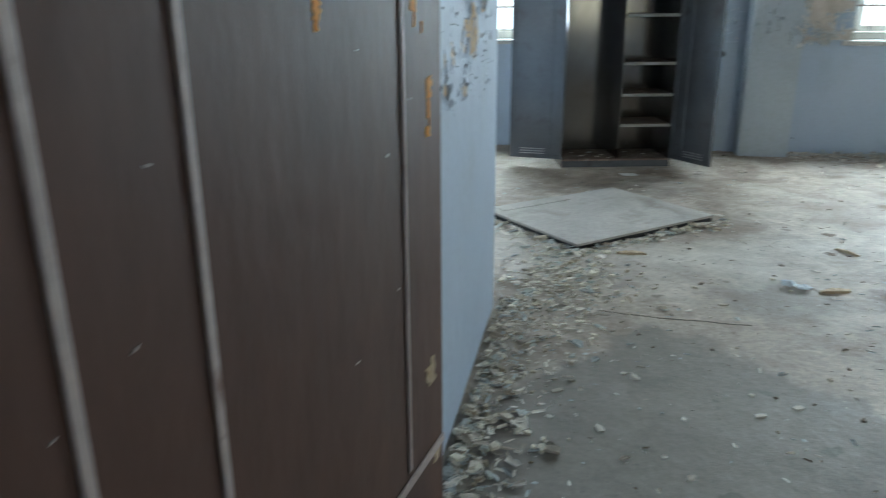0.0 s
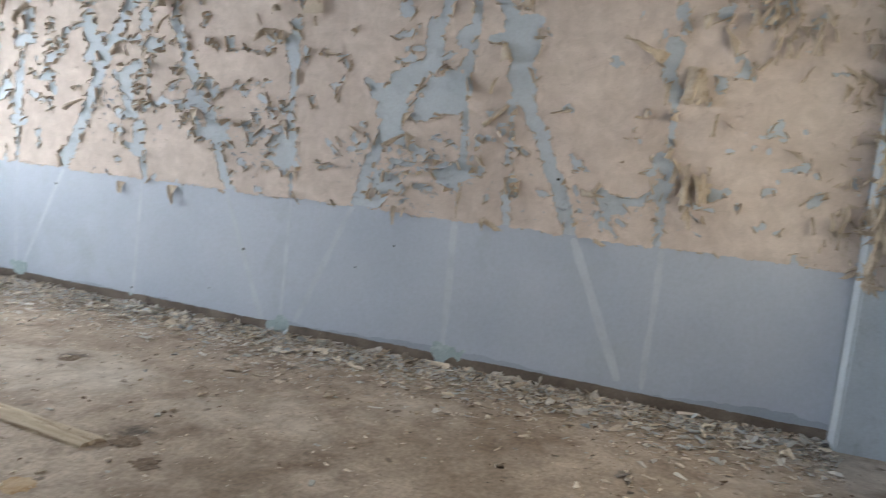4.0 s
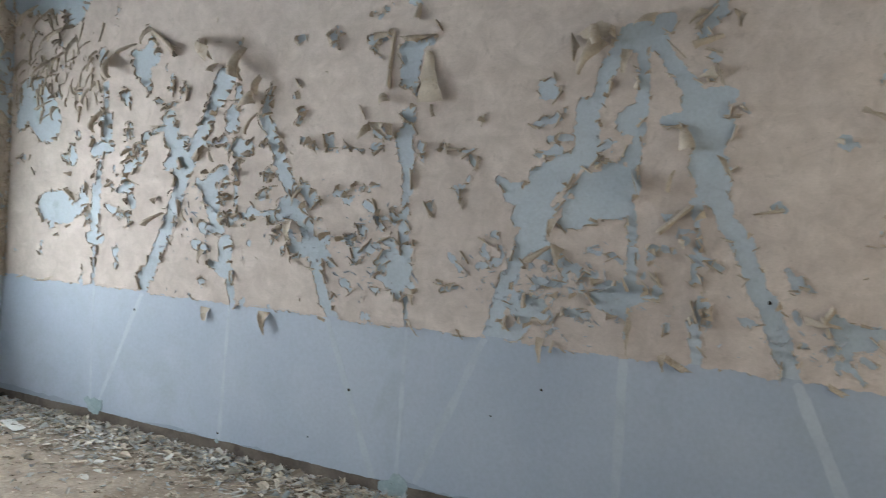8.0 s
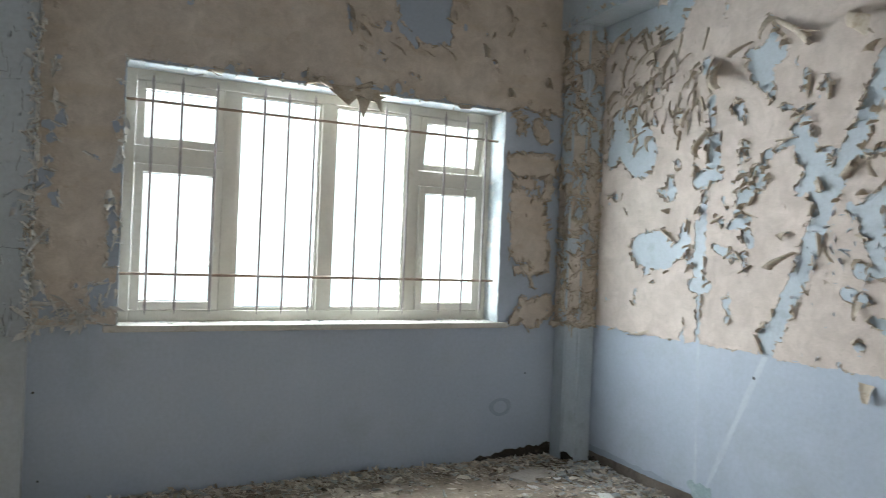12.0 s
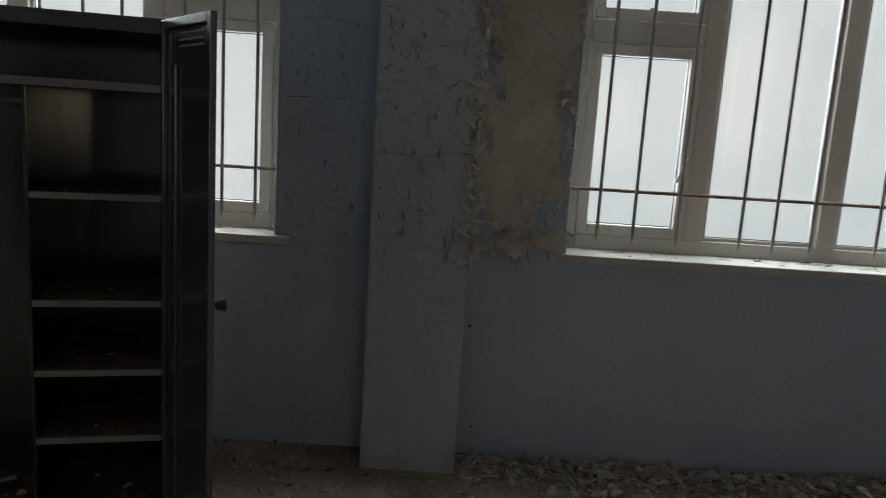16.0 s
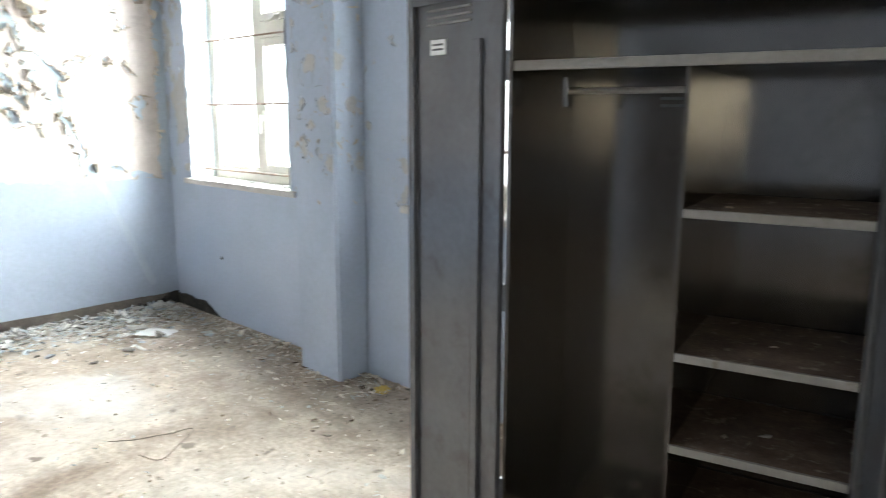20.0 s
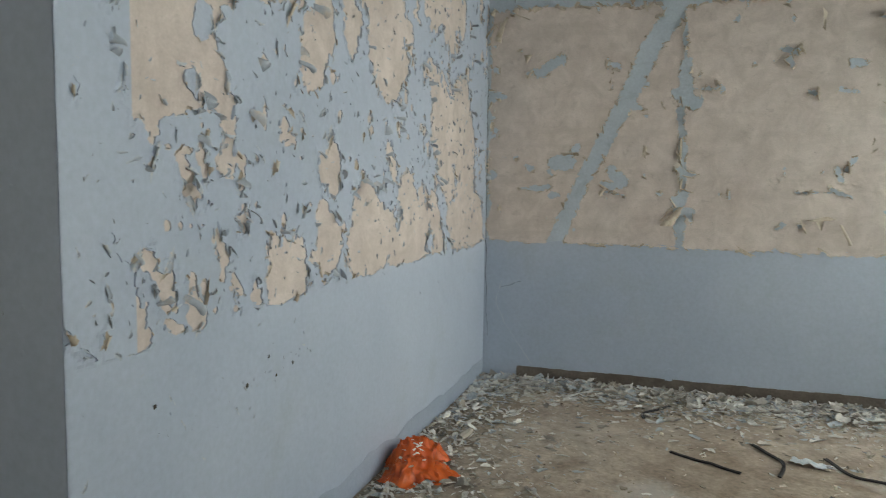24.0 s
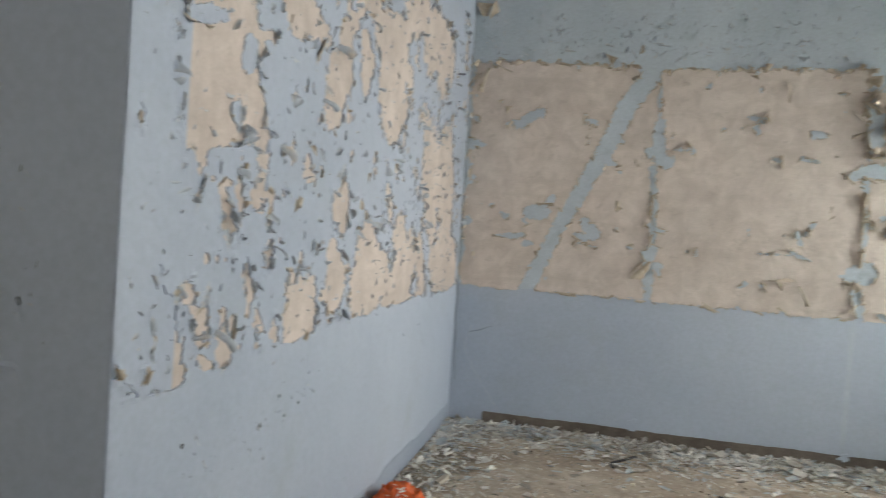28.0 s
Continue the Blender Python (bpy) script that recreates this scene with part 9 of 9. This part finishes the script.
east_foot = lambda a, d: (east_x(-a) - 0.03 - d, -a)
west_foot = lambda a, d: (WEST_X + 0.03 + d, -a)
north_foot = lambda a, d: (-a, -0.03 - d)
south_foot = lambda a, d: (STUB_X - a, SOUTH_W + 0.03 + d)
stub_foot = lambda a, d: (STUB_X + 0.03 + d, SOUTH_W - a)
flakes("plaster_flakes", "band of fallen paint flakes along the foot of the peeling wall", 6000, band((0.3, 7.6), east_foot, 0.75, 1.35), (0.014, 0.062), FLAKE, 1, 0.035)
flakes("plaster_flakes", "pale blue flakes among those along the peeling wall", 5000, band((0.3, 7.6), east_foot, 0.72, 1.35), (0.016, 0.066), FLAKE_PALE, 16, 0.04)
flakes("plaster_flakes", "heap of fallen paint flakes along the end wall", 7500, band((0.1, 4.1), west_foot, 0.62, 1.35), (0.02, 0.068), FLAKE_PALE, 2, 0.03)
flakes("plaster_flakes", "fallen paint flakes under the barred window", 3800, band((0.1, 3.5), north_foot, 0.5, 1.4), (0.012, 0.056), FLAKE, 3, 0.02)
flakes("plaster_flakes", "thin scatter of flakes by the far window", 1500, band((7.0, 9.6), north_foot, 0.65, 1.3), (0.012, 0.042), FLAKE, 4, 0.014)
flakes("plaster_flakes", "flakes at the foot of the flaking blue wall", 3000, band((0.6, 3.9), south_foot, 0.85, 1.5), (0.016, 0.06), FLAKE_PALE, 5, 0.018)
flakes("plaster_flakes", "crumbs along the entrance wall", 1300, band((-0.1, 2.6), stub_foot, 0.36, 1.4), (0.014, 0.048), FLAKE, 6, 0.022)


flakes("plaster_flakes", "long curled shards of paint under the barred window", 100, band((0.1, 3.5), north_foot, 0.42, 1.2), (0.03, 0.085), FLAKE, 14, 0.012, 0.25)
flakes("plaster_flakes", "long curled shards of paint along the peeling wall", 300, band((0.3, 7.6), east_foot, 0.6, 1.2), (0.045, 0.11), FLAKE, 15, 0.02, 0.3)


def rubble(name, label, count, place, sizes, material, seed):
    """Broken lumps of plaster, each a small angular block that lies on the floor."""
    rng = random.Random(seed)
    verts, faces = [], []
    for _ in range(count):
        x, y, depth = place(rng)
        e = rng.uniform(*sizes) * (0.5 + rng.random() ** 2)
        m = pose(x, y, 0.002 + 0.012 * depth * rng.random(), rng.uniform(-14, 14), rng.uniform(-14, 14), rng.uniform(0, 360))
        n, sides = len(verts), rng.randint(4, 6)
        long, high = rng.uniform(0.5, 0.95), rng.uniform(0.25, 0.6)
        rim = []
        for k in range(sides):
            a = k / sides * math.tau + rng.uniform(-0.35, 0.35)
            rim.append((e * rng.uniform(0.7, 1.2) * math.cos(a), e * long * rng.uniform(0.7, 1.2) * math.sin(a)))
        ring = [m @ Vector((a, b, 0)) for a, b in rim] + [m @ Vector((0.8 * a, 0.8 * b, e * high * rng.uniform(0.7, 1.2))) for a, b in rim]
        up = max(0.0, 0.0005 - min(q.z for q in ring))
        verts += [q + Vector((0, 0, up)) for q in ring]
        faces.append(tuple(n + sides + k for k in range(sides)))
        faces += [(n + k, n + (k + 1) % sides, n + sides + (k + 1) % sides, n + sides + k) for k in range(sides)]
    return tagged(from_data(name, verts, faces, material), label, "debris", "", "stuff")


rubble("plaster_rubble", "cream lumps of plaster along the entrance wall", 620, band((-0.1, 2.8), stub_foot, 0.30, 1.4), (0.008, 0.026), RUBBLE, 41)
rubble("plaster_rubble", "cream lumps of plaster between board and wall", 420, lambda r: (r.gauss(-5.36, 0.17), r.gauss(-3.72, 0.3), 0.1), (0.007, 0.022), RUBBLE, 42)
rubble("plaster_rubble", "scattered lumps of plaster on the concrete", 480, lambda r: (r.uniform(-5.5, -0.4), r.uniform(-6.6, -0.6), 0.0), (0.004, 0.013), RUBBLE, 43)
rubble("plaster_rubble", "scattered lumps of plaster on the concrete", 260, lambda r: (r.uniform(-9.4, -5.8), r.uniform(-4.0, -0.5), 0.0), (0.004, 0.015), RUBBLE, 44)
rubble("dirt_crumbs", "dark clots of dirt scattered on the concrete", 170, lambda r: (r.uniform(-5.2, -0.8), r.uniform(-5.4, -1.4), 0.0), (0.006, 0.017), CLOD, 45)


for lo, hi, k in ((-3.0, -0.6, 31), (-6.85, -4.45, 32), (-9.2, -8.1, 33)):
    flakes("plaster_flakes", "flakes of plaster and paint fallen on the window sill", 90, lambda r, lo=lo, hi=hi: (r.uniform(lo, hi), r.uniform(-0.015, 0.16), 0.0), (0.012, 0.05), FLAKE_PALE, k, 0.0, 0.4, SILL_Z + 0.005)


def board_edge(rng):
    s = rng.uniform(-0.62, 0.62)
    p = pose(-5.205, -2.53, 0, 0, 0, 42.5) @ Vector(rng.choice(((s, -0.46 - abs(rng.gauss(0, 0.05)), 0), (-0.58 - abs(rng.gauss(0, 0.07)), s * 0.75, 0))))
    return p.x, p.y, 0.2


flakes("plaster_flakes", "crumbs heaped against the edge of the board", 420, board_edge, (0.02, 0.065), FLAKE, 7, 0.02)
rubble("plaster_rubble", "cream lumps of plaster heaped against the board", 170, board_edge, (0.010, 0.028), RUBBLE, 46)
flakes("plaster_flakes", "patch of crumbs between board and wall", 520, lambda r: (r.gauss(-5.42, 0.16), r.gauss(-3.75, 0.28), 0.1), (0.015, 0.05), FLAKE, 8, 0.008)
flakes("plaster_flakes", "scattered small crumbs of paint and plaster", 3200, lambda r: (r.uniform(-9.4, -0.2), r.uniform(-4.1, -0.1), 0.0), (0.008, 0.03), FLAKE, 9)
flakes("plaster_flakes", "scattered small crumbs of paint and plaster", 1500, lambda r: (r.uniform(-5.6, -0.2), r.uniform(-7.6, -4.1), 0.0), (0.008, 0.03), FLAKE, 10)
flakes("earth_crumbs", "dark dirt along the foot of the peeling wall", 4200, band((0.2, 7.6), east_foot, 0.75, 1.2), (0.006, 0.028), EARTH, 21, 0.006)
flakes("earth_crumbs", "dark dirt along the end wall", 2600, band((0.1, 4.1), west_foot, 0.6, 1.2), (0.006, 0.03), EARTH, 22, 0.006)
flakes("earth_crumbs", "dark dirt under the windows", 2400, band((0.1, 9.5), north_foot, 0.5, 1.2), (0.006, 0.03), EARTH, 23, 0.006)
flakes("earth_crumbs", "scattered dark crumbs of dirt", 600, lambda r: (r.uniform(-9.2, -0.3), r.uniform(-4.1, -0.3), 0.0), (0.006, 0.02), EARTH, 11)
flakes("earth_crumbs", "scattered dark crumbs of dirt", 380, lambda r: (r.uniform(-5.5, -0.3), r.uniform(-7.2, -4.1), 0.0), (0.006, 0.022), EARTH, 12)
flakes("earth_crumbs", "dark dirt in the damp corner", 500, lambda r: (0.1 - abs(r.gauss(0, 0.3)), -0.1 - abs(r.gauss(0, 0.3)), 0.1), (0.01, 0.05), EARTH, 13, 0.01)

chip_rng = random.Random(77)
CHIPS = []
for k in range(8):
    bm = bmesh.new()
    n = chip_rng.randint(4, 6)
    lo, hi = [], []
    for i in range(n):
        a = i / n * math.tau + chip_rng.uniform(-0.3, 0.3)
        r = chip_rng.uniform(0.6, 1.2)
        lo.append(bm.verts.new((r * math.cos(a), 0.6 * r * math.sin(a), 0)))
        hi.append(bm.verts.new((0.92 * r * math.cos(a), 0.55 * r * math.sin(a), 0.16 + 0.08 * chip_rng.random())))
    bm.faces.new(lo[::-1]), bm.faces.new(hi)
    for i in range(n):
        j = (i + 1) % n
        bm.faces.new((lo[i], lo[j], hi[j], hi[i]))
    me = bpy.data.meshes.new("plaster_chip")
    bm.to_mesh(me)
    bm.free()
    me.materials.append(CHIP)
    CHIPS.append(me)
for k in range(150):
    x, y = (chip_rng.uniform(-9.3, -0.3), chip_rng.uniform(-4.0, -0.5)) if k < 90 else (chip_rng.uniform(-5.4, -0.6), chip_rng.uniform(-6.6, -4.0))
    if -5.7 < x < -4.3 and -1.4 < y < -0.3:
        continue
    ob = new("plaster_chip", chip_rng.choice(CHIPS))
    s = chip_rng.uniform(0.012, 0.032)
    ob.matrix_basis = pose(x, y, 0.001, 0, 0, chip_rng.uniform(0, 360)) @ Matrix.Diagonal((s, s, s, 1))
    tagged(ob, "small broken chip of pale plaster on the floor", "plaster", "plaster chips on the floor")
for k, (lx, ly, z, s) in enumerate(((0.20, 0.14, 0.07, 0.03), (0.30, 0.30, 0.07, 0.035), (0.38, 0.18, 0.07, 0.028), (0.15, 0.3, 0.07, 0.022), (0.33, 0.10, 0.07, 0.02), (0.7, 0.2, 0.608, 0.02), (0.6, 0.14, 0.608, 0.014),
                                    (0.58, 0.10, 1.237, 0.016), (0.70, 0.2, 0.861, 0.012), (0.75, 0.2, 0.07, 0.024), (0.62, 0.3, 0.07, 0.02), (0.66, 0.12, 0.358, 0.012), (0.25, 0.2, 0.07, 0.018), (0.42, 0.06, 0.07, 0.022))):
    ob = new("plaster_chip", CHIPS[k % 8])
    p = LOCKER @ Vector((lx, ly, z + 0.0005))
    ob.matrix_basis = Matrix.Translation(p) @ pose(0, 0, 0, 0, 0, 47 * k) @ Matrix.Diagonal((s, s, s, 1))
    tagged(ob, "chip of pale plaster fallen into the locker", "plaster", "plaster chips in the locker")


def floor_crack(points, label):
    verts, faces = [], []
    fine = []
    for a, b in zip(points, points[1:]):
        for k in range(12):
            s = k / 12
            fine.append((a[0] + s * (b[0] - a[0]), a[1] + s * (b[1] - a[1])))
    for x, y in fine:
        w = 0.0015 + 0.003 * abs(noise.noise((x * 12, y * 12, 0)))
        o = 0.018 * noise.noise((x * 7, y * 7, 3))
        verts += [(x, y + o - w, 0.001), (x, y + o + w, 0.001), (x, y + o + w, 0.0025), (x, y + o - w, 0.0025)]
    for k in range(len(fine) - 1):
        a = 4 * k
        faces += [(a + 3, a + 2, a + 6, a + 7), (a, a + 3, a + 7, a + 4), (a + 2, a + 1, a + 5, a + 6)]
    return from_data("floor_crack", verts, faces, EARTH, floor, label)


floor_crack(((-5.28, -4.07), (-4.95, -4.12), (-4.53, -4.13)), "dirt-filled crack in the concrete")
